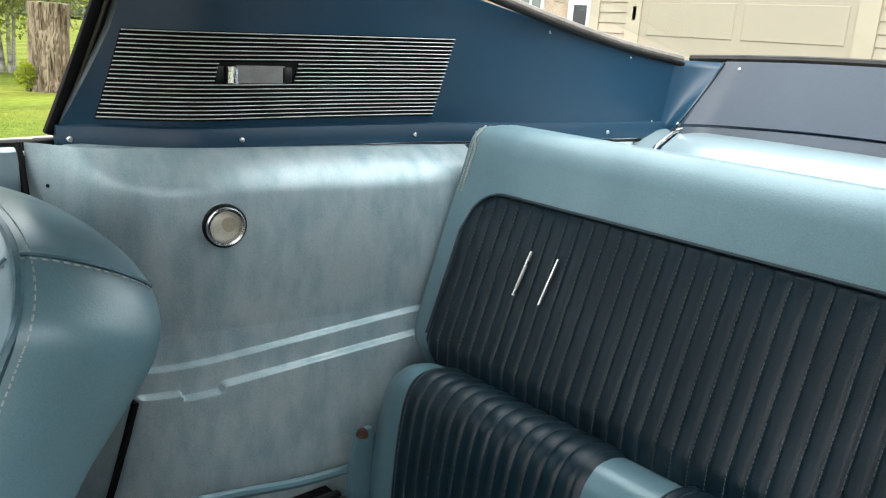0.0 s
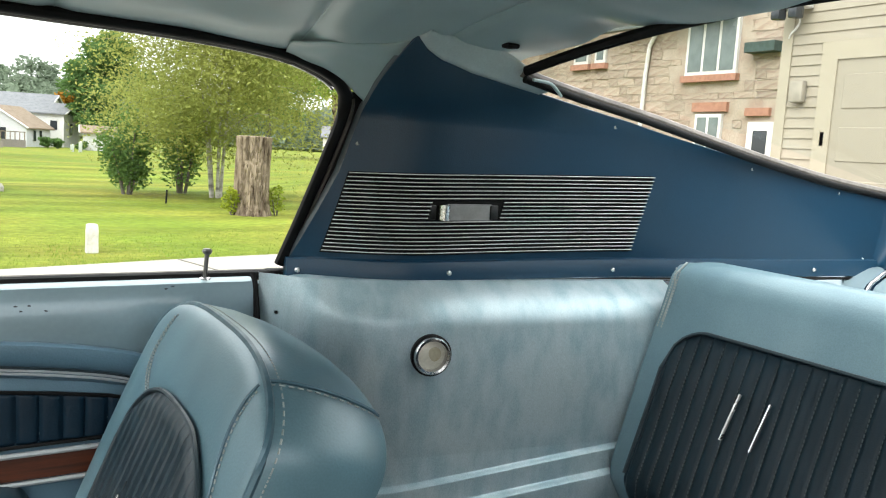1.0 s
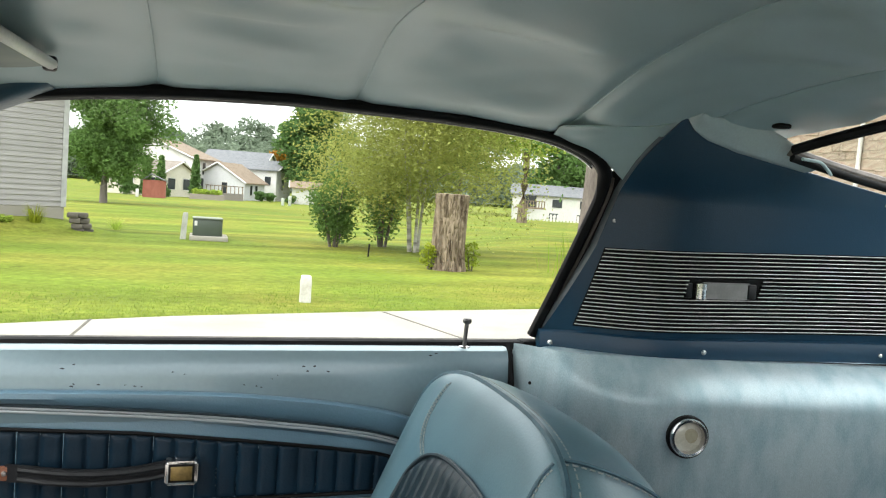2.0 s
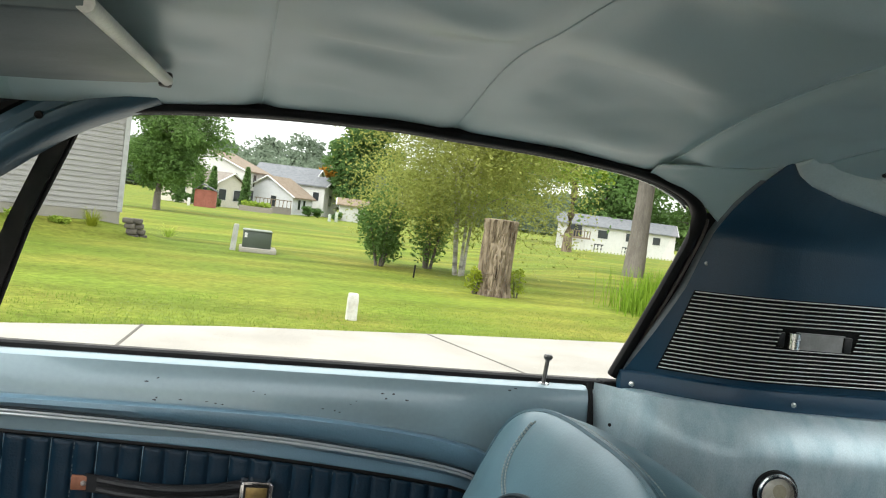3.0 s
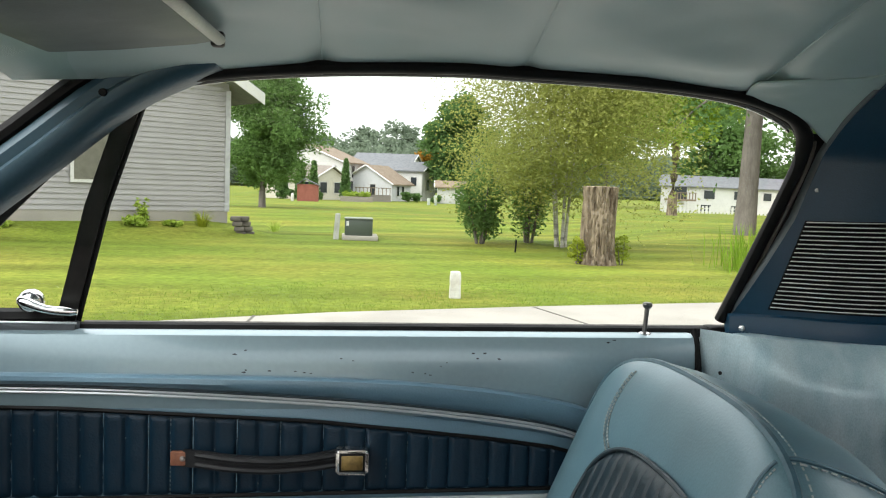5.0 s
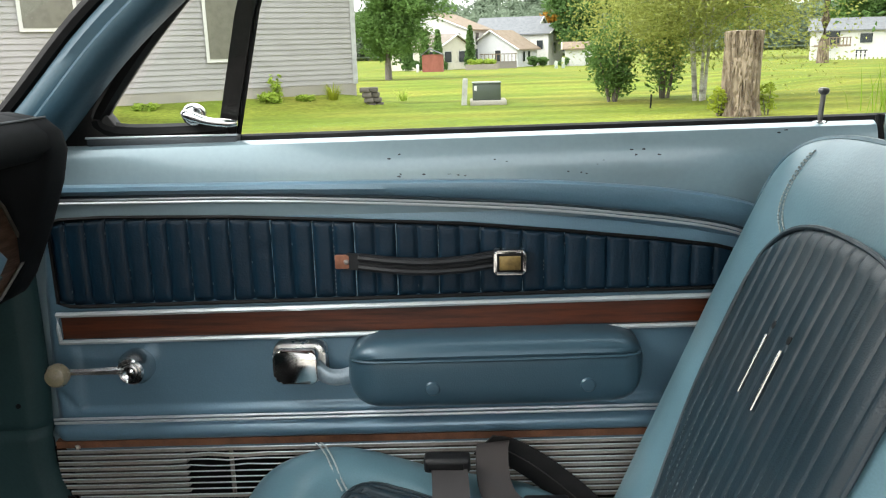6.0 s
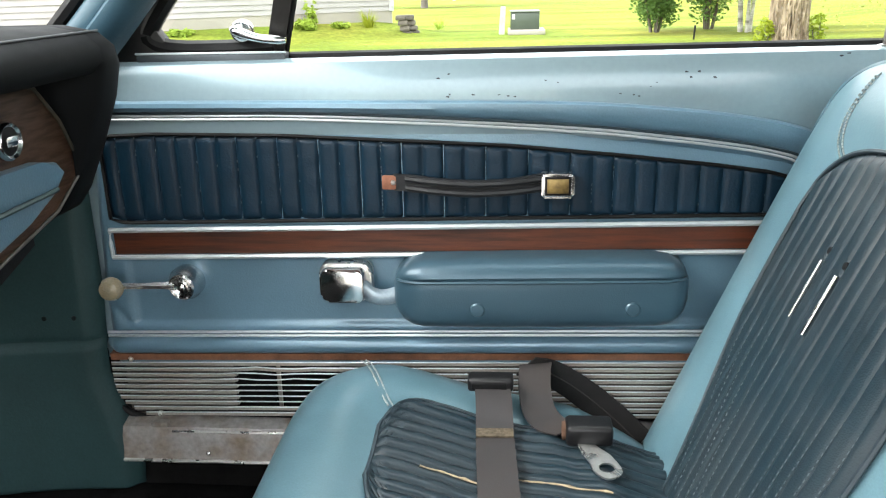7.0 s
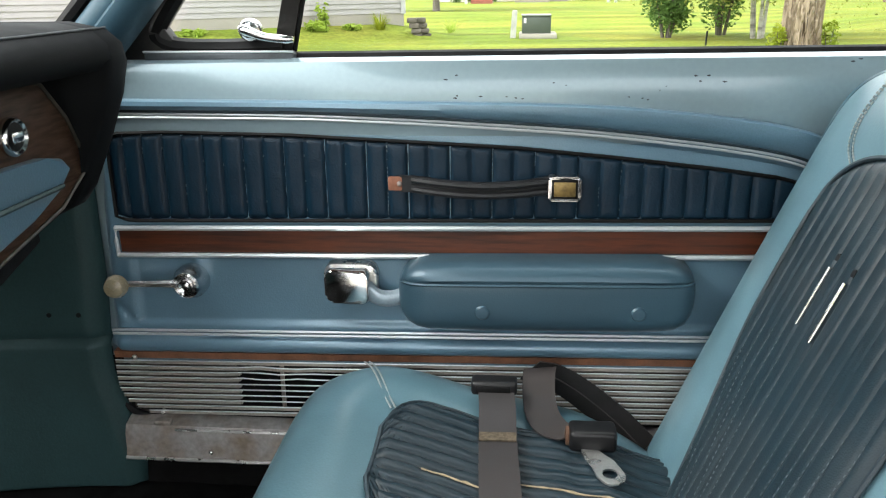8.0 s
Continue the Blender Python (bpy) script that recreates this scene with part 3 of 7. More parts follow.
ret = part("upper_return", sheet(return_at, 32, 8), mat("pale_return_vinyl", (0.46, 0.55, 0.55), 0.55, var=0.15, scale=10), quarter_trim, "pale vinyl return above the trim panel")
thick(ret, 0.003)
part("hook", box(0.73, 0.752, 0.79, 0.808, 1.280, 1.287, 0.003), BLACK, quarter_trim, "small black trim clip")
part("cord", tube(crom([(0.80, 0.82, 1.243), (0.835, 0.825, 1.241), (0.85, 0.826, 1.232), (0.862, 0.83, 1.224)], 16), 0.0025, 8), HEAD, quarter_trim, "frayed white windlace end")

# ---- rear bulkhead panels behind the back seat ----
bulk = base_empty("rear_trim_panel")
tagged(bulk, "dark slate-blue rear trim panel below the back window", "trim panel")


def bulk_x(y):
    return 1.69 + 0.05 * (1 - ((y - YC) / 0.42) ** 2) - 0.07 * step(YC + 0.34, YC + 0.43, y)


z_up = lambda y: 1.112 - 0.016 * (abs(y - YC) / 0.42) ** 2
z_dn = lambda y: 0.985 - 0.018 * (abs(y - YC) / 0.42) ** 2
Y_END = YC - 0.425
top_ys = [0.690 + (Y_END - 0.690) * k / 50 for k in range(51)]
low_ys = [0.727 + (Y_END - 0.727) * k / 50 for k in range(51)]
part("upper_panel", loft([[(bulk_x(a), a, z_up(a)), (bulk_x(b) - 0.035, b, z_dn(b)), (bulk_x(b) - 0.03, b, z_dn(b) - 0.002), (bulk_x(a) + 0.01, a, z_up(a))] for a, b in zip(top_ys, low_ys)]), mat("slate_blue_panel", (0.045, 0.062, 0.088), 0.42, var=0.2, scale=3, bump=0.2, bump_scale=400), bulk)
part("lower_strip", loft([[(bulk_x(y) - 0.035, y, z_dn(y) - 0.006), (bulk_x(y) - 0.045, y, z_dn(y) - 0.03), (bulk_x(y) - 0.02, y, z_dn(y) - 0.032), (bulk_x(y) - 0.02, y, z_dn(y) - 0.006)] for y in low_ys]), mat("slate_lower_strip", (0.03, 0.045, 0.065), 0.42, var=0.2, scale=5), bulk)


def gusset(u, v):
    """The rounded corner between the side trim and the rear panel, cut off along a slanting seam."""
    z = 0.952 + 0.146 * v
    ye = 0.737 - 0.047 * v
    a = Vector((1.56, trim_y(1.56, z) + 0.001, z))
    b = Vector((bulk_x(ye) - 0.040 * (1 - v) - 0.004, ye, z))
    c = Vector((1.672, 0.785, z))
    return a * (1 - u) ** 2 + c * (2 * u * (1 - u)) + b * u ** 2


thick(part("corner_piece", sheet(gusset, 24, 10), TRIM, bulk, "dark blue corner gusset"), 0.003)
part("gusset_seam", tube([gusset(1.0, k / 10) + Vector((-0.002, 0, 0)) for k in range(11)], 0.0016, 6), BLACK, bulk)
for p in (gusset(0.25, 0.12), gusset(0.94, 0.12)):
    screw(bulk, p + Vector((-0.004, -0.004, 0)), (-0.6, -0.6, 0.1))
screw(bulk, (bulk_x(0.66) - 0.004, 0.66, 1.088), (-1, 0, 0.3))
deck = base_empty("rear_deck")
tagged(deck, "pale blue painted metal deck behind the rear seat", "car deck")
deck_line = [(1.69, 0.957), (1.665, 0.956), (1.63, 0.95), (1.58, 0.925), (1.55, 0.89), (1.45, 0.87), (1.2, 0.86)]
part("panel", loft([[(x, y, z) for x, z in deck_line] for y in (YC - 0.36, YC, YC + 0.382)], closed=False), PAINT, deck)
part("side_panel", loft([[(x - 0.02, y, z + 0.002) for x, z in deck_line] for y in (0.738, 0.77, 0.84)], closed=False), PAINT, deck)
part("divider", tube([(x - 0.012, 0.735, z + 0.003) for x, z in deck_line], 0.004, 8), CHROME, deck, "bright dividing strip")

# ---- lower quarter panel ----
QY = [(0.455, 1.045), (0.47, 1.035), (0.49, 0.995), (0.52, 0.945), (0.56, 0.908), (0.61, 0.883), (0.66, 0.869), (0.75, 0.855), (0.9, 0.834), (1.02, 0.816), (1.15, 0.800)]


def quarter_face(x, z):
    y = soft_table(QY, x, 0.02)
    top = max(0.0, (z - 0.862) / 0.064)
    y += 0.055 * min(1, top) ** 2.4 * step(0.45, 0.62, x)
    bulge = 0.008 * math.sin(max(0, min(1, (z - 0.66) / 0.25)) * math.pi)
    return y - bulge


def quarter_z(x, v):
    return 0.24 + (0.926 - 0.24) * v


def low_steps(x, z):
    """How far the lower face stands proud: two ledges, the second with a notch, and its front end."""
    l1 = 0.605 + 0.106 * (x - 0.56)
    l2 = 0.568 + 0.104 * (x - 0.56) - 0.010 * step(0.610, 0.616, x) * (1 - step(0.665, 0.674, x))
    fr = step(-0.004, 0.003, x - (0.558 - 0.19 * (0.567 - z)))
    return 0.011 * step(l1 + 0.003, l1 - 0.003, z) + 0.013 * step(l2 + 0.003, l2 - 0.003, z) * fr


quarter = base_empty("quarter_panel")
tagged(quarter, "pale blue metallic grained side panel with courtesy lamp", "side panel")
part("panel", sheet(lambda u, v: (0.462 + 0.68 * u, quarter_face(0.462 + 0.68 * u, quarter_z(0, v)) - low_steps(0.462 + 0.68 * u, quarter_z(0, v)), quarter_z(0, v)), 240, 520), QUARTER, quarter)
part("ledge", sheet(lambda u, v: (0.462 + 0.72 * u, quarter_face(0.462 + 0.72 * u, 0.926) + v * max(0.004, min(0.14, soft_table(Y_LOW, 0.462 + 0.72 * u) + 0.012 - quarter_face(0.462 + 0.72 * u, 0.926))), 0.926 - 0.003 * v - 0.018 * step(0.53, 0.465, 0.462 + 0.72 * u)), 40, 4), QUARTER, quarter)
# Black tube stands in for the shade in the front edge's gap.
part("panel_edge_shade", tube([(0.557 - 0.19 * (0.567 - z), quarter_face(0.557 - 0.19 * (0.567 - z), z) - 0.017, z) for z in (0.562, 0.50, 0.42, 0.34, 0.26)], 0.007, 8), BLACK, quarter, "black strip for the shaded gap at the panel's lower front edge")
part("front_gasket", tube([(0.456, 1.04, 0.924), (0.456, 1.03, 0.90), (0.457, 1.015, 0.85), (0.457, 1.01, 0.6), (0.457, 1.0, 0.4)], 0.0045, 8), BLACK, quarter, "black door-gap rubber")
lamp = base_empty("courtesy_lamp")
tagged(lamp, "round courtesy lamp with chrome bezel and ribbed lens", "courtesy lamp")
lc = Vector((0.676, quarter_face(0.676, 0.823) - 0.001, 0.823))
la = Vector((-0.18, -1, 0.0)).normalized()
part("black_ring", disc(lc, la, [(-0.01, 0.032), (0.004, 0.032), (0.006, 0.030), (0.004, 0.027), (-0.004, 0.027)], 40), BLACK, lamp)
part("bezel", disc(lc, la, [(-0.01, 0.028), (0.008, 0.029), (0.011, 0.027), (0.010, 0.0235), (-0.004, 0.022)], 40), CHROME, lamp, "chrome bezel")
lens = part("lens", disc(lc, la, [(-0.006, 0.0225), (0.0, 0.0225), (0.003, 0.018), (0.0045, 0.010), (0.005, 0.002)], 40), LENS, lamp)
part("bulb_shadow", disc(lc + Vector((0.004, 0, 0.002)) + la * 0.003, la, [(0.0, 0.012), (0.0022, 0.011), (0.003, 0.006)], 24), mat("warm_lens_centre", (0.42, 0.38, 0.27), 0.3, coat=0.4), lens)
part("screw_hole", disc((0.482, quarter_face(0.482, 0.868) - 0.0005, 0.868), (-0.8, -0.6, 0), [(-0.002, 0.003), (0.0008, 0.0028), (0.0, 0.001)], 10), BLACK, quarter)


# ---- passenger door ----
door = base_empty("car_door")
tagged(door, "closed pale blue car door with navy pleated trim and wood strip", "car door")
X0, X1 = -0.735, 0.452
slope = lambda x, z: z + 0.013 * (x + 0.68) / 0.92
LIP = [(-0.74, 0.853), (-0.65, 0.853), (-0.33, 0.851), (-0.03, 0.847), (0.12, 0.837), (0.21, 0.826), (0.27, 0.814), (0.30, 0.803), (0.325, 0.786), (0.345, 0.755), (0.355, 0.70), (0.36, 0.60)]

sill_dip = lambda x: -0.007 * (0.4 - x) / 0.8
shell_prof = [(1.15, 0.36), (1.16, 0.6), (1.125, 0.90), (1.08, 0.905), (1.068, 0.905), (1.058, 0.916), (1.045, 0.917), (1.034, 0.912), (1.028, 0.899), (1.024, 0.87), (1.024, 0.82), (1.042, 0.78), (1.045, 0.5), (1.045, 0.36)]
part("shell", loft([[(x, y, z + (sill_dip(x) if z > 0.86 else 0)) for y, z in shell_prof] for x in [X0 + (X1 - X0) * k / 30 for k in range(31)]]), PAINT, door, "pale blue painted steel with chipped rail")
# paint chips on the rail
rnd = random.Random(4)
chips = bmesh.new()
for cx, cz, n, s in ((0.145, 0.884, 4, 0.003), (0.10, 0.873, 2, 0.0016), (-0.05, 0.875, 2, 0.002), (-0.17, 0.862, 3, 0.0028), (-0.10, 0.858, 3, 0.002), (-0.19, 0.885, 2, 0.0025), (0.33, 0.905, 2, 0.003), (0.05, 0.858, 3, 0.002)):
    for _ in range(n):
        x, z = cx + rnd.uniform(-0.022, 0.022), cz + rnd.uniform(-0.004, 0.004)
        y = lerp_table([(0.82, 1.024), (0.87, 1.024), (0.902, 1.028), (0.917, 1.034)], z) - 0.0006
        m = rnd.randint(5, 7)
        ring = [(x + s * rnd.uniform(0.3, 1.0) * math.cos(2 * math.pi * k / m) * 1.4, y, z + s * rnd.uniform(0.2, 0.6) * math.sin(2 * math.pi * k / m)) for k in range(m)]
        chips.faces.new([chips.verts.new(p) for p in ring])
tagged(part("paint_chips", chips, mat("bare_dark_metal", (0.03, 0.035, 0.045), 0.6), door, "dark chips in the rail paint", smooth=False), kind="stuff")
# glass channel on the sill
part("sill_gasket", tube([(x, 1.066, 0.916 + sill_dip(x)) for x in (-0.41, -0.2, 0, 0.2, 0.40, 0.49)], 0.008, 8), BLACK, door)
part("sill_reveal", tube([(x, 1.086, 0.917 + sill_dip(x)) for x in (-0.41, -0.2, 0, 0.2, 0.40, 0.49)], 0.0055, 8), CHANNELBROWN, door, "weathered brown outer sill strip")
part("outer_sill", box(-0.41, 0.50, 1.078, 1.10, 0.895, 0.9, 0.002), DARKFRAME, door)
side_glass = part("window_pane", sheet(lambda u, v: (-0.395 + 0.885 * u + 0.06 * v, 1.072 - 0.115 * v - 0.012 * v * v, 0.905 + 0.375 * v), 10, 10), GLASS, door)
side_glass.visible_shadow = False

LIPC = [(p.x, p.y) for p in crom([(x, z, 0) for x, z in LIP], 120)]
arc = [0.0]
for a, b in zip(LIPC, LIPC[1:]):
    arc.append(arc[-1] + math.hypot(b[0] - a[0], b[1] - a[1]))


def lip_at(s):
    s *= arc[-1]
    for i in range(len(arc) - 1):
        if s <= arc[i + 1] + 1e-9:
            f = (s - arc[i]) / (arc[i + 1] - arc[i])
            return Vector((LIPC[i][0] + (LIPC[i + 1][0] - LIPC[i][0]) * f, LIPC[i][1] + (LIPC[i + 1][1] - LIPC[i][1]) * f))
    return Vector(LIPC[-1])


def lip_drop(x):
    """The face under the roll grows deeper towards the rear."""
    return 0.75 + 1.15 * step(-0.45, 0.20, x)


# moulded pad edge that rolls over at the top and the rear
def lip_ring(s):
    p = lip_at(s)
    q = lip_at(min(1, s + 0.01)) - lip_at(max(0, s - 0.01))
    nrm = Vector((-q.y, q.x)).normalized()
    prof = [(0.004, 1.026), (0.0045, 1.016), (0.002, 1.010), (-0.005, 1.009), (-0.012, 1.014), (-0.017, 1.026), (-0.021, 1.033), (-0.03, 1.036), (-0.03, 1.044), (0.0, 1.044)]
    k = lip_drop(p.x)
    return [(p.x + nrm.x * (o * k if o < 0 else o), y, p.y + nrm.y * (o * k if o < 0 else o)) for o, y in prof]


part("pad_edge", loft([lip_ring(k / 110) for k in range(111)]), VINYL, door, "pale blue rolled pad edge")
# The first, dark rod draws the shadow under the lip as a strip.
for off, r in ((-0.0165, 0.0018), (-0.0207, 0.0020), (-0.0255, 0.0020)):
    pts = []
    for k in range(100):
        s = 0.02 + 0.90 * k / 99
        p, q = lip_at(s), lip_at(min(1, s + 0.01)) - lip_at(max(0, s - 0.01))
        nrm = Vector((-q.y, q.x)).normalized()
        o2 = -0.0165 * lip_drop(p.x) + (off + 0.0165)
        pts.append((p.x + nrm.x * o2, 1.0185 if off > -0.018 else 1.0205, p.y + nrm.y * o2))
    part("bead", tube(pts, r, 6), DARKTHREAD if off == -0.0165 else BEAD, door, "thin dark strip for the shadow under the lip" if off == -0.0165 else "thin bright bead")


def top_of_pad(x):
    return lerp_table(LIP, x) - 0.026 * lip_drop(x) if x < 0.33 else 0.70


FX = [(0.36, -0.69), (0.40, -0.712), (0.46, -0.722), (0.55, -0.722), (0.70, -0.715), (0.84, -0.70)]   # the pad's front edge


def pad_relief(x, z):
    """How far the moulded pad stands proud of its ground."""
    d = 0.0
    # raised frame round the lower field
    zl, zu = slope(x, 0.517), slope(x, 0.622)
    inside = step(-0.676, -0.664, x - 0.0) * step(zl - 0.004, zl + 0.006, z) * (1 - step(zu - 0.005, zu + 0.004, z))
    d += 0.006 * (1 - inside)
    # front edge rolls back
    d -= 0.02 * step(0.03, 0.0, x - lerp_table(FX, z)) ** 2
    # crease towards the lower front corner
    c = abs((x + 0.70) * 0.8 + (z - 0.545) * 0.62)
    d -= 0.004 * math.exp(-(c / 0.006) ** 2) * step(0.60, 0.55, z) * step(0.50, 0.53, z) * step(-0.655, -0.69, x)
    # rounded bar under the lower strip
    zb = slope(x, 0.483)
    q = (z - zb) / 0.0125
    if abs(q) < 1:
        d += 0.012 * math.sqrt(1 - q * q)
    return d


def pad_at(u, v):
    z = 0.452 + v * 0.41
    xf = lerp_table(FX, z)
    x = xf + (0.44 - xf) * u
    zt = min(0.452 + 0.41, top_of_pad(x))
    z = slope(x, 0.452) + v * (zt - slope(x, 0.452))
    return (x, 1.036 - pad_relief(x, z), z)


part("trim_pad", sheet(pad_at, 200, 170), VINYL, door, "pale blue moulded vinyl door pad")
# painted door edge below the pad, as far as the sill
part("lower_panel", sheet(lambda u, v: (-0.742 + 1.18 * u, 1.0395, 0.352 + 0.105 * v), 20, 4), BLACK, door)

# pleated insert
INS_TOP = [(-0.685, 0.806), (-0.60, 0.809), (-0.42, 0.806), (-0.26, 0.798), (-0.10, 0.790), (0.05, 0.776), (0.17, 0.763), (0.25, 0.752), (0.285, 0.742), (0.31, 0.722)]


def ins_span(x):
    lo = slope(x, 0.681) + 0.02 * step(0.28, 0.312, x) + 0.006 * step(-0.66, -0.682, x)
    return lo, max(lerp_table(INS_TOP, x) - 0.006 * step(-0.665, -0.682, x), lo + 0.004)


PLEAT = 0.0292


def ins_at(u, v):
    x = -0.682 + 0.994 * u
    lo, hi = ins_span(x)
    z = lo + (hi - lo) * v
    ph = ((x + 0.690) / PLEAT) % 1.0
    puff = (max(0.0, 1 - abs(2 * ph - 1) ** 3.5)) ** 0.6
    edge = min(1, v / 0.06, (1 - v) / 0.06, u / 0.012, (1 - u) / 0.012)
    y = 1.031 - 0.0055 * puff * max(0, edge) ** 0.5 - 0.0007 * noise.noise((x * 60, z * 60, 0))
    return (x, y, z)


ins = part("pleated_insert", sheet(ins_at, 460, 24), DOORNAVY, door, "navy vertically pleated vinyl")
rim = [(x, 1.0265, ins_span(x)[1] + 0.001) for x in [-0.682 + 0.994 * k / 60 for k in range(61)]] + [(x, 1.0265, ins_span(x)[0] - 0.001) for x in [0.312 - 0.994 * k / 60 for k in range(61)]]
part("welt", tube(rim + rim[:1], 0.0028, 6), BLACK, ins, "black welt round the insert")
stitch = bmesh.new()
for k in range(34):
    x = -0.690 + PLEAT * k
    if not -0.678 < x < 0.30:
        continue
    lo, hi = ins_span(x)
    for j in range(int((hi - lo) / 0.006)):
        if rnd.random() < (0.65 if k in (13, 14, 19) else 0.12):
            box(x - 0.0005, x + 0.0005, 1.0285, 1.031, lo + 0.006 * j + 0.001, lo + 0.006 * j + 0.0042, bm=stitch)
tagged(part("stitching", stitch, NAVYTHREAD, ins, smooth=False), kind="stuff")

# wood strip between bright beads
part("wood_strip", loft([[(x, 1.0235, slope(x, 0.633)), (x, 1.0235, slope(x, 0.6655)), (x, 1.036, slope(x, 0.667)), (x, 1.036, slope(x, 0.632))] for x in [-0.68 + 1.09 * k / 20 for k in range(21)]]), WOOD, door, "dark walnut strip")
for z, r in ((0.6700, 0.0040), (0.6285, 0.0036)):
    part("bright_bead", tube([(x, 1.0215 + 0.0003 * noise.noise((x * 40, z, 0)), slope(x, z)) for x in [-0.685 + 1.1 * k / 40 for k in range(41)]], r, 6), BEAD, door, "bright bead beside the wood")
part("bright_bead", tube([(-0.685, 1.0235, 0.629), (-0.686, 1.0235, 0.65), (-0.685, 1.0235, 0.6695)], 0.003, 6), BEAD, door)
for z in (0.5075, 0.5015):
    part("bright_bead", tube([(x, 1.0235, slope(x, z)) for x in [-0.712 + 1.14 * k / 30 for k in range(31)]], 0.0022, 6), BEAD, door, "bright lower bead")

# lower louvred kick strip
kick = part("kick_grille", loft([[(x, 1.028, slope(x, 0.4585)), (x, 1.027, slope(x, 0.4695)), (x, 1.04, slope(x, 0.4705)), (x, 1.04, slope(x, 0.4575))] for x in [-0.717 + 1.142 * k / 12 for k in range(13)]]), mat("worn_brown_strip", (0.2, 0.085, 0.045), 0.6, var=0.4, scale=30), door, "worn brown kick strip with bright slats")
for k in range(10):
    z = 0.4535 - 0.0096 * k
    xl = -0.716 + (0, 0, 0, 0, 0.001, 0.002, 0.006, 0.013, 0.026, 0.044)[k]
    pts = [(xl + (0.43 - xl) * i / 40) for i in range(41)]
    bend = lambda x, kk: (0.0018 * math.sin((x + 0.5) * 60 + kk) * step(-0.55, -0.50, x) * step(-0.38, -0.44, x)) if kk in (1, 2, 3) else 0.0
    for part_pts in (([p for p in pts if p < -0.52] + [-0.52], [-0.365] + [p for p in pts if p > -0.365]) if 1 < k < 8 else (pts,)):
        part("slat", loft([[(x, 1.026, slope(x, z) + 0.0022 + bend(x, k)), (x, 1.0245, slope(x, z) - 0.0030 + bend(x, k)), (x, 1.034, slope(x, z) - 0.0042), (x, 1.037, slope(x, z) - 0.003)] for x in part_pts]), SLAT, kick)
    # Bright rod drawn along the upper edge, in place of light caught there.
    part("slat_edge_glint", tube([(x, 1.0252, slope(x, z) + 0.0022 + bend(x, k)) for x in pts], 0.0011, 5), BEAD, kick)
part("hole", sheet(lambda u, v: (-0.53 + 0.175 * u, 1.0380, 0.382 + 0.058 * v), 2, 2), CARPET, kick, "broken-out dark opening")
BACKING = mat("dull_grille_backing", (0.10, 0.092, 0.082), 0.6, metal=0.2, var=0.5, scale=22, tint=(0.06, 0.04, 0.03))
for a, b in ((-0.700, -0.527), (-0.36, 0.43)):
    part("backing", sheet(lambda u, v: (a + (b - a) * u, 1.0372, 0.369 + 0.012 * (a + (b - a) * u + 0.68) / 0.92 + 0.085 * v), 8, 4), BACKING, kick, "dull stamped metal behind the slats")
part("corner_rubber", tube(crom([(-0.726, 1.030, 0.475), (-0.725, 1.029, 0.43), (-0.719, 1.028, 0.395), (-0.702, 1.027, 0.371), (-0.672, 1.026, 0.359), (-0.60, 1.028, 0.357), (-0.4, 1.03, 0.359)], 40), 0.0055, 8), BLACK, kick, "black rubber round the door's lower corner")
part("bracket", box(-0.458, -0.452, 1.03, 1.034, 0.38, 0.452, 0.001), STEEL, kick)
screw(kick, (-0.685, 1.027, 0.460), (0, -1, 0))
screw(kick, (-0.65, 1.027, 0.366), (0, -1, 0))

# arm rest: one padded form with a seam, two plugs


def arm_ring(x, f):
    """f: 1 in the middle, less at the ends."""
    yb, zc = 1.034, slope(x, 0.581)
    h, d = 0.052 * f, 0.068 * (0.35 + 0.65 * f)
    prof = []
    for k in range(28):
        a = math.pi * (k / 27 - 0.5)
        c, s = math.cos(a), math.sin(a)
        yy = d * abs(c) ** (0.45 if s > 0 else 0.62)
        zz = h * (1.0 if s > 0 else 1.07) * math.copysign(abs(s) ** 0.55, s)
        yy += 0.004 * step(0.016, 0.032, zz)          # the top cushion overhangs
        yy -= 0.004 * math.exp(-((zz - 0.0245) / 0.0025) ** 2)
        prof.append((x, yb - yy, zc + zz))
    return prof


ax = [(-0.266, 0.1), (-0.264, 0.42), (-0.259, 0.62), (-0.250, 0.80), (-0.238, 0.92), (-0.222, 0.98), (-0.15, 1), (-0.05, 1), (0.05, 1), (0.10, 0.98), (0.118, 0.93), (0.131, 0.82), (0.139, 0.64), (0.144, 0.42), (0.146, 0.1)]
arm_body = part("arm_rest", loft([arm_ring(x, f) for x, f in ax]), leather("arm_rest_blue", (0.042, 0.086, 0.118), 0.33, rough_var=0.08, var=0.12, detail=2, scale=8, cell=420, bump=0.15, metal=0.2), door, "padded slate-blue arm rest")
part("piping", tube([(x, 1.034 - 0.068 * (0.35 + 0.65 * f) - 0.0005, slope(x, 0.6055)) for x, f in ax[2:-2]], 0.0022, 6), arm_body.data.materials[0], arm_body)
for x in (-0.146, 0.066):
    part("plug", disc((x, 0.9665, slope(x, 0.5655)), (0, -1, 0), [(-0.004, 0.0105), (0.001, 0.0105), (0.003, 0.0085), (0.0035, 0.002)], 20), arm_body.data.materials[0], arm_body, "round screw plug")

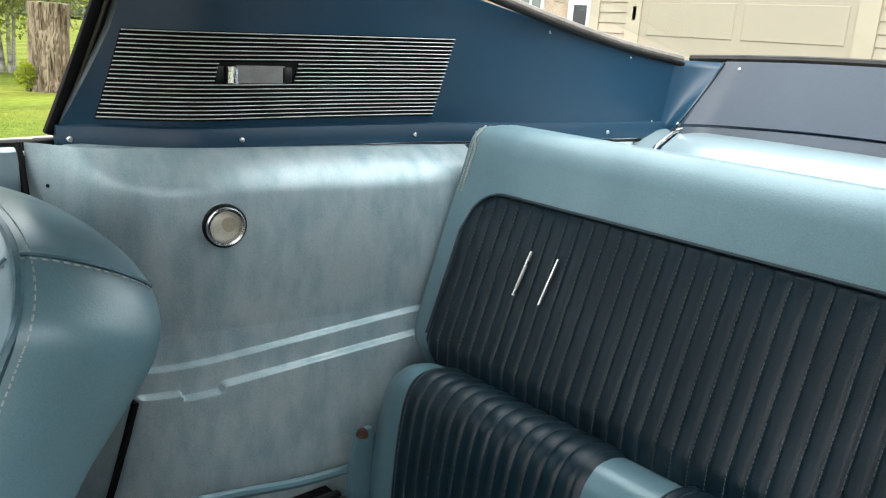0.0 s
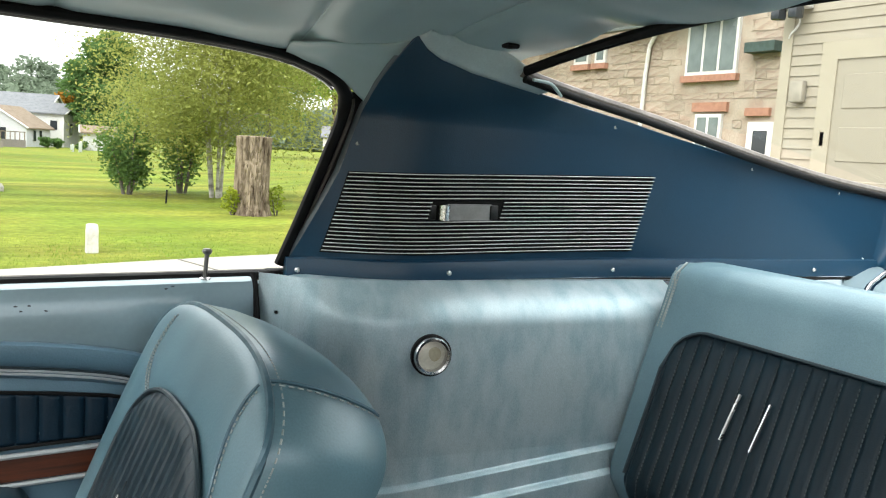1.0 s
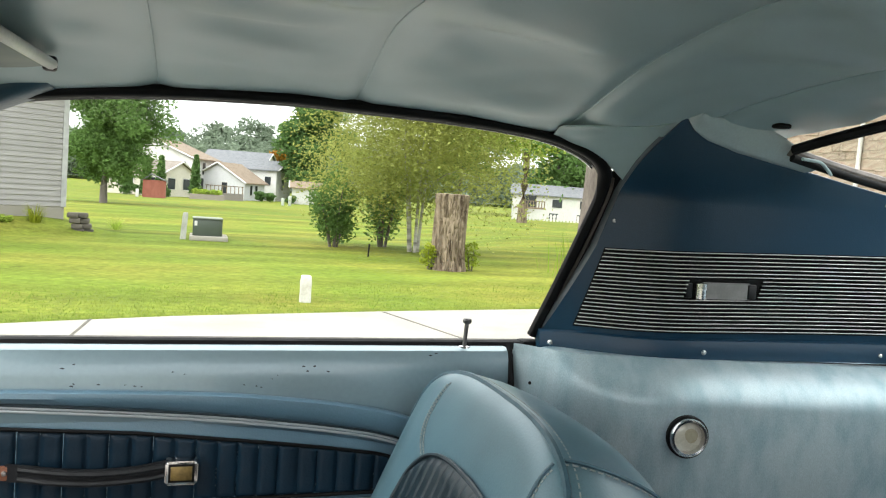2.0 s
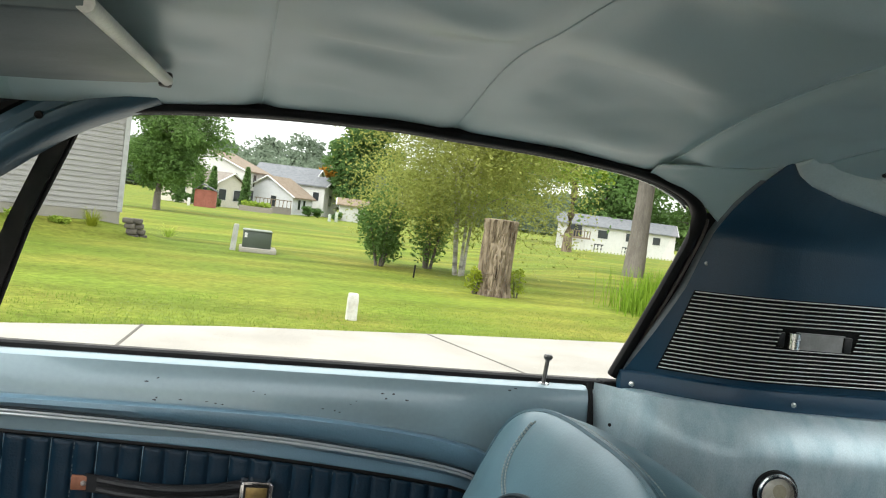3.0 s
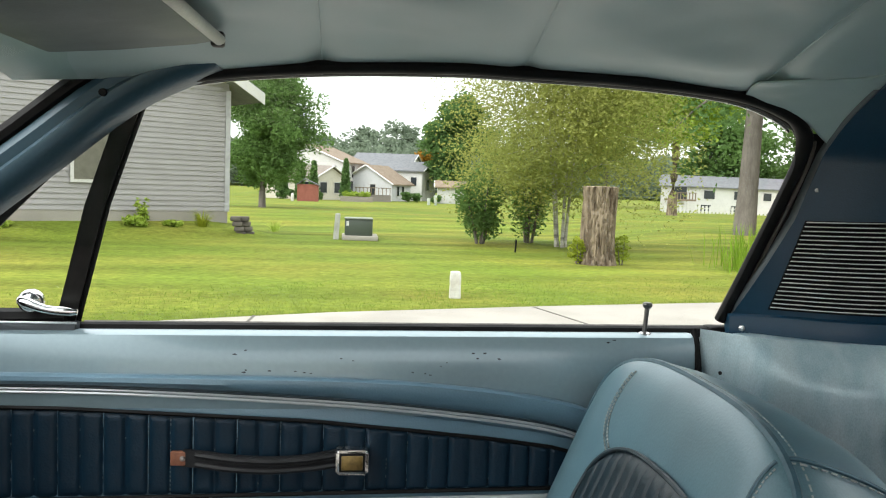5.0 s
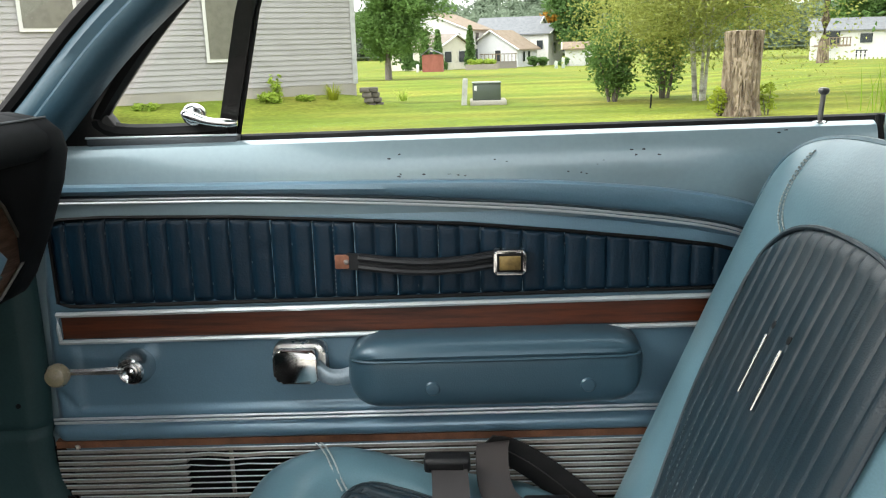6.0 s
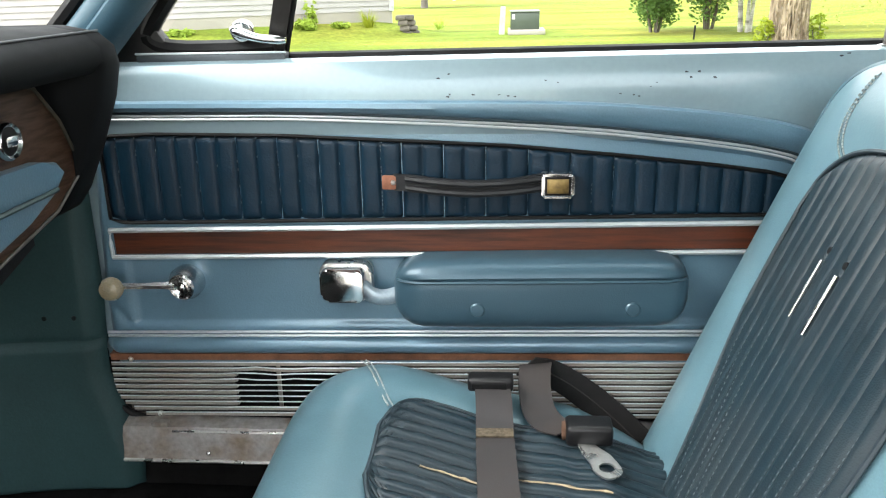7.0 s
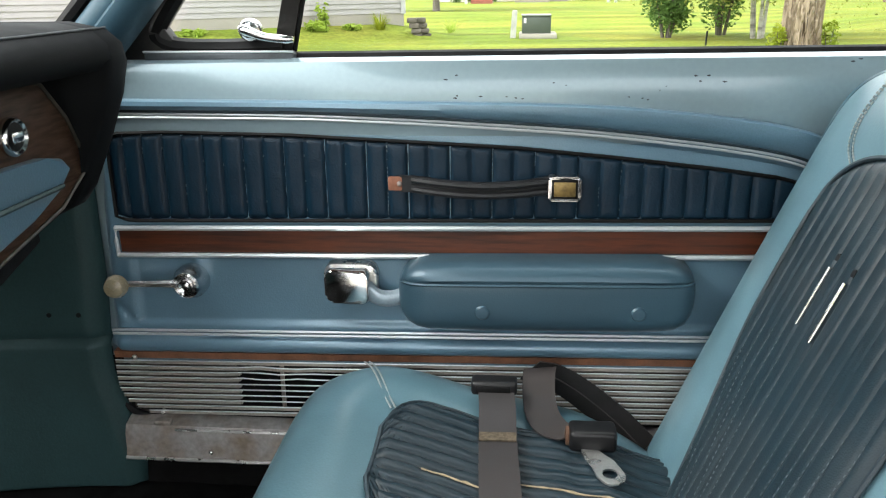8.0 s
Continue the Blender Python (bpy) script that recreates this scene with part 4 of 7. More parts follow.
# window crank
crank = part("window_crank", disc((-0.580, 1.034, 0.5885), (0, -1, 0), [(0, 0.026), (0.012, 0.026), (0.022, 0.021), (0.030, 0.0195), (0.032, 0.017), (0.030, 0.015), (0.033, 0.0135), (0.031, 0.011), (0.034, 0.0095), (0.032, 0.006), (0.034, 0.003)], 32), CHROME, door, "chrome window crank with ivory knob")
part("arm", loft([[(x, y, z + h), (x, y - 0.006, z + h * 0.5), (x, y - 0.006, z - h * 0.5), (x, y, z - h), (x, y + 0.006, z)] for x, y, z, h in ((-0.567, 1.010, 0.5885, 0.010), (-0.605, 1.006, 0.590, 0.006), (-0.645, 0.998, 0.592, 0.0045), (-0.675, 0.994, 0.5935, 0.005))]), CHROME, crank)
part("knob", disc((-0.675, 0.998, 0.5935), (0, -1, 0), [(0, 0.008), (0.006, 0.010), (0.010, 0.0165), (0.018, 0.0175), (0.025, 0.014), (0.028, 0.006), (0.0285, 0.001)], 24), KNOBM, crank, "yellowed ivory knob")

# door release
rel = part("release_handle", prism(rounded(-0.372, -0.308, 0.570, 0.620, 0.012), lambda x, z: (x, 0.996 + 0.18 * (x + 0.34) ** 2 - 0.25 * max(0, x + 0.335), z), lambda x, z: (x, 1.012, z), 0.004), CHROME, door, "chrome release paddle")
part("cup", prism(rounded(-0.376, -0.30, 0.566, 0.623, 0.014), lambda x, z: (x, 1.014, z), lambda x, z: (x, 1.036, z), 0.003), BRIGHT, rel)
part("link", tube(crom([(-0.315, 1.014, 0.590), (-0.300, 1.010, 0.577), (-0.280, 1.012, 0.573), (-0.255, 1.018, 0.578)], 14), 0.0125, 12, flat=0.6), mat("pale_grey_link", (0.30, 0.37, 0.42), 0.35, metal=0.3), rel, "pale grey link")

# pull strap with a rusty tab and a bright end cap
STRAPM = mat("black_strap_leather", (0.010, 0.011, 0.013), 0.55, spec=0.35, var=0.3, scale=40, bump=0.4, bump_scale=420)
strap = part("pull_strap", band(crom([(-0.262, 1.020, 0.742), (-0.235, 1.012, 0.742), (-0.20, 1.008, 0.7385), (-0.15, 1.006, 0.736), (-0.10, 1.008, 0.738), (-0.07, 1.012, 0.742), (-0.05, 1.016, 0.744)], 30), 0.023, 0.006, (0, 0, 1)), STRAPM, door, "black ribbed pull strap")
for dz in (-0.0065, 0.0065):
    part("rib", tube(crom([(-0.245, 1.012, 0.742 + dz), (-0.20, 1.003, 0.7385 + dz), (-0.15, 1.001, 0.736 + dz), (-0.10, 1.003, 0.738 + dz), (-0.06, 1.008, 0.742 + dz)], 24), 0.0048, 8), STRAPM, strap)
part("end_tab", box(-0.279, -0.246, 1.016, 1.0225, 0.732, 0.7515, 0.0015), TAB, strap, "brown end tab with rivet")
part("rivet", disc((-0.263, 1.016, 0.742), (0, -1, 0), [(0, 0.0038), (0.002, 0.0033), (0.003, 0.001)], 14), STEEL, strap)
cap = part("end_cap", prism(rounded(-0.0590, -0.0150, 0.7225, 0.7565, 0.004), lambda x, z: (x, 1.004, z), lambda x, z: (x, 1.023, z), 0.004), CHROME, door, "chrome framed end cap with amber badge")
part("badge_recess", box(-0.0545, -0.0195, 1.0028, 1.0045, 0.7265, 0.7525, 0.001), BLACK, cap)
part("badge", box(-0.0515, -0.0225, 1.0015, 1.004, 0.7295, 0.7495, 0.001), GOLD, cap)

# lock knob
lock = part("lock_knob", disc((0.383, 1.05, 0.912), (0.06, 0, 1), [(0, 0.0075), (0.003, 0.0075), (0.004, 0.0032), (0.040, 0.0034), (0.042, 0.0062), (0.046, 0.0075), (0.049, 0.006), (0.050, 0.002)], 16), mat("dull_knob_metal", (0.16, 0.155, 0.15), 0.35, metal=0.7), door, "dull metal lock knob")
part("grommet", disc((0.383, 1.05, 0.914), (0, 0, 1), [(0, 0.011), (0.003, 0.010), (0.004, 0.006)], 16), CHROME, lock)

# vent window
vw = part("vent_window", sheet(lambda u, v: (-0.588 + 0.165 * u + (0.215 - 0.12 * u) * v, 1.066 - 0.075 * v, 0.935 + 0.235 * v), 6, 6), GLASS, door)
vw.visible_shadow = False
div = [Vector((-0.436, 1.078, 0.888)), Vector((-0.425, 1.070, 0.93)), Vector((-0.380, 1.035, 1.08)), Vector((-0.318, 0.985, 1.225))]
part("divider_bar", band(div, 0.025, 0.020, [(1, 0, 0)] * 4), DARKFRAME, door, "weathered dark divider bar")
part("divider_seal", tube([p + Vector((0.016, -0.004, 0)) for p in div], 0.0035, 6), BLACK, door)
frame_pts = crom([(-0.425, 1.06, 0.925), (-0.50, 1.06, 0.922), (-0.575, 1.06, 0.924), (-0.603, 1.06, 0.938), (-0.592, 1.056, 0.962), (-0.52, 1.03, 1.04), (-0.43, 1.0, 1.125), (-0.36, 0.98, 1.19)], 44)
part("vent_frame", tube(frame_pts, 0.013, 8), BLACK, door)
part("vent_channel", tube([p + Vector((-0.012, 0.004, 0.013)) for p in frame_pts[18:]], 0.014, 8), DARKFRAME, door, "dark channel beside the pillar")
VENTBASE = mat("slate_vent_plate", (0.045, 0.056, 0.065), 0.35, metal=0.2, var=0.35, scale=20, bump=0.1)
part("vent_base", box(-0.62, -0.408, 1.043, 1.075, 0.885, 0.918, 0.004), VENTBASE, door, "dark slate plate under the vent window")
part("plate_edge", tube([(-0.62, 1.044, 0.9185), (-0.408, 1.044, 0.9185)], 0.0016, 6), BEAD, door)
part("vent_corner", prism([(-0.70, 0.885), (-0.56, 0.885), (-0.575, 0.93), (-0.598, 0.962), (-0.64, 0.945)], lambda x, z: (x, 1.05, z), lambda x, z: (x, 1.072, z), 0.003), DARKFRAME, door)
part("vent_inner_frame", tube([p + Vector((0.006, -0.004, 0.004)) for p in frame_pts[4:22]], 0.003, 6), BEAD, door)
vl = part("vent_latch", disc((-0.466, 1.058, 0.946), (0, -1, 0.1), [(0, 0.014), (0.008, 0.016), (0.018, 0.015), (0.023, 0.010), (0.025, 0.003)], 20), CHROME, door, "chrome vent window latch")
part("lever", tube(crom([(-0.480, 1.040, 0.950), (-0.466, 1.034, 0.946), (-0.44, 1.032, 0.938), (-0.404, 1.036, 0.935)], 14), 0.007, 14, taper=[0.5, 0.85, 1.05, 1.1, 1.1, 1.05, 0.95, 0.88, 0.82, 0.8, 0.82, 0.88, 0.9, 0.6]), CHROME, vl)

# ---- sill, kick panel ----
sill = base_empty("sill_plate")
tagged(sill, "scuffed rusty bare metal door sill plate", "sill plate")
part("plate", loft([[(x, 1.05, 0.362), (x, 1.02, 0.363), (x, 1.0, 0.358), (x, 0.994, 0.345), (x, 0.992, 0.318), (x, 0.988, 0.306), (x, 0.998, 0.303), (x, 1.05, 0.303)] for x in [-0.70 + 1.15 * k / 30 + 0.0 for k in range(31)]]), STEEL, sill)
part("bright_edge", tube([(-0.70 + 1.15 * k / 30, 0.988, 0.306 + 0.001 * noise.noise((k * 0.9, 0, 0))) for k in range(31)], 0.003, 6), BRIGHT, sill)
part("lip", tube([(-0.62 + 1.06 * k / 20, 0.9965, 0.353) for k in range(21)], 0.0022, 6), BRIGHT, sill, "worn bright fold")
for x in (-0.565, -0.2, 0.15):
    screw(sill, (x, 0.992, 0.318), (0, -1, 0.1), 0.004)
part("lug", box(-0.655, -0.628, 0.998, 1.012, 0.357, 0.366, 0.003), STEEL, sill)
kickp = base_empty("kick_panel")
tagged(kickp, "grey-green moulded kick panel ahead of the door", "kick panel")


def kick_at(u, v):
    z = 0.24 + 0.56 * v
    xe = lerp_table([(0.24, -0.690), (0.294, -0.685), (0.34, -0.697), (0.374, -0.702), (0.414, -0.714), (0.44, -0.719), (0.50, -0.719), (0.575, -0.713), (0.8, -0.711)], z)
    x = xe - 0.42 * u
    y = 1.012 - 0.006 * step(0.495, 0.485, z) - 0.10 * u ** 2 + 0.02 * step(0.06, 0.0, u)
    y += 0.005 * math.exp(-((z - 0.492) / 0.006) ** 2)
    return (x, y, z)


kp = part("moulding", sheet(kick_at, 40, 110), KICK, kickp)
thick(kp, 0.006, 1)
for x, z in ((-0.80, 0.535), (-0.755, 0.535)):
    part("plug_hole", disc((x, kick_at((-0.72 - x) / 0.42, (z - 0.24) / 0.56)[1] - 0.001, z), (0, -1, 0), [(0, 0.004), (0.0015, 0.0035), (0.001, 0.001)], 12), BLACK, kickp)

# ---- dashboard ----
dash = base_empty("dashboard")
tagged(dash, "black padded dashboard with walnut fascia and pale blue glovebox", "dashboard")
top_prof = [(-0.98, 0.958), (-0.75, 0.966), (-0.64, 0.966), (-0.60, 0.958), (-0.582, 0.942), (-0.580, 0.925), (-0.592, 0.912), (-0.62, 0.912), (-0.66, 0.915), (-0.9, 0.92)]
end_prof = [(-0.98, 0.958), (-0.75, 0.966), (-0.64, 0.966), (-0.60, 0.958), (-0.582, 0.942), (-0.578, 0.92), (-0.588, 0.88), (-0.612, 0.82), (-0.640, 0.762), (-0.655, 0.742), (-0.69, 0.725), (-0.78, 0.66), (-0.98, 0.64)]
DASHPAD = mat("black_dash_pad", (0.005, 0.006, 0.007), 0.75, var=0.2, scale=8, bump=0.3, bump_scale=500, spec=0.12)


def dash_ring(prof, y, k):
    cx, cz = -0.76, 0.85
    return [(cx + (x - cx) * k, y, cz + (z - cz) * k) for x, z in prof]


part("crash_pad", loft([dash_ring(top_prof, y, 1.0) for y in (YC - 0.55, YC - 0.1, 0.6, 0.87)]), DASHPAD, dash, auto=75)
part("pad_end", loft([dash_ring(end_prof, 0.862, 0.97), dash_ring(end_prof, 0.872, 1.0), dash_ring(end_prof, 0.90, 1.0), dash_ring(end_prof, 0.912, 0.985), dash_ring(end_prof, 0.918, 0.94)]), DASHPAD, dash, "black padded end of the dashboard", auto=75)
# Grey rod painted in as the highlight along the pad's edge.
part("pad_highlight", tube([(-0.60, y, 0.9585) for y in (YC - 0.5, 0.5, 0.905)], 0.0016, 6), mat("grey_pad_highlight", (0.06, 0.065, 0.07), 0.5), dash, "thin grey line drawn for the highlight on the pad")
FASC = [(0.25, 0.918), (0.74, 0.918), (0.80, 0.903), (0.842, 0.86), (0.872, 0.806), (0.868, 0.79), (0.815, 0.758), (0.68, 0.728), (0.25, 0.70)]
fdepth = lambda z: -0.632 - 0.10 * max(0, 0.80 - z)
fascia = part("fascia", prism(FASC, lambda y, z: (fdepth(z), y, z), lambda y, z: (fdepth(z) - 0.03, y, z), 0.003), DASHWOOD, dash, "walnut fascia with bright edge")
part("edge_trim", tube([(fdepth(z) + 0.001, y, z) for y, z in FASC[:-1]], 0.0024, 6), mat("aged_gold_trim", (0.040, 0.033, 0.023), 0.55, metal=0.0, var=0.3, scale=40), fascia)
gb = part("glovebox", prism([(0.25, 0.842), (0.77, 0.826), (0.80, 0.82), (0.812, 0.806), (0.79, 0.785), (0.74, 0.762), (0.66, 0.742), (0.25, 0.72)], lambda y, z: (fdepth(z) + 0.018 - 0.15 * abs(z - 0.80), y, z), lambda y, z: (fdepth(z) - 0.005, y, z), 0.005), VINYL, dash, "pale blue glovebox door")
part("crease", tube([(fdepth(0.79) + 0.0165, y, 0.79) for y in (0.25, 0.6, 0.79)], 0.003, 6), KICK, gb)
em = part("emblem", disc((-0.632, 0.732, 0.857), (1, 0, 0), [(0, 0.021), (0.006, 0.021), (0.009, 0.0185), (0.006, 0.016)], 32), CHROME, dash, "round chrome emblem ring")
part("centre", disc((-0.631, 0.732, 0.857), (1, 0, 0), [(0, 0.016), (0.005, 0.0155), (0.006, 0.007)], 24), BLACK, em)
part("motif", box(-0.626, -0.622, 0.722, 0.743, 0.851, 0.862, 0.003), CHROME, em)
# Hidden filler beside the dash end, added to keep light off the kick panel.
part("hidden_light_block", box(-0.98, -0.86, 0.915, 1.03, 0.62, 0.92, 0.01), BLACK, dash)
part("lower_cover", prism([(0.25, 0.72), (0.68, 0.735), (0.86, 0.76), (0.86, 0.70), (0.72, 0.66), (0.25, 0.62)], lambda y, z: (-0.70, y, z), lambda y, z: (-0.9, y, z)), BLACK, dash)


# ---- front passenger seat ----
front_seat = base_empty("front_seat")
tagged(front_seat, "blue vinyl bucket seat with pleated navy inserts", "car seat")
SB, ANG, SY = Vector((0.104, 0.735, 0.372)), radians(22.0), 0.735
UP, FWD = Vector((math.sin(ANG), 0, math.cos(ANG))), Vector((-math.cos(ANG), 0, math.sin(ANG)))
DEEP = 0.168          # from the front edge welt to the rear one


def half_width(s):
    return 0.246


def top_height(q):
    return 0.502 + 0.090 * max(0.0, 1 - abs(q) ** 2.9) ** 0.46


def back_point(q, h, side):
    """q: -1 to 1 across, h: height along the back; side +1 front face, -1 rear face."""
    H = top_height(q)
    s = min(1.0, h / H)
    w = half_width(min(1, h / 0.6))
    rim = max(0.0, 1 - abs(q) ** 4) ** 0.5 * max(0.0, 1 - s ** 7) ** 0.5
    if side > 0:
        o = 0.024 * rim + 0.004 * math.exp(-((abs(q) - 0.74) / 0.15) ** 2) * rim - 0.004 * step(0.60, 0.48, abs(q)) * step(0.52, 0.45, h)
    else:
        o = -DEEP + 0.045 * step(0.40, 0.62, h) + 0.070 * step(0.58, 0.38, h) - 0.02 * rim
    return SB + UP * h + Vector((0, q * w, 0)) + FWD * o


NQ = 44
qs = [math.sin(math.pi / 2 * (-1 + 2 * k / NQ)) for k in range(NQ + 1)]
ss = [1 - (1 - k / 40) ** 1.6 for k in range(41)]
bm = bmesh.new()
face = {}
for side in (1, -1):
    face[side] = [[bm.verts.new(back_point(q, s * top_height(q), side)) for s in ss] for q in qs]
    for i in range(NQ):
        for k in range(40):
            bm.faces.new((face[side][i][k], face[side][i + 1][k], face[side][i + 1][k + 1], face[side][i][k + 1]))
rim_f = [face[1][0][k] for k in range(41)] + [face[1][i][40] for i in range(1, NQ)] + [face[1][NQ][k] for k in range(40, -1, -1)]
rim_r = [face[-1][0][k] for k in range(41)] + [face[-1][i][40] for i in range(1, NQ)] + [face[-1][NQ][k] for k in range(40, -1, -1)]
mid = []
centre = SB + UP * 0.3
for a, b in zip(rim_f, rim_r):
    row = []
    for f in (0.12, 0.35, 0.65, 0.88):
        p = a.co.lerp(b.co, f)
        out = p - centre - FWD * (p - centre).dot(FWD)
        row.append(bm.verts.new(p + out.normalized() * 0.010 * math.sin(f * math.pi) ** 0.6))
    mid.append(row)
for i in range(len(rim_f) - 1):
    chain0, chain1 = [rim_f[i]] + mid[i] + [rim_r[i]], [rim_f[i + 1]] + mid[i + 1] + [rim_r[i + 1]]
    for k in range(5):
        bm.faces.new((chain0[k], chain0[k + 1], chain1[k + 1], chain1[k]))
rim_pts = [v.co.copy() for v in rim_f]
rear_pts = [v.co.copy() for v in rim_r]
backrest = part("backrest", bm, SEATBLUE, front_seat, "blue vinyl backrest with sewn seams", auto=60)


def back_insert(u, v):
    e = 2 * u - 1
    h = -0.01 + (0.41 + 0.095 * max(0.0, 1 - abs(e) ** 2.6) ** 0.42) * v
    dy = e * (0.170 - (0.055 if e > 0 else 0.010) * step(0.30, 0.0, h)) - 0.048
    q = dy / half_width(min(1, h / 0.6))
    p = back_point(q, h, 1)
    ph = ((dy + 0.2) / 0.0225) % 1
    puff = max(0.0, 1 - abs(2 * ph - 1) ** 4) ** 0.6
    ed = min(1, (1 - abs(2 * u - 1)) / 0.06, (1 - v) / 0.03)
    return p + FWD * (0.0058 + 0.0032 * puff * ed - 0.003 * (1 - ed) + 0.00025 * noise.noise((dy * 60, h * 25, 0)))


bi = part("back_insert", sheet(back_insert, 200, 70), NAVY_LIT, front_seat, "navy pleated backrest insert, colour lifted for the light on it")
rimp = [back_insert(0.0, k / 30) for k in range(30)] + [back_insert(k / 60, 1.0) for k in range(61)] + [back_insert(1.0, 1 - k / 30) for k in range(1, 31)]
st = bmesh.new()
for k in range(-14, 20):
    dy = 0.0225 * k - 0.2 + 0.0225 * 9
    e = (dy + 0.048) / 0.170
    if abs(e) < 0.96:
        pts = [back_insert((e + 1) / 2, 0.12 + 0.86 * j / 110) + FWD * 0.0006 for j in range(111)]
        for a, b in zip(pts[::2], pts[1::2]):
            tube([a, b], 0.0006, 4, bm=st)
tagged(part("stitching", st, NAVYTHREAD, bi, smooth=False), kind="stuff")
part("insert_piping", tube([p + FWD * 0.003 for p in rimp], 0.0028, 6), DARKTHREAD, bi)
# two bright rods sewn into the insert
for yy, hh, rr in ((0.737, 0.372, 0.0014), (0.694, 0.370, 0.0019)):
    q0 = (yy - SY) / 0.25
    part("slot_rod", tube([back_point(q0, hh - 0.068 * k / 8, 1) + FWD * 0.0108 for k in range(9)], rr, 8), CHROME, bi, "slim chrome slot rod")
    # Raised black disc stands in for the shade in the button's dimple.
    part("dimple_shade", disc(back_point(q0, hh + 0.012, 1) + FWD * 0.008, FWD, [(-0.002, 0.0046), (0.0008, 0.0042), (0.0012, 0.001)], 12), BLACK, bi)


def seam(pts, r, material, name, dots=False):
    if dots:
        b = bmesh.new()
        for a, c in zip(pts, pts[1:]):
            n = max(1, int((c - a).length / 0.006))
            for k in range(n):
                tube([a.lerp(c, k / n), a.lerp(c, (k + 0.62) / n)], r, 5, bm=b)
        return tagged(part(name, b, material, backrest), kind="stuff")
    return part(name, tube(pts, r, 6), material, backrest)


seam(rim_pts, 0.0042, WELT, "edge_welt")
seam([p.lerp(q, 0.09) + (p - centre).normalized() * 0.0038 for p, q in zip(rim_pts, rear_pts)], 0.0011, THREAD, "edge_stitching", True)
for s in (-1, 1):
    k = 50
    i0 = k if s < 0 else len(rim_pts) - 1 - k
    seam([rim_pts[i0].lerp(rear_pts[i0], f) + (rim_pts[i0] - centre).normalized() * (0.0105 * math.sin(f * math.pi) ** 0.6 + 0.001) for f in [n / 14 for n in range(15)]], 0.0022, WELT, "side_seam")
    i1 = i0 - (1 if s < 0 else -1)
    seam([rim_pts[i0].lerp(rim_pts[i1], 0.5).lerp(rear_pts[i0].lerp(rear_pts[i1], 0.5), f) + (rim_pts[i1] - centre).normalized() * (0.0105 * math.sin(f * math.pi) ** 0.6 + 0.001) for f in [n / 14 for n in range(15)]], 0.0009, THREAD, "side_stitching", True)
    if s > 0:
        sh = crom([(0.395, 0.467, 0), (0.49, 0.480, 0), (0.545, 0.498, 0), (0.572, 0.518, 0), (0.575, 0.545, 0), (0.56, 0.566, 0)], 24)
        seam([back_point(p.x, p.y, 1) + FWD * 0.0002 for p in sh], 0.0007, WELT, "shoulder_seam")
        for d in (0.014, -0.014):
            seam([back_point(p.x + d, p.y - d * 0.15, 1) + FWD * 0.0012 for p in sh], 0.0011, THREAD, "shoulder_stitching", True)
        continue
    sh = crom([(s * 0.845, 0.455, 0), (s * 0.80, 0.487, 0), (s * 0.765, 0.517, 0), (s * 0.752, 0.545, 0), (s * 0.757, 0.566, 0)], 20)
    seam([back_point(p.x, p.y, 1) + FWD * 0.001 for p in sh], 0.0018, WELT, "shoulder_seam")
    seam([back_point(p.x + s * 0.022, p.y - 0.004, 1) + FWD * 0.001 for p in sh], 0.0009, THREAD, "shoulder_stitching", True)

# cushion
CZ = lambda x: 0.492 - 0.055 * step(-0.30, -0.05, x) - 0.10 * max(0, x + 0.05) - 0.10 * max(0, -0.29 - x) - 0.035 * step(-0.05, 0.1, x)


def cush_ring(r, drop):
    out = []
    for k in range(72):
        a = 2 * math.pi * k / 72
        c, s = math.cos(a), math.sin(a)
        n = 5.0
        kx = math.copysign(abs(c) ** (2 / n), c)
        ky = math.copysign(abs(s) ** (2 / n), s)
        x, y = -0.135 + 0.262 * kx * r, SY + 0.008 + 0.252 * ky * r
        out.append(Vector((x, y, CZ(x) - drop)))
    return out


rings = [(0.02, 0.006), (0.3, 0.006), (0.5, 0.006), (0.56, 0.004), (0.60, -0.001), (0.68, -0.006), (0.78, -0.006), (0.88, 0.0), (0.94, 0.009), (0.975, 0.022), (0.995, 0.042), (1.0, 0.065), (0.995, 0.10), (0.985, 0.15), (0.97, 0.20)]
cushion = part("cushion", loft([cush_ring(r, d) for r, d in rings]), SEATBLUE, front_seat, "blue vinyl seat cushion")


def cush_insert(u, v):
    x = -0.262 + 0.375 * u
    half = 0.137 * max(0.03, 1 - max(0.0, (-0.20 - x) / 0.066) ** 2.6) ** 0.5
    y = SY + 0.008 + (2 * v - 1) * half
    ph = ((y - SY + 0.3) / 0.0215) % 1
    puff = max(0.0, 1 - abs(2 * ph - 1) ** 3) ** 0.6
    ed = min(1, v / 0.05, (1 - v) / 0.05, u / 0.03)
    dip = 0.006 * math.sin(math.pi * v)
    return Vector((x, y, CZ(x) + 0.002 - dip + 0.014 * step(-0.03, 0.03, x) + 0.008 * puff * ed + 0.0016 * noise.noise((x * 25, y * 25, 0)) + 0.0008 * noise.noise((x * 70, y * 30, 5))))


ci = part("cushion_insert", sheet(cush_insert, 60, 200), NAVY_LIT, front_seat, "navy pleated cushion insert with split seams")
part("insert_piping", tube([cush_insert(1 - k / 40, 1) for k in range(41)] + [cush_insert(0, 1 - k / 20) for k in range(21)] + [cush_insert(k / 40, 0) for k in range(41)], 0.003, 6), DARKTHREAD, ci)
part("front_welt", tube(cush_ring(0.992, 0.055) + cush_ring(0.992, 0.055)[:1], 0.003, 6), SEATBLUE, cushion)
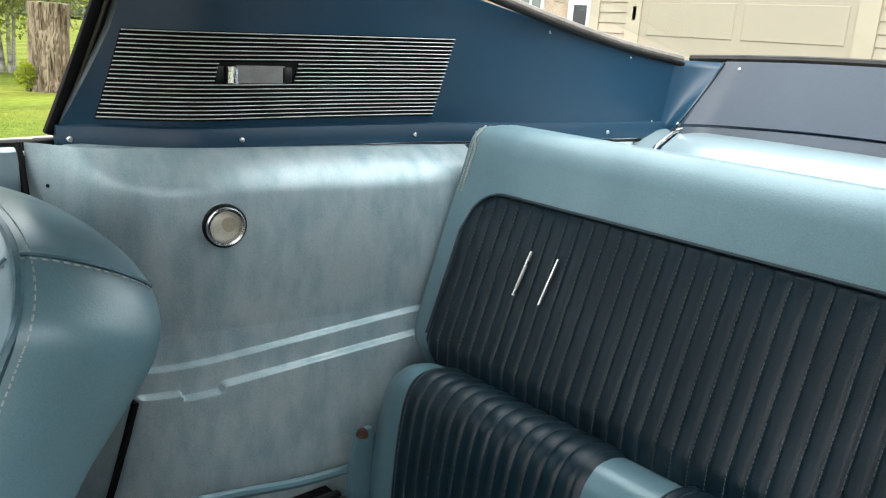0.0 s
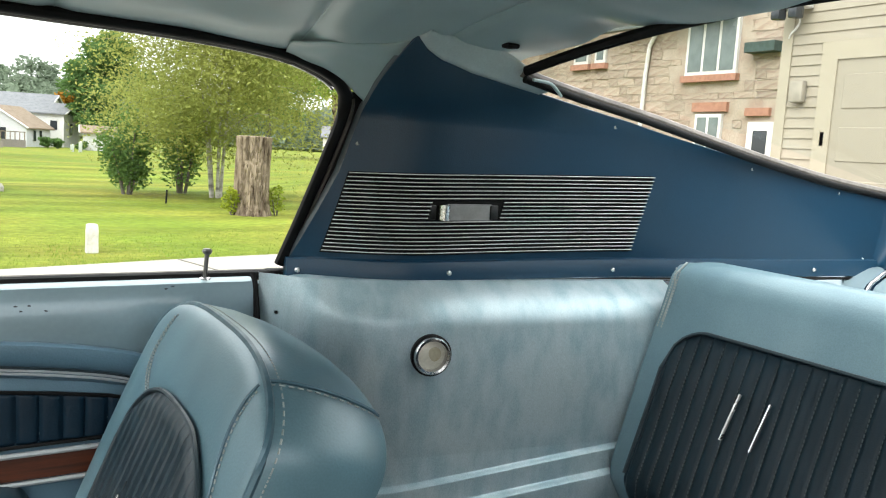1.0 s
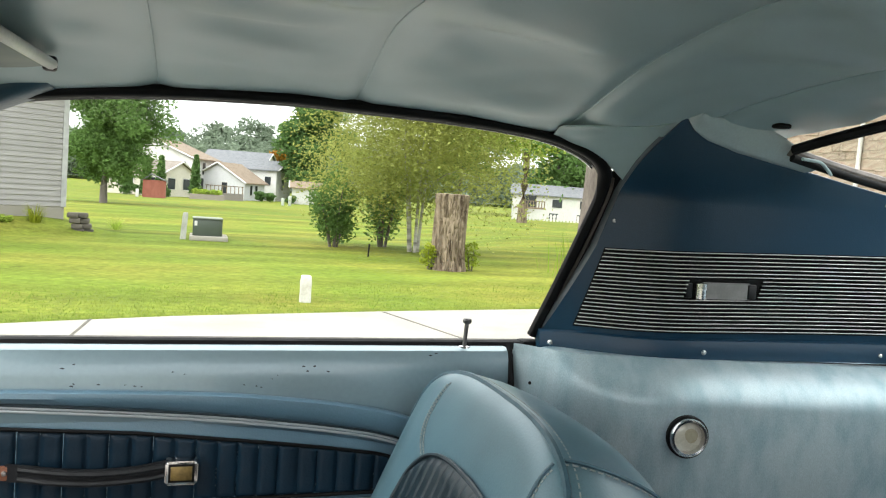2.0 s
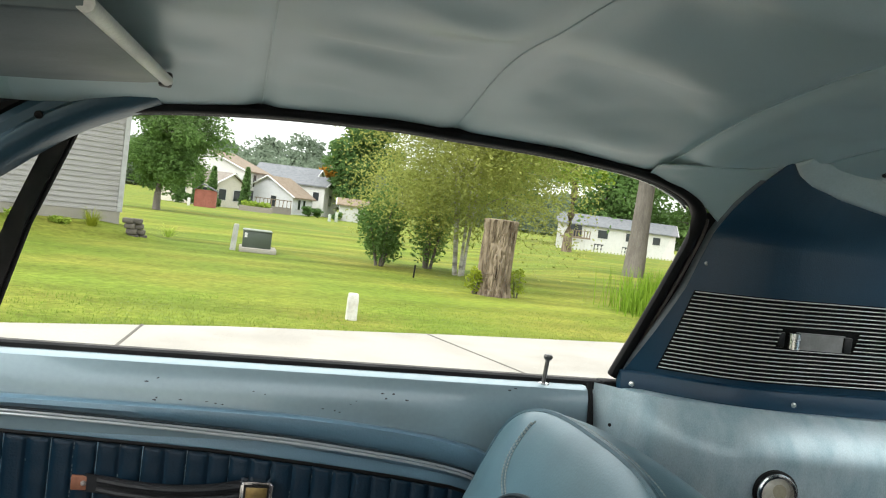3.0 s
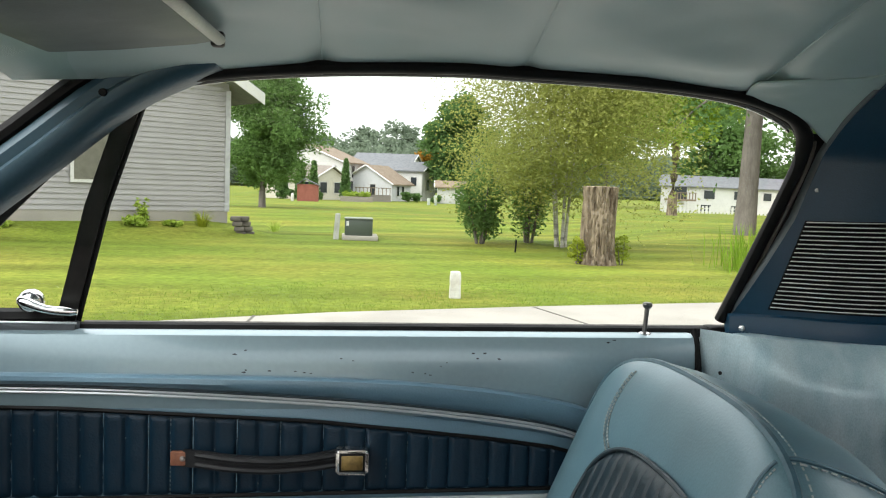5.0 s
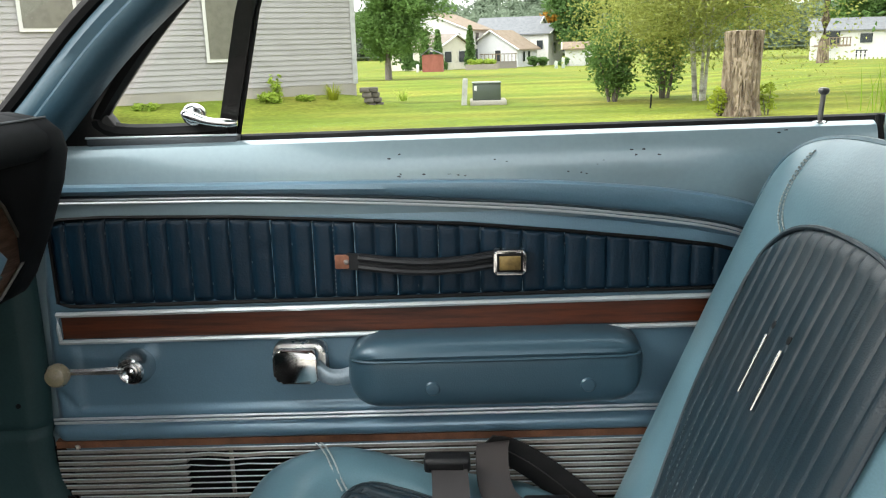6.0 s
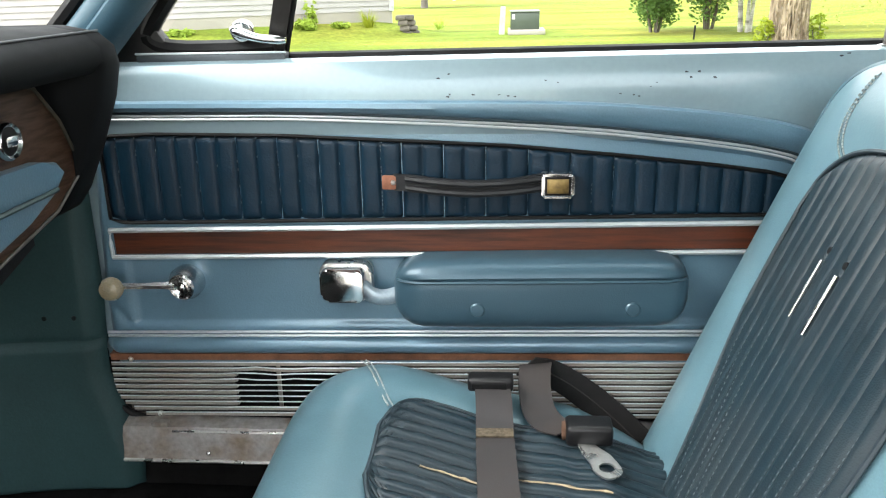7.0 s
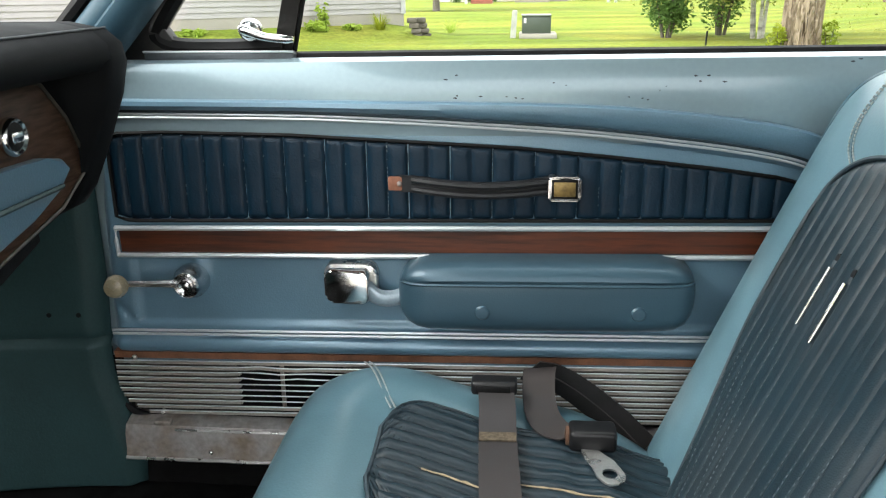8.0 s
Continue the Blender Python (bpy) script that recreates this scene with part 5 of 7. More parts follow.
# double stitched seams across the border at the front corners
for sgn in (1, -1):
    for d in (0.0, 0.007):
        bm = bmesh.new()
        pts = [Vector((-0.258 - 0.085 * f + d + 0.03 * f, SY + 0.008 + sgn * (0.108 + 0.115 * f), 0)) for f in [k / 24 for k in range(25)]]
        rr = [max(abs((p.x + 0.135) / 0.262), abs((p.y - SY - 0.008) / 0.252)) for p in pts]
        zz = [lerp_table(sorted((r, -dd) for r, dd in rings[:12]), r) for r in rr]
        pts = [Vector((p.x, p.y, CZ(p.x) + z + 0.0045)) for p, z in zip(pts, zz)]
        for a, b in zip(pts, pts[1:]):
            tube([a, a.lerp(b, 0.75)], 0.0013, 5, bm=bm)
        tagged(part("corner_stitching", bm, THREAD, cushion), kind="stuff")
# foam showing through split seams
foam = mat("exposed_foam", (0.42, 0.34, 0.22), 0.9, var=0.4, scale=80, bump=0.6, bump_scale=400)
for x0, x1, v in ((-0.205, -0.115, 0.44), (-0.10, 0.02, 0.54), (-0.085, -0.01, 0.33)):
    bm = tube([cush_insert((x0 + (x1 - x0) * k / 14 + 0.262) / 0.375, v + 0.004 * noise.noise((k * 0.7, v * 9, 0))) + Vector((0, 0, 0.0016)) for k in range(15)], 0.0022, 5, taper=[0.3 + abs(noise.noise((k * 1.3, v, 4))) * 1.3 for k in range(15)])
    part("split_seam", bm, foam, ci, "tan foam in a split seam")

# ---- seat belts lying on the cushion ----
belt = base_empty("lap_belt")
tagged(belt, "grey frayed lap belt with black plastic latch end", "seat belt")
top = lambda x, y: CZ(x) + 0.013
part("webbing", band(crom([(-0.125, 0.915, 0.486), (-0.122, 0.88, 0.478), (-0.12, 0.83, top(-0.12, 0.83)), (-0.117, 0.76, top(-0.12, 0.8)), (-0.112, 0.66, top(-0.11, 0.66)), (-0.108, 0.56, top(-0.1, 0.56) + 0.004), (-0.1, 0.475, top(-0.1, 0.5) - 0.05)], 40), 0.048, 0.0022, (1, 0.02, 0)), WEB, belt)
bk = part("latch_end", box(-0.158, -0.096, 0.905, 0.932, 0.478, 0.498, 0.005, 3), PLASTIC, belt, "black plastic latch end")
part("button", box(-0.152, -0.105, 0.903, 0.906, 0.483, 0.493, 0.001), BLACK, bk)
part("fray", band([(-0.121, 0.858, top(-0.12, 0.84) + 0.002), (-0.120, 0.82, top(-0.12, 0.82) + 0.002)], 0.047, 0.002, (1, 0.02, 0)), mat("frayed_webbing", (0.11, 0.085, 0.055), 0.95, var=0.6, scale=200, bump=1.0, bump_scale=700), belt, "frayed worn patch")
belt2 = base_empty("shoulder_belt")
tagged(belt2, "looped dark grey belt with rusty tongue and buckle", "seat belt")
near = crom([(-0.064, 0.972, 0.489), (-0.066, 0.955, 0.484), (-0.066, 0.93, 0.465), (-0.06, 0.90, 0.452), (-0.045, 0.872, 0.450), (-0.022, 0.858, 0.452)], 26)
part("webbing", band(near, 0.046, 0.0022, [Vector((1, 0.10 + 0.5 * k / 25, 0.06)) for k in range(26)]), WEB, belt2)
back = crom([(-0.078, 0.974, 0.484), (-0.05, 0.982, 0.474), (-0.015, 0.986, 0.452), (0.02, 0.988, 0.424), (0.055, 0.988, 0.392), (0.09, 0.985, 0.356)], 30)
part("dark_webbing", band(back, 0.048, 0.0022, [Vector((0.56, -0.35 + 0.35 * k / 29, 0.76)) for k in range(30)]), mat("dark_webbing", (0.008, 0.007, 0.007), 0.8, var=0.3, scale=20, bump=0.5, bump_scale=700), belt2)
part("fold_stitch", tube([q + Vector((0.0, -0.002, 0.0)) for q in back[2:]], 0.0012, 5), WEB, belt2)
b2 = part("buckle", box(-0.03, 0.03, 0.835, 0.872, 0.440, 0.468, 0.006, 3), PLASTIC, belt2, "black plastic buckle")
part("rust_end", disc((-0.030, 0.853, 0.454), (-1, 0, 0), [(0, 0.013), (0.004, 0.012), (0.005, 0.004)], 14), RUST, b2, "rusty end")
tm = Matrix.Translation((-0.006, 0.836, 0.444)) @ Euler((0.0, 0.12, radians(-62))).to_matrix().to_4x4()
bm = bmesh.new()
hole = [(0.049 + 0.009 * math.cos(2 * math.pi * k / 24) * 1.0, 0.010 * math.sin(2 * math.pi * k / 24)) for k in range(24)]
outl = []
for k in range(24):
    a = 2 * math.pi * k / 24
    c, s = math.cos(a), math.sin(a)
    outl.append((0.030 + (0.038 if c > 0 else 0.040) * math.copysign(abs(c) ** 0.6, c), (0.018 if c > 0 else 0.013 - 0.004 * c * c) * math.copysign(abs(s) ** 0.6, s)))
rings2 = []
for z in (0.0014, -0.0014):
    rings2.append(([bm.verts.new(tm @ Vector((x, y, z))) for x, y in outl], [bm.verts.new(tm @ Vector((x, y, z))) for x, y in hole]))
for (o, i) in rings2:
    for k in range(24):
        bm.faces.new((o[k], o[(k + 1) % 24], i[(k + 1) % 24], i[k]))
for j in (0, 1):
    a, b = rings2[0][j], rings2[1][j]
    for k in range(24):
        bm.faces.new((a[k], a[(k + 1) % 24], b[(k + 1) % 24], b[k]))
part("tongue", bm, BRIGHT, belt2, "bright steel tongue with slot")

# ---- rear seat ----
rear_back = base_empty("rear_bench")
tagged(rear_back, "blue rear seat back with pleated navy panel and chrome slots", "car seat")
RB = [(1.035, 0.52), (0.985, 0.60), (0.985, 0.63), (1.01, 0.70), (1.045, 0.80), (1.075, 0.88), (1.092, 0.93), (1.102, 0.955), (1.12, 0.971), (1.15, 0.975), (1.19, 0.966), (1.215, 0.945), (1.22, 0.90), (1.2, 0.6), (1.15, 0.52)]


def rb_ring(y):
    e = step(0.0, 0.05, (YC + 0.447) - y) * step(0.0, 0.05, y - (YC - 0.447))
    return [(1.1 + (x - 1.1) * (0.86 + 0.14 * e), y, 0.75 + (z - 0.75) * (0.965 + 0.035 * e)) for x, z in RB]


def rb_front(y, z):
    return lerp_table([(0.60, 0.985), (0.63, 0.985), (0.70, 1.01), (0.80, 1.045), (0.88, 1.075), (0.93, 1.092)], z)


ysr = [YC + 0.447, YC + 0.445, YC + 0.437, YC + 0.42, YC + 0.39, YC + 0.3, YC + 0.15, YC, YC - 0.15, YC - 0.3, YC - 0.42, YC - 0.447]
# Lighter seat blue; light from the rear window is put into the colour.
SEATBLUE_LIT = leather("seat_blue_vinyl_lit", (0.165, 0.265, 0.305), 0.35, metal=0.08, spec=0.6, rough_var=0.12, var=0.3, scale=9, cell=300, bump=0.15, tint=(0.115, 0.20, 0.245))
rb_body = part("backrest", loft([rb_ring(y) for y in ysr]), SEATBLUE_LIT, rear_back)
for yy in (0.7775, 0.7865):
    st = bmesh.new()
    pts = [Vector((rb_front(yy, z) - 0.001 + 0.009 * step(0.925, 0.965, z), yy, z)) for z in [0.862 + 0.1 * k / 22 for k in range(23)]]
    for a, b in zip(pts, pts[1:]):
        tube([a, a.lerp(b, 0.65)], 0.0013, 5, bm=st)
    tagged(part("edge_stitching", st, THREAD, rb_body), kind="stuff")


def rb_span(y):
    d = (YC + 0.395) - y
    hi = 0.872 - 0.07 * (1 - math.sqrt(1 - max(0.0, 1 - max(0.0, d) / 0.07) ** 2))
    return 0.585 + 0.05 * (1 - math.sqrt(1 - max(0.0, 1 - max(0.0, d) / 0.05) ** 2)), hi


def rb_insert(u, v):
    y = YC + 0.395 - 0.79 * u
    lo, hi = rb_span(max(y, 2 * YC - y))
    z = lo + (hi - lo) * v
    ph = ((y + 1) / 0.0245) % 1
    puff = max(0.0, 1 - abs(2 * ph - 1) ** 2.6) ** 0.65
    ed = min(1, v / 0.05, (1 - v) / 0.05, u / 0.015, (1 - u) / 0.015)
    return Vector((rb_front(y, z) - 0.003 - 0.0050 * puff * max(0, ed) ** 0.5 - 0.0005 * noise.noise((y * 40, z * 22, 1)), y, z))


ri = part("back_insert", sheet(rb_insert, 420, 50), NAVY, rear_back, "navy pleated panel with stitched channels")
part("insert_piping", tube([rb_insert(0, k / 30) + Vector((-0.002, 0, 0)) for k in range(31)] + [rb_insert(k / 60, 1) + Vector((-0.003, 0, 0.001)) for k in range(61)], 0.003, 6), DARKTHREAD, ri)
st = bmesh.new()
for k in range(32):
    y = -1 + 0.0245 * (round((YC + 0.39 + 1) / 0.0245) - k)
    if y < YC - 0.38 or y > YC + 0.385:
        continue
    lo, hi = rb_span(max(y, 2 * YC - y))
    for j in range(int((hi - lo - 0.02) / 0.0062)):
        z = lo + 0.01 + 0.0062 * j
        box(rb_front(y, z) - 0.0052, rb_front(y, z) - 0.0035, y - 0.0006, y + 0.0006, z, z + 0.004, bm=st)
tagged(part("stitching", st, NAVYTHREAD, ri, smooth=False), kind="stuff")
for yy in (0.582, 0.53):
    part("slot_rod", tube([(rb_front(yy, z) - 0.0135, yy + 0.12 * (0.80 - z), z) for z in (0.808, 0.78, 0.74)], 0.0026, 8), BRIGHT if yy > 0.55 else CHROME, ri, "slim chrome slot rod")
part("side_stitching", tube([(rb_front(0.78, z) - 0.0 + 0.004, 0.784, z) for z in (0.87, 0.90, 0.93, 0.95)] + [(1.12, 0.784, 0.969)], 0.0018, 6), THREAD, rb_body)
part("top_crease", tube([(1.198, y, 0.966) for y in (0.75, 0.5, 0.2, -0.05)], 0.0022, 6), mat("worn_edge", (0.28, 0.26, 0.23), 0.8, var=0.4, scale=40), rb_body, "worn seam along the top")

rear_cush = base_empty("rear_bench_cushion")
tagged(rear_cush, "rear seat cushion with pleated navy pads and blue divider", "car seat")


RC_LINE = [(0.868, 0.34), (0.868, 0.43), (0.872, 0.50), (0.880, 0.555), (0.896, 0.592), (0.925, 0.606), (0.97, 0.598), (1.03, 0.565)]
RC_C = crom([(x, 0, z) for x, z in RC_LINE], 40)


def rc_at(f, y):
    """A point of the cushion: f from its front foot over the top to the back."""
    p = RC_C[min(39, max(0, int(round(f * 39))))]
    e = max(0.0, (abs(y - YC) - 0.34) / 0.05)
    return Vector((p.x + 0.012 * min(1.3, e) ** 2, y, p.z - 0.022 * min(1.3, e) ** 2))


part("cushion", sheet(lambda u, v: rc_at(u, YC - 0.40 + 0.80 * v), 39, 60), SEATBLUE, rear_cush)
part("side", sheet(lambda u, v: rc_at(u, YC + 0.40) + Vector((0.0, 0.006 * math.sin(v * 3), -(rc_at(u, YC + 0.40).z - 0.24) * v)), 39, 4), SEATBLUE, rear_cush)
for sgn in (1, -1):
    def rc_insert(u, v, sgn=sgn):
        y = (0.333 + 0.345 * v if sgn > 0 else 0.245 - 0.24 * v)
        p = rc_at(u, y)
        k = min(38, max(1, int(round(u * 39))))
        t = (RC_C[k + 1] - RC_C[k - 1]).normalized()
        nrm = Vector((-t.z, 0, t.x))
        ph = ((y + 1) / 0.0245) % 1
        puff = max(0.0, 1 - abs(2 * ph - 1) ** 2.6) ** 0.65
        ed = max(0.0, min(1, v / 0.04, (1 - v) / 0.04))
        return p + nrm * (0.003 + 0.0045 * puff * ed - 0.004 * (1 - ed) + 0.0006 * noise.noise((u * 12, y * 40, 3)))
    pi = part("pleated_pad", sheet(rc_insert, 39, 200), NAVY, rear_cush, "navy pleated pad")
    st = bmesh.new()
    for k in range(14):
        y = -1 + 0.0245 * (round((YC + 1 + sgn * 0.06) / 0.0245) + sgn * k)
        if not (0.335 < y < 0.675 if sgn > 0 else 0.01 < y < 0.243):
            continue
        for a, b in zip(RC_C[3:], RC_C[4:36]):
            a, b = Vector((a.x, y, a.z)), Vector((b.x, y, b.z))
            t = (b - a).normalized()
            nr = Vector((-t.z, 0, t.x)) * 0.0042
            tube([a + nr, a.lerp(b, 0.6) + nr], 0.0009, 4, bm=st)
    tagged(part("stitching", st, NAVYTHREAD, pi, smooth=False), kind="stuff")
stub = base_empty("belt_anchor")
tagged(stub, "blue rubber belt anchor sleeve with rusty top", "belt anchor")
part("sleeve", loft([[(0.884 + dx * k, 0.772 - 0.02 * f + dy * 0.5, z) for dx, dy in ((-1, -0.012), (1, -0.012), (1, 0.012), (-1, 0.012))] for k, z, f in ((0.045, 0.25, 1), (0.041, 0.36, 0.7), (0.027, 0.44, 0.2), (0.014, 0.478, 0))]), SEATBLUE, stub)
part("rust_cap", disc((0.876, 0.768, 0.470), (0, -0.2, 1), [(0, 0.011), (0.008, 0.008), (0.012, 0.004)], 12), RUST, stub)
side_step = base_empty("rear_side_step")
tagged(side_step, "dark ribbed mat strip beside the rear seat", "floor mat")
part("mat", box(0.50, 0.83, 0.52, 0.80, 0.36, 0.38, 0.004), CARPET, side_step)
for k in range(8):
    part("rib", box(0.50, 0.83, 0.60 + 0.022 * k, 0.614 + 0.022 * k, 0.38, 0.387, 0.002), PLASTIC, side_step)
part("edge", tube(crom([(0.56, 0.80, 0.435), (0.66, 0.797, 0.422), (0.77, 0.793, 0.406), (0.865, 0.788, 0.402)], 20), 0.008, 8, flat=1.0), SEATBLUE, side_step)


# ---- outdoors ----
GRASS = mat("mown_grass", (0.116, 0.158, 0.021), 0.95, var=0.45, scale=0.35, bump=1.0, bump_scale=14, spec=0.08, tint=(0.192, 0.180, 0.036))


def mow(m):
    """Mowing bands and dry streaks over the lawn."""
    n, l = m.node_tree.nodes, m.node_tree.links
    co = n.new("ShaderNodeTexCoord")
    mp = n.new("ShaderNodeMapping")
    mp.inputs["Rotation"].default_value, mp.inputs["Scale"].default_value = (0, 0, radians(8)), (0.08, 1, 1)
    l.new(co.outputs["Object"], mp.inputs[0])
    tx = n.new("ShaderNodeTexNoise")
    tx.inputs["Scale"].default_value, tx.inputs["Detail"].default_value = 1.1, 5
    l.new(mp.outputs[0], tx.inputs[0])
    rg = n.new("ShaderNodeMapRange")
    rg.inputs[1].default_value, rg.inputs[2].default_value, rg.inputs[3].default_value, rg.inputs[4].default_value = 0.32, 0.68, 0.72, 1.22
    l.new(tx.outputs[0], rg.inputs[0])
    blades = n.new("ShaderNodeTexNoise")
    blades.inputs["Scale"].default_value, blades.inputs["Detail"].default_value, blades.inputs["Roughness"].default_value = 7.0, 10, 0.75
    l.new(co.outputs["Object"], blades.inputs[0])
    rb2 = n.new("ShaderNodeMapRange")
    rb2.inputs[1].default_value, rb2.inputs[2].default_value, rb2.inputs[3].default_value, rb2.inputs[4].default_value = 0.3, 0.7, 0.76, 1.24
    l.new(blades.outputs[0], rb2.inputs[0])
    both = n.new("ShaderNodeMath")
    both.operation = "MULTIPLY"
    l.new(rg.outputs[0], both.inputs[0])
    l.new(rb2.outputs[0], both.inputs[1])
    wave = n.new("ShaderNodeTexWave")
    wave.bands_direction, wave.wave_profile = "Y", "SIN"
    wave.inputs["Scale"].default_value, wave.inputs["Distortion"].default_value, wave.inputs["Detail"].default_value = 0.24, 2.2, 3
    turn = n.new("ShaderNodeMapping")
    turn.inputs["Rotation"].default_value = (0, 0, radians(-14))
    l.new(co.outputs["Object"], turn.inputs[0])
    l.new(turn.outputs[0], wave.inputs[0])
    rw2 = n.new("ShaderNodeMapRange")
    rw2.inputs[3].default_value, rw2.inputs[4].default_value = 0.90, 1.07
    l.new(wave.outputs["Fac"], rw2.inputs[0])
    striped = n.new("ShaderNodeMath")
    striped.operation = "MULTIPLY"
    l.new(both.outputs[0], striped.inputs[0])
    l.new(rw2.outputs[0], striped.inputs[1])
    both = striped
    old = n["Principled BSDF"].inputs["Base Color"].links[0].from_socket
    h = n.new("ShaderNodeHueSaturation")
    l.new(old, h.inputs["Color"])
    l.new(both.outputs[0], h.inputs["Value"])
    l.new(h.outputs[0], n["Principled BSDF"].inputs["Base Color"])


mow(GRASS)
CONCRETE = mat("pale_driveway_concrete", (0.325, 0.302, 0.268), 0.9, var=0.2, scale=1.2, bump=0.4, bump_scale=60, spec=0.2)
JOINT = mat("dirty_joint", (0.1, 0.09, 0.075), 0.95)
WHITE = mat("white_siding", (0.56, 0.55, 0.53), 0.6, var=0.08, scale=2)
CREAM = mat("cream_siding", (0.30, 0.268, 0.205), 0.55, var=0.08, scale=3, bump=0.1, bump_scale=80)
GREYSIDE = mat("grey_vinyl_siding", (0.30, 0.287, 0.285), 0.55, var=0.1, scale=3, bump=0.1, bump_scale=80, per_piece=0.05)
TANROOF = mat("tan_shingles", (0.20, 0.15, 0.105), 0.9, var=0.25, scale=2, bump=0.5, bump_scale=12)
GREYROOF = mat("grey_shingles", (0.15, 0.155, 0.165), 0.9, var=0.2, scale=2, bump=0.5, bump_scale=12)
DARKPANE = mat("dark_window_pane", (0.03, 0.035, 0.04), 0.15, var=0.2, scale=2)
REDSHED = mat("red_shed_boards", (0.26, 0.085, 0.06), 0.8, var=0.25, scale=3)
BARK = mat("furrowed_bark", (0.25, 0.20, 0.145), 0.95, var=0.5, scale=13, bump=1.0, bump_scale=34, stretch=(1, 1, 0.14), tint=(0.045, 0.03, 0.02), spec=0.1)
GREYBARK = mat("grey_trunk_bark", (0.17, 0.15, 0.135), 0.95, var=0.4, scale=4, bump=1.0, bump_scale=24, stretch=(1, 1, 0.25), spec=0.1)
BIRCH = mat("pale_birch_bark", (0.42, 0.40, 0.36), 0.85, var=0.5, scale=5, bump=0.5, bump_scale=30, stretch=(0.3, 0.3, 2), tint=(0.1, 0.09, 0.08))


def leafmat(name, base, tint):
    """Leaf blades: part of the light shines through them."""
    m = mat(name, base, 0.7, var=0.4, scale=0.9, bump=0, bump_scale=8, spec=0.2, tint=tint, per_island=0.16)
    n, l = m.node_tree.nodes, m.node_tree.links
    p = n["Principled BSDF"]
    tr, mx = n.new("ShaderNodeBsdfTranslucent"), n.new("ShaderNodeMixShader")
    l.new(p.inputs["Base Color"].links[0].from_socket, tr.inputs[0])
    mx.inputs[0].default_value = 0.5
    l.new(p.outputs[0], mx.inputs[1])
    l.new(tr.outputs[0], mx.inputs[2])
    l.new(mx.outputs[0], n["Material Output"].inputs[0])
    return m


L_MAPLE = leafmat("maple_leaves", (0.15, 0.25, 0.075), (0.10, 0.18, 0.05))
L_BIRCH = leafmat("birch_leaves", (0.33, 0.35, 0.10), (0.23, 0.27, 0.07))
L_DARK = leafmat("dark_leaves", (0.115, 0.20, 0.062), (0.08, 0.15, 0.045))
L_LIGHT = leafmat("fresh_leaves", (0.34, 0.44, 0.075), (0.23, 0.33, 0.05))
# Distant woods: paler and greyer, with haze mixed into the leaf colour.
L_WOODS_HAZED = leafmat("hazed_woods_leaves", (0.20, 0.25, 0.175), (0.14, 0.18, 0.125))
L_AUTUMN = leafmat("turning_leaves", (0.38, 0.19, 0.025), (0.25, 0.16, 0.03))
L_YELLOW = leafmat("yellow_green_shoots", (0.30, 0.34, 0.03), (0.18, 0.25, 0.03))


def far_drop(y):
    """The lawn falls gently towards the far houses."""
    return -0.95 * step(46, 112, y)


def ground_z(x, y):
    """Flat lawn, a shallow swale behind the utility box with a bank on its far side, then a gentle fall."""
    swale = -0.34 * step(16.6, 24, y) + 0.24 * step(24.5, 31, y)
    return -0.03 + swale * (1 - step(6.5, 10.5, x)) - (0.37 + 0.10 * step(6.5, 10.5, x)) * step(31, 46, y) + far_drop(y)


def lawn_point(u, v):
    a, b = 2 * u - 1, 2 * v - 1
    x, y = 500 * math.copysign(abs(a) ** 2.6, a), 22 + (478 if b > 0 else 222) * math.copysign(abs(b) ** 2.6, b)
    return (x, y, ground_z(x, y))


ground = tagged(part("ground", sheet(lawn_point, 90, 240), GRASS), "mown green lawn with a shallow bank reaching the far houses", "lawn", kind="structure")
EDGE = [(9.5, 8.9), (4.0, 7.98), (1.97, 7.48), (-0.14, 6.86), (-1.69, 6.2), (-4.2, 5.3), (-9, 3.4), (-30, -4)]
drive = tagged(part("pavement", prism([(-30, -14), (9.5, -14)] + EDGE, lambda x, y: (x, y, 0.0), lambda x, y: (x, y, -0.08), 0.008), CONCRETE, smooth=False), "pale jointed concrete driveway", "driveway", kind="structure")
for a, b in (((-0.75, 6.62), (-1.0, 3.0)), ((1.75, 7.38), (2.35, 5.2)), ((4.6, 8.05), (5.6, 4.0)), ((-3.4, 5.55), (-3.9, 2.0))):
    part("joint", band([(a[0], a[1], 0.001), (b[0], b[1], 0.001)], 0.022, 0.005, Vector((-(b[1] - a[1]), b[0] - a[0], 0))), JOINT, drive)


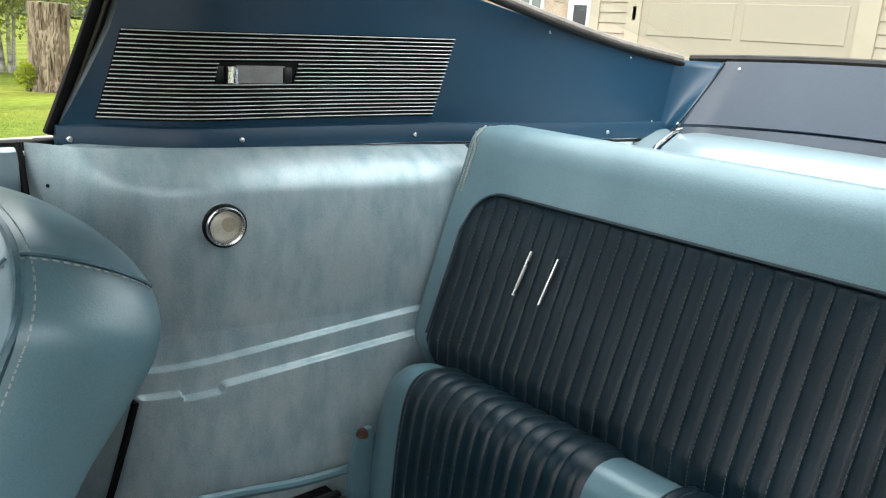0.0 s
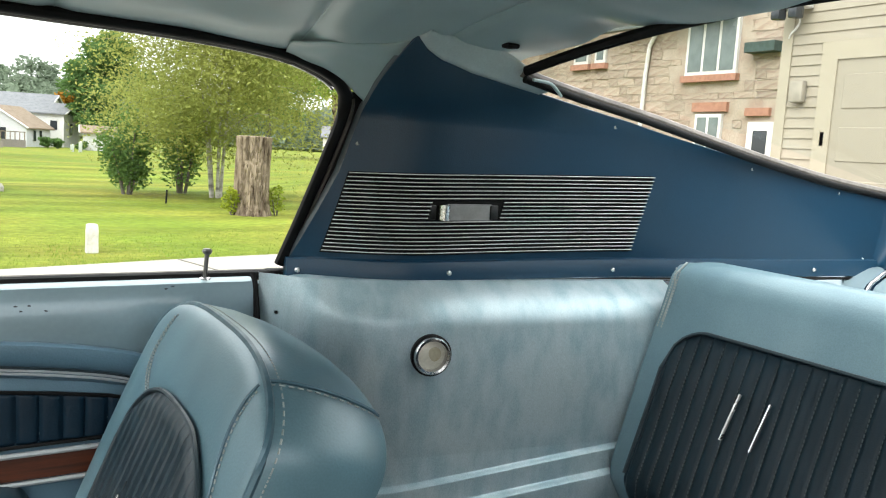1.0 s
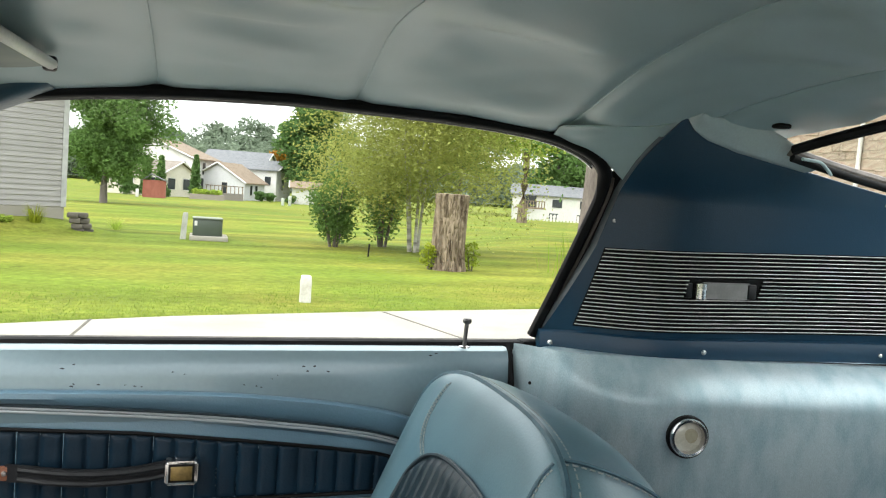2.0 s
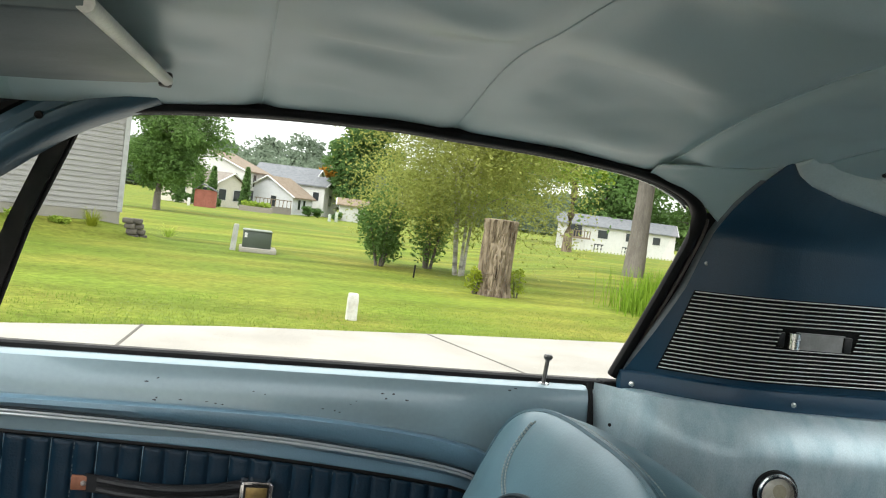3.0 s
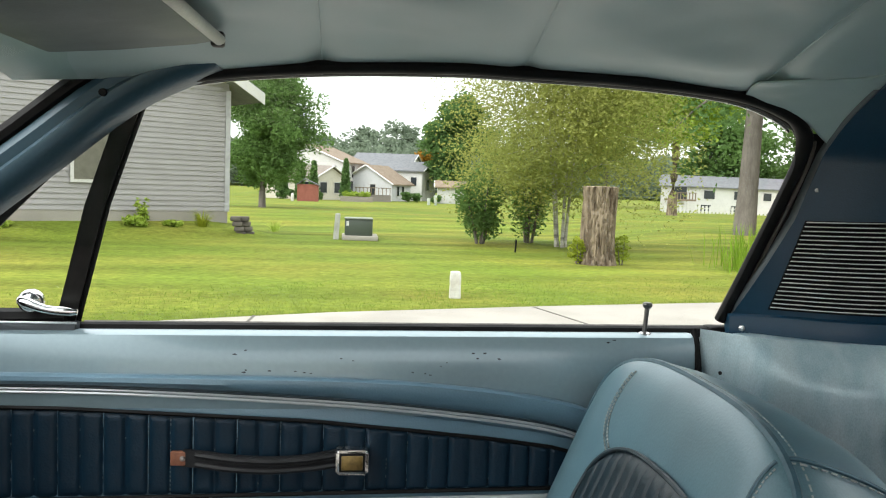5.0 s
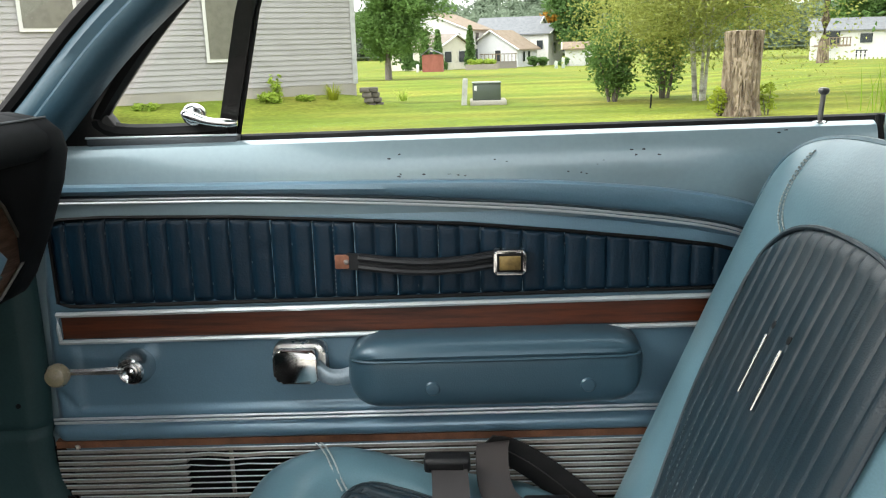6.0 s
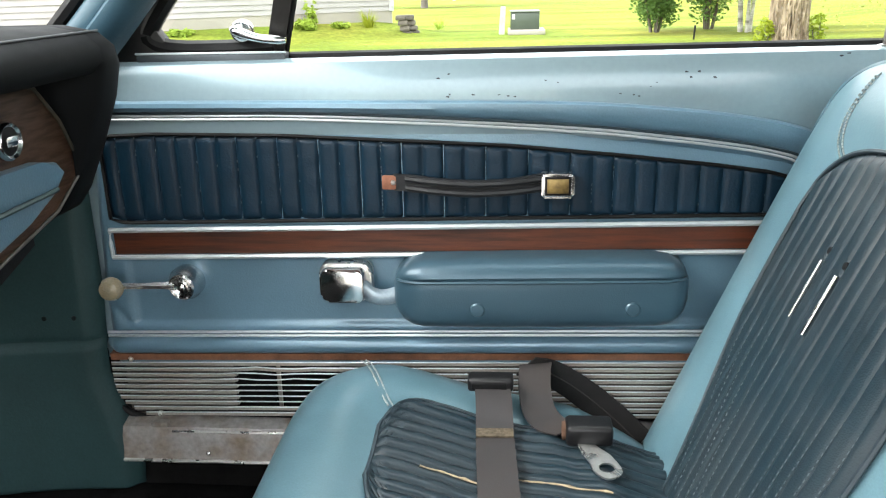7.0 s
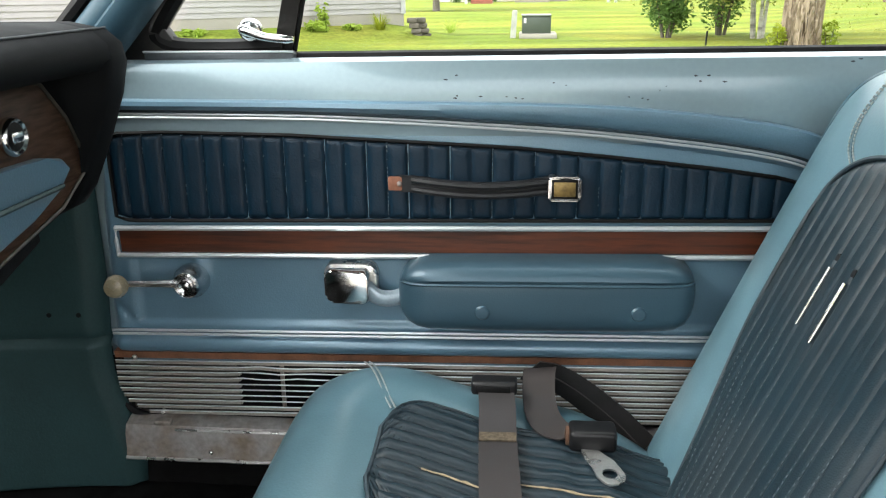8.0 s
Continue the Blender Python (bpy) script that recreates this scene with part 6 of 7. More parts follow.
def leaves(name, spots, size, material, parent=None, seed=1, flat=0.0, kind=""):
    """Small folded leaf blades at spots (centre, radius, count)."""
    r = np.random.default_rng(seed)
    cs, n = [], 0
    for c, rad, k in spots:
        d = r.normal(size=(k, 3))
        d /= np.linalg.norm(d, axis=1)[:, None] + 1e-9
        d *= (r.random(k) ** 0.45)[:, None]
        cs.append(np.array(c) + d * np.array(rad))
    c = np.concatenate(cs)
    n = len(c)
    a = r.normal(size=(n, 3))
    a[:, 2] *= 0.6
    a /= np.linalg.norm(a, axis=1)[:, None]
    b = np.cross(a, r.normal(size=(n, 3)))
    b /= np.linalg.norm(b, axis=1)[:, None] + 1e-9
    s = size * (0.6 + 0.8 * r.random(n))[:, None]
    nrm = np.cross(a, b)
    v = np.empty((n, 4, 3))
    v[:, 0], v[:, 1], v[:, 2], v[:, 3] = c - a * s, c + b * s * 0.5 + nrm * s * 0.2, c + a * s, c - b * s * 0.5 + nrm * s * 0.2
    me = bpy.data.meshes.new(name)
    idx = np.arange(n * 4).reshape(n, 4)
    me.from_pydata(v.reshape(-1, 3).tolist(), [], idx.tolist())
    me.materials.append(material)
    ob = new(name, me)
    if parent:
        ob.parent = parent
    if kind:
        ob["kind"] = kind
    return ob


def tree(name, label, x, y, base, height, crown, trunk_r, leaf, bark, count, size, seed, stems=1, lift=0.35, droop=0.0, limbs=9, lean=0.0, spread=0.4):
    """A tapered trunk with limbs; leaves hang in clumps round the limb ends. crown: (radius x, radius z, centre height)."""
    t = tagged(base_empty(name), label, name.replace("_", " "))
    r = random.Random(seed)
    spots = []
    for s in range(stems):
        ox, oy = (0, 0) if stems == 1 else (spread * math.cos(s * 2.4 + seed), spread * math.sin(s * 2.4 + seed))
        top = Vector((x + lean + ox * 2.2, y + oy * 2.2, base + height * 0.88))
        foot = Vector((x + ox * 0.4, y + oy * 0.4, base - 0.03))
        tp = [foot.lerp(top, k / 8) + Vector((0.05 * height * 0.3 * noise.noise((k * 0.5, s, seed)), 0.05 * height * 0.3 * noise.noise((k * 0.5, s + 5, seed)), 0)) * (k / 8) for k in range(9)]
        part("trunk", tube(tp, trunk_r, 10, taper=[1.25, 1.0, 0.92, 0.82, 0.7, 0.55, 0.4, 0.25, 0.1]), bark, t)
        for k in range(limbs):
            f = lift + (0.95 - lift) * (k + r.random()) / limbs
            p = foot.lerp(top, f)
            a = r.random() * 6.283
            hgt = crown[2] + base
            reach = crown[0] * math.sqrt(max(0.08, 1 - ((p.z + 0.12 * height - hgt) / crown[1]) ** 2)) if abs(p.z + 0.12 * height - hgt) < crown[1] else crown[0] * 0.35
            reach *= 0.62 + 0.4 * r.random()
            end = p + Vector((math.cos(a) * reach, math.sin(a) * reach, 0.10 * height * (1 - 1.6 * droop) - 0.12 * height * droop * r.random()))
            mid = p.lerp(end, 0.5) + Vector((0, 0, 0.05 * height))
            lp = crom([p, mid, end], 8)
            part("limb", tube(lp, trunk_r * 0.32 * (1.15 - f), 5, taper=[1, 0.9, 0.8, 0.7, 0.55, 0.42, 0.3, 0.15]), bark, t)
            for q in (0.35, 0.6, 0.82, 1.0):
                c = lp[int(q * 7)]
                rad = crown[0] * (0.26 + 0.16 * r.random())
                spots.append((c + Vector((r.uniform(-1, 1), r.uniform(-1, 1), r.uniform(-0.6, 0.6) - 1.2 * droop)) * rad * 0.7, (rad, rad, rad * (0.75 + droop)), 1))
        spots.append((top, (crown[0] * 0.3, crown[0] * 0.3, crown[1] * 0.25), 1))
    per = max(8, count // len(spots))
    spots = [(c, rad, int(per * r.uniform(0.5, 1.5))) for c, rad, _ in spots]
    leaves("crown", spots, size, leaf, t, seed)
    t.location.z = far_drop(y)
    return t


def shrub(name, label, x, y, base, rx, rz, leaf, count, size, seed, stems=5, category="shrub"):
    t = tagged(base_empty(name), label, category)
    r = random.Random(seed)
    spots = []
    for k in range(stems):
        a = k * 6.283 / stems + r.random()
        end = Vector((x + math.cos(a) * rx * 0.55, y + math.sin(a) * rx * 0.55, base + rz * r.uniform(0.9, 1.5)))
        foot = Vector((x + math.cos(a) * rx * 0.12, y + math.sin(a) * rx * 0.12, base - 0.02))
        part("stem", tube(crom([foot, foot.lerp(end, 0.5) + Vector((0, 0, 0.1 * rz)), end], 7), 0.028 * max(0.3, rz), 6, taper=[1, 0.9, 0.8, 0.7, 0.5, 0.4, 0.2]), GREYBARK, t)
        for q in (0.4, 0.7, 1.0):
            c = foot.lerp(end, q)
            spots.append((c + Vector((r.uniform(-1, 1), r.uniform(-1, 1), 0.35)) * rx * 0.3, (rx * 0.45, rx * 0.45, rz * 0.36), count // (stems * 3)))
    leaves("crown", spots, size, leaf, t, seed)
    t.location.z = far_drop(y)
    return t


def strappy(name, label, x, y, base, reach, height, leaf, count, width, seed):
    """A clump of arching strap leaves from one crown."""
    t = tagged(base_empty(name), label, "plant")
    r = random.Random(seed)
    fans = [bmesh.new() for _ in range(3)]
    for i in range(count):
        a, lean, h = r.uniform(0, 6.283), r.uniform(0.25, 1.0), height * r.uniform(0.6, 1.05)
        d, w = Vector((math.cos(a), math.sin(a), 0)), Vector((-math.sin(a), math.cos(a), 0)) * width
        foot = Vector((x, y, base)) + d * (0.25 * reach * r.random())
        rows = []
        for f in (0, 0.3, 0.55, 0.8, 1.0):
            c = foot + d * (reach * lean * f ** 1.6) + Vector((0, 0, h * (f - 0.42 * lean * f ** 3)))
            rows.append((c - w * (1 - f * 0.85), c + w * (1 - f * 0.85)))
        b = fans[i % 3]
        vs = [(b.verts.new(p), b.verts.new(q)) for p, q in rows]
        for (p0, q0), (p1, q1) in zip(vs, vs[1:]):
            b.faces.new((p0, q0, q1, p1))
    for b in fans:
        part("leaf_fan", b, leaf, t)
    return t


# ---- near lawn ----
stump = base_empty("tree_stump")
tagged(stump, "tall cut tree stump with furrowed brown bark", "tree stump")


def furrow(a, z):
    """Narrow grooves that wander up the bark."""
    n = noise.noise((math.cos(a) * 11, math.sin(a) * 11, z * 3.2)) + 0.6 * noise.noise((math.cos(a) * 20, math.sin(a) * 20, z * 6.5 + 9))
    return 1.03 - 0.13 * max(0.0, 1 - abs(n) * 4.0)


def stump_ring(z, k0):
    return [(3.90 + 0.255 * (k := k0 * furrow(a, z)) * (1 + 0.05 * math.sin(5 * a) + 0.035 * noise.noise((math.cos(a) * 3, math.sin(a) * 3, z * 1.2)) + 0.10 * noise.noise((math.cos(a) * 12, math.sin(a) * 12, z * 0.6))) * math.cos(a) + 0.02 * (z - 0.6),
             12.2 + 0.255 * k * (1 + 0.05 * noise.noise((math.cos(a) * 9, math.sin(a) * 9, z * 0.6))) * math.sin(a), z + (0.012 * noise.noise((a, 2, 2)) if z > 1.15 else 0)) for a in [2 * math.pi * i / 150 for i in range(150)]]


STUMP = ((-0.03, 1.22), (0.05, 1.12), (0.15, 1.05), (0.4, 1.0), (0.8, 0.98), (1.1, 1.0), (1.17, 1.02))
part("bark_column", loft([stump_ring(z, lerp_table(STUMP, z)) for z in [-0.03 + 1.2 * i / 90 for i in range(91)]] + [stump_ring(1.175, 0.9)]), BARK, stump)
part("cut_top", disc((3.915, 12.2, 1.168), (0, 0, 1), [(0, 0.235), (0.012, 0.23), (0.014, 0.05)], 40), mat("weathered_cut_wood", (0.3, 0.24, 0.17), 0.9, var=0.3, scale=8), stump)
for sx, rz, s in ((-0.33, 0.30, 11), (0.36, 0.34, 12)):
    shrub("stump_shoots", "yellow-green leafy shoots at the foot of the stump", 3.9 + sx, 12.12, -0.03, 0.17, rz * 0.8, L_YELLOW, 260, 0.035, s, 4)
post = base_empty("marker_post")
tagged(post, "short weathered white painted marker post in the lawn", "post")
part("post", loft([[(1.10 + dx * k, 8.1 + dy * k, z) for dx, dy in ((-0.055, -0.05), (0.055, -0.05), (0.055, 0.05), (-0.055, 0.05))] for z, k in ((-0.05, 1.0), (0.1, 0.93), (0.17, 0.96), (0.21, 0.9), (0.238, 0.84), (0.244, 0.5))]), mat("flaking_white_paint", (0.55, 0.545, 0.52), 0.8, var=0.35, scale=14, tint=(0.4, 0.36, 0.3), bump=0.5, bump_scale=60), post, smooth=False)
tagged(part("stake", tube([(2.98, 14.0, -0.03), (2.99, 14.0, 0.2)], 0.016, 6), BLACK), "thin black garden stake in the lawn", "stake")
cab = base_empty("utility_box")
tagged(cab, "dark green utility box on a concrete pad", "utility box")
CABM = mat("dark_green_enamel", (0.05, 0.065, 0.05), 0.5, var=0.15, scale=4)
part("pad", box(-0.06, 0.64, 15.75, 16.6, -0.03, 0.06, 0.012), CONCRETE, cab)
part("cabinet", box(-0.01, 0.53, 15.85, 16.4, 0.06, 0.375, 0.015), CABM, cab)
part("lid", box(-0.02, 0.54, 15.83, 16.42, 0.375, 0.40, 0.012), mat("grey_green_lid", (0.13, 0.15, 0.12), 0.5), cab, "grey-green lid")
part("warning_label", box(0.02, 0.07, 15.844, 15.85, 0.25, 0.34), WHITE, cab, "small pale label")
up = tagged(part("utility_post", loft([[(-0.16 + dx * k + sx, 16.0 + dy * k, z) for dx, dy in ((-0.055, -0.05), (0.055, -0.05), (0.055, 0.05), (-0.055, 0.05))] for z, k, sx in ((-0.05, 1.0, -0.02), (0.45, 0.9, 0.01), (0.48, 0.7, 0.012))]), mat("weathered_grey_post", (0.36, 0.36, 0.33), 0.85, var=0.3, scale=6), smooth=False), "weathered pale grey post beside the utility box", "post")
tree("birch_tree", "airy yellow-green birch with several pale trunks", 4.25, 15.6, -0.03, 5.6, (2.3, 2.5, 2.9), 0.030, L_BIRCH, BIRCH, 95000, 0.031, 21, stems=4, lift=0.2, droop=0.22, limbs=15, spread=0.26)
shrub("lilac_shrub", "rounded green shrub on several thin stems", 2.66, 15.9, -0.03, 0.56, 0.88, L_MAPLE, 4200, 0.04, 31, 6)
shrub("lilac_shrub", "rounded green shrub beside the birch", 3.80, 16.6, -0.03, 0.62, 1.25, L_MAPLE, 4200, 0.04, 32, 6)
tree("maple_tree", "dense round green maple beside the grey house", -4.4, 45.0, -0.5, 8.2, (2.75, 3.9, 4.5), 0.17, L_MAPLE, GREYBARK, 60000, 0.095, 41, lift=0.14, limbs=44)
tree("broadleaf_tree", "dense dark green broadleaf tree", 16.6, 120.0, -0.6, 15.8, (5.0, 7.4, 8.2), 0.4, L_DARK, GREYBARK, 24000, 0.34, 42, lift=0.05, limbs=26)
tree("spreading_tree", "light green tree with forked spreading trunk", 25.0, 60.0, -0.5, 13.4, (5.4, 4.1, 9.9), 0.34, L_LIGHT, BARK, 30000, 0.19, 43, lift=0.5, limbs=22)
tree("broadleaf_tree", "tall dark broadleaf tree behind the ranch house", 41.0, 125.0, -0.5, 17.0, (7.5, 5.0, 11.5), 0.35, L_MAPLE, GREYBARK, 12000, 0.36, 44, lift=0.35, limbs=14)
tree("broadleaf_tree", "tall green broadleaf tree behind the ranch house", 58.0, 125.0, -0.5, 18.0, (9.5, 7, 10.5), 0.4, L_MAPLE, GREYBARK, 12000, 0.42, 45, lift=0.15, limbs=14)
tree("broadleaf_tree", "tall green broadleaf tree behind the ranch house", 74.0, 118.0, -0.5, 17.0, (9.5, 7, 10.0), 0.4, L_MAPLE, GREYBARK, 12000, 0.42, 49, lift=0.15, limbs=14)
tree("tall_pine", "tall straight grey trunk with a few drooping boughs", 11.65, 22.6, -0.06, 13.0, (3.0, 3.0, 6.2), 0.28, L_DARK, GREYBARK, 3600, 0.10, 46, lift=0.28, droop=0.6, limbs=12, lean=0.3)
for x, y, h, s in ((-7.3, 100, 4.6, 51), (-5.2, 100, 4.2, 52), (-3.6, 99, 4.4, 53), (0.2, 102, 4.9, 54)):
    t = tagged(base_empty("arborvitae"), "narrow upright dark green arborvitae", "conifer", group="arborvitae row")
    part("trunk", tube([(x, y, -0.5), (x, y, 0.4)], 0.12, 6), GREYBARK, t)
    leaves("crown", [((x, y, -0.3 + h * f), (0.75 * (1 - f) ** 0.6 + 0.08, 0.75 * (1 - f) ** 0.6 + 0.08, h * 0.13), 260) for f in (0.08, 0.22, 0.36, 0.5, 0.64, 0.78, 0.92)], 0.2, L_DARK, t, s)
    t.location.z = far_drop(y)

# grass blades on the lawn nearest the drive, and longer ones along its edge
def edge_y(x):
    return lerp_table(EDGE[::-1], x)


gr = np.random.default_rng(17)
n = 34000
gx = gr.uniform(-5.5, 8.5, n)
away = 2.4 * gr.random(n) ** 1.7
gy = np.array([edge_y(x) for x in gx]) + away - 0.03 * (gr.random(n) < 0.1)
tuft = np.array([0.5 + 0.9 * abs(noise.noise((x * 1.7, y * 1.7, 4.0))) for x, y in zip(gx, gy)])
gh = (0.014 + 0.022 * gr.random(n)) * tuft * np.where(away < 0.12, 1.7, 1.0)
ga = gr.uniform(0, 6.283, n)
gd, gw = np.stack([np.cos(ga), np.sin(ga), 0 * ga], 1), np.stack([-np.sin(ga), np.cos(ga), 0 * ga], 1) * 0.0035
g0 = np.stack([gx, gy, -0.032 + 0 * gx], 1)
g1 = g0 + gd * (gh * gr.uniform(0.2, 0.9, n))[:, None] + np.stack([0 * gh, 0 * gh, gh], 1)
gv = np.stack([g0 - gw, g0 + gw, g1], 1).reshape(-1, 3)
gm = bpy.data.meshes.new("grass_blades")
gm.from_pydata(gv.tolist(), [], np.arange(n * 3).reshape(n, 3).tolist())
gm.materials.append(leafmat("grass_blades", (0.16, 0.25, 0.035), (0.24, 0.26, 0.06)))
tagged(new("grass_blades", gm), "short green grass blades on the mown lawn", "grass", kind="stuff")

# plants and stones by the grey house
GC, GD = Vector((-2.4, 17.0, 0)), Vector((-0.839, -0.544, 0))
GN = Vector((0.544, -0.839, 0))
for s, off, rx, rz, leaf, k, nm, lb in ((0.75, 0.5, 0.22, 0.26, L_YELLOW, 61, "daylily_clump", "yellow-green strappy daylily clump by the wall"), (2.0, 0.4, 0.25, 0.16, L_LIGHT, 62, "hosta_clump", "low green leafy clump by the wall"),
                                        (1.85, 0.3, 0.15, 0.36, L_LIGHT, 63, "small_shrub", "thin green shrub by the house wall"), (4.3, 0.4, 0.22, 0.1, L_LIGHT, 64, "hosta_clump", "low green leafy clump by the wall"),
                                        (-0.5, 1.1, 0.28, 0.16, L_LIGHT, 65, "weed_clump", "thin ragged green weeds at the house corner"), (1.3, 0.45, 0.18, 0.1, L_LIGHT, 66, "hosta_clump", "low green leafy clump by the wall")):
    p = GC + GD * s + GN * off
    if nm in ("daylily_clump", "weed_clump"):
        strappy(nm, lb, p.x, p.y, 0.06, rx * 1.5, rz * 2.0, leaf, 90 if nm == "daylily_clump" else 60, 0.011 if nm == "daylily_clump" else 0.006, k)
        continue
    shrub(nm, lb, p.x, p.y, 0.06, rx, rz, leaf, 180 if nm in ("weed_clump", "small_shrub") else 420, 0.05, k, 6, "plant")
pile = base_empty("stone_stack")
tagged(pile, "low stack of grey edging stones at the house corner", "stones")
STONE = mat("grey_edging_stone", (0.12, 0.105, 0.09), 0.9, var=0.4, scale=6, bump=0.6, bump_scale=30, per_piece=0.25)
rs = random.Random(9)
for j in range(4):
    for i in range(2):
        p = GC + GD * (-0.02 + 0.17 * i + 0.04 * j) + GN * (0.95 + 0.02 * rs.random())
        part("stone", box(p.x - 0.095, p.x + 0.095, p.y - 0.09, p.y + 0.09, -0.04 + 0.1 * j, 0.055 + 0.1 * j, 0.02), STONE, pile)
tagged(part("grass_bank", sheet(lambda u, v: tuple(GC + GD * (-1.2 + 13 * u) + GN * (2.6 * v - 0.6) + Vector((0, 0, 0.29 * (1 - step(0.1, 0.95, v)) * step(0, 0.12, u) - 0.06))), 24, 10), GRASS), "gently raised grass bank along the grey house", "lawn", kind="structure")
blade = bmesh.new()
rb = random.Random(3)
for k in range(1800):
    x, y = rb.gauss(6.6, 0.35), rb.gauss(11.3, 0.5)
    h, a = rb.uniform(0.25, 0.75), rb.uniform(0, 6.28)
    d = Vector((math.cos(a), math.sin(a), 0)) * rb.uniform(0.05, 0.25)
    w = Vector((-math.sin(a), math.cos(a), 0)) * 0.008
    p0, p1, p2 = Vector((x, y, -0.03)), Vector((x, y, h * 0.6)) + d * 0.4, Vector((x, y, h)) + d
    vs = [blade.verts.new(q) for q in (p0 - w, p0 + w, p1 + w * 0.8, p1 - w * 0.8, p2)]
    blade.faces.new(vs[:4])
    blade.faces.new((vs[3], vs[2], vs[4]))
tagged(part("tall_grass", blade, leafmat("lush_grass", (0.20, 0.32, 0.03), (0.14, 0.24, 0.02))), "clump of tall fresh green grass", "tall grass", kind="stuff")
# ---- houses ----
def flat_board(a, b, z0, z1, nrm, t0, t1):
    """A plank between plan points a and b; it stands t0 off the wall at its top and t1 at its foot."""
    bm = bmesh.new()
    v = [bm.verts.new(p) for p in (a + nrm * t1 + Vector((0, 0, z0)), b + nrm * t1 + Vector((0, 0, z0)), b + nrm * t0 + Vector((0, 0, z1)), a + nrm * t0 + Vector((0, 0, z1)),
                                   a + Vector((0, 0, z0)), b + Vector((0, 0, z0)))]
    bm.faces.new(v[:4])
    bm.faces.new((v[0], v[1], v[5], v[4]))
    return bm


def gable_house(name, label, corner, g, W, r, L, base, eave, rise, wall, roofm, wins_g=(), wins_r=(), over=0.4):
    """A house with its nearest corner at corner: gable end of width W along g, long side L along r."""
    t = tagged(base_empty(name), label, "house")
    g, r = Vector((*g, 0)).normalized(), Vector((*r, 0)).normalized()
    c = Vector((*corner, 0))
    pts = [c, c + g * W, c + g * W + r * L, c + r * L]
    bm = bmesh.new()
    lo = [bm.verts.new(p + Vector((0, 0, base))) for p in pts]
    hi = [bm.verts.new(p + Vector((0, 0, eave))) for p in pts]
    m0, m1 = c + g * (W / 2), c + g * (W / 2) + r * L
    k0, k1 = bm.verts.new(m0 + Vector((0, 0, eave + rise))), bm.verts.new(m1 + Vector((0, 0, eave + rise)))
    bm.faces.new((lo[0], lo[1], hi[1], k0, hi[0]))
    bm.faces.new((lo[2], lo[3], hi[3], k1, hi[2]))
    bm.faces.new((lo[0], lo[3], hi[3], hi[0]))
    bm.faces.new((lo[1], lo[2], hi[2], hi[1]))
    part("wall", bm, wall, t, smooth=False)
    for sgn in (0, 1):
        e = c if sgn == 0 else c + g * W
        out = -g if sgn == 0 else g
        drop = Vector((0, 0, -rise / (W / 2) * over))
        a0, a1 = e - r * over + out * over + Vector((0, 0, eave)) + drop, e + r * (L + over) + out * over + Vector((0, 0, eave)) + drop
        b0, b1 = m0 - r * over + Vector((0, 0, eave + rise)), m1 + r * over + Vector((0, 0, eave + rise))
        bm = bmesh.new()
        up = Vector((0, 0, 0.16))
        v = [bm.verts.new(p) for p in (a0, a1, b1, b0, a0 + up, a1 + up, b1 + up, b0 + up)]
        for f in ((0, 1, 2, 3), (4, 5, 6, 7), (0, 1, 5, 4), (1, 2, 6, 5), (2, 3, 7, 6), (3, 0, 4, 7)):
            bm.faces.new([v[i] for i in f])
        part("roof", bm, roofm, t, smooth=False)
        part("fascia", tube([a0 + up * 0.4, b0 + up * 0.4], 0.11, 4), WHITE, t, smooth=False)
    for wins, d, n in ((wins_g, g, -r), (wins_r, r, -g)):
        for s, z, w, h in wins:
            q = c + d * s
            win = part("window", flat_board(q - d * 0.09, q + d * (w + 0.09), base + z - 0.09, base + z + h + 0.09, n, 0.05, 0.05), WHITE, t, smooth=False)
            part("pane", flat_board(q, q + d * w, base + z, base + z + h, n, 0.075, 0.075), DARKPANE, win, smooth=False)
    t.location.z = far_drop(corner[1])
    return t


gable_house("white_house", "two-storey white house with tan shingle roof", (-0.15, 110), (-0.9, 0.43), 11.5, (0.43, 0.9), 7.5, -0.5, 4.5, 2.2, WHITE, TANROOF, ((1.0, 3.3, 1.0, 1.2),), ((0.9, 3.0, 0.9, 1.6), (2.6, 3.0, 0.9, 1.6), (5.2, 3.0, 1.6, 1.4), (2.3, 0.4, 1.0, 2.1)))
gable_house("house_wing", "low cream house wing with brown-grey roof", (-3.5, 103), (0.62, 0.78), 5.8, (-0.96, 0.28), 7.0, -0.5, 2.4, 1.3, mat("pale_cream_siding", (0.56, 0.52, 0.44), 0.6, var=0.08, scale=2), mat("brown_grey_shingles", (0.2, 0.17, 0.145), 0.9, var=0.2, scale=2), ((0.8, 0.9, 1.3, 1.3), (3.6, 0.9, 1.4, 1.3)), ((0.5, 1.0, 1.8, 1.2), (3.5, 1.0, 1.8, 1.2)))
gable_house("low_house", "low pale grey house with tan roof and side door", (6.4, 110), (-0.88, 0.47), 7.6, (0.5, 0.87), 6.0, -0.5, 1.9, 2.3, mat("pale_grey_siding", (0.5, 0.5, 0.52), 0.6, var=0.08, scale=2), TANROOF, ((2.4, 0.2, 0.8, 2.0),), ((1.5, 0.7, 0.7, 1.3), (3.0, 0.7, 0.7, 1.3)))
gable_house("grey_roof_house", "white house with long grey shingle roof", (9.6, 124), (0.35, 0.94), 8.5, (-0.97, 0.22), 9.0, -0.5, 4.3, 2.1, WHITE, GREYROOF, ((2.0, 2.6, 0.8, 1.4),), ((0.8, 2.4, 1.0, 1.2),))
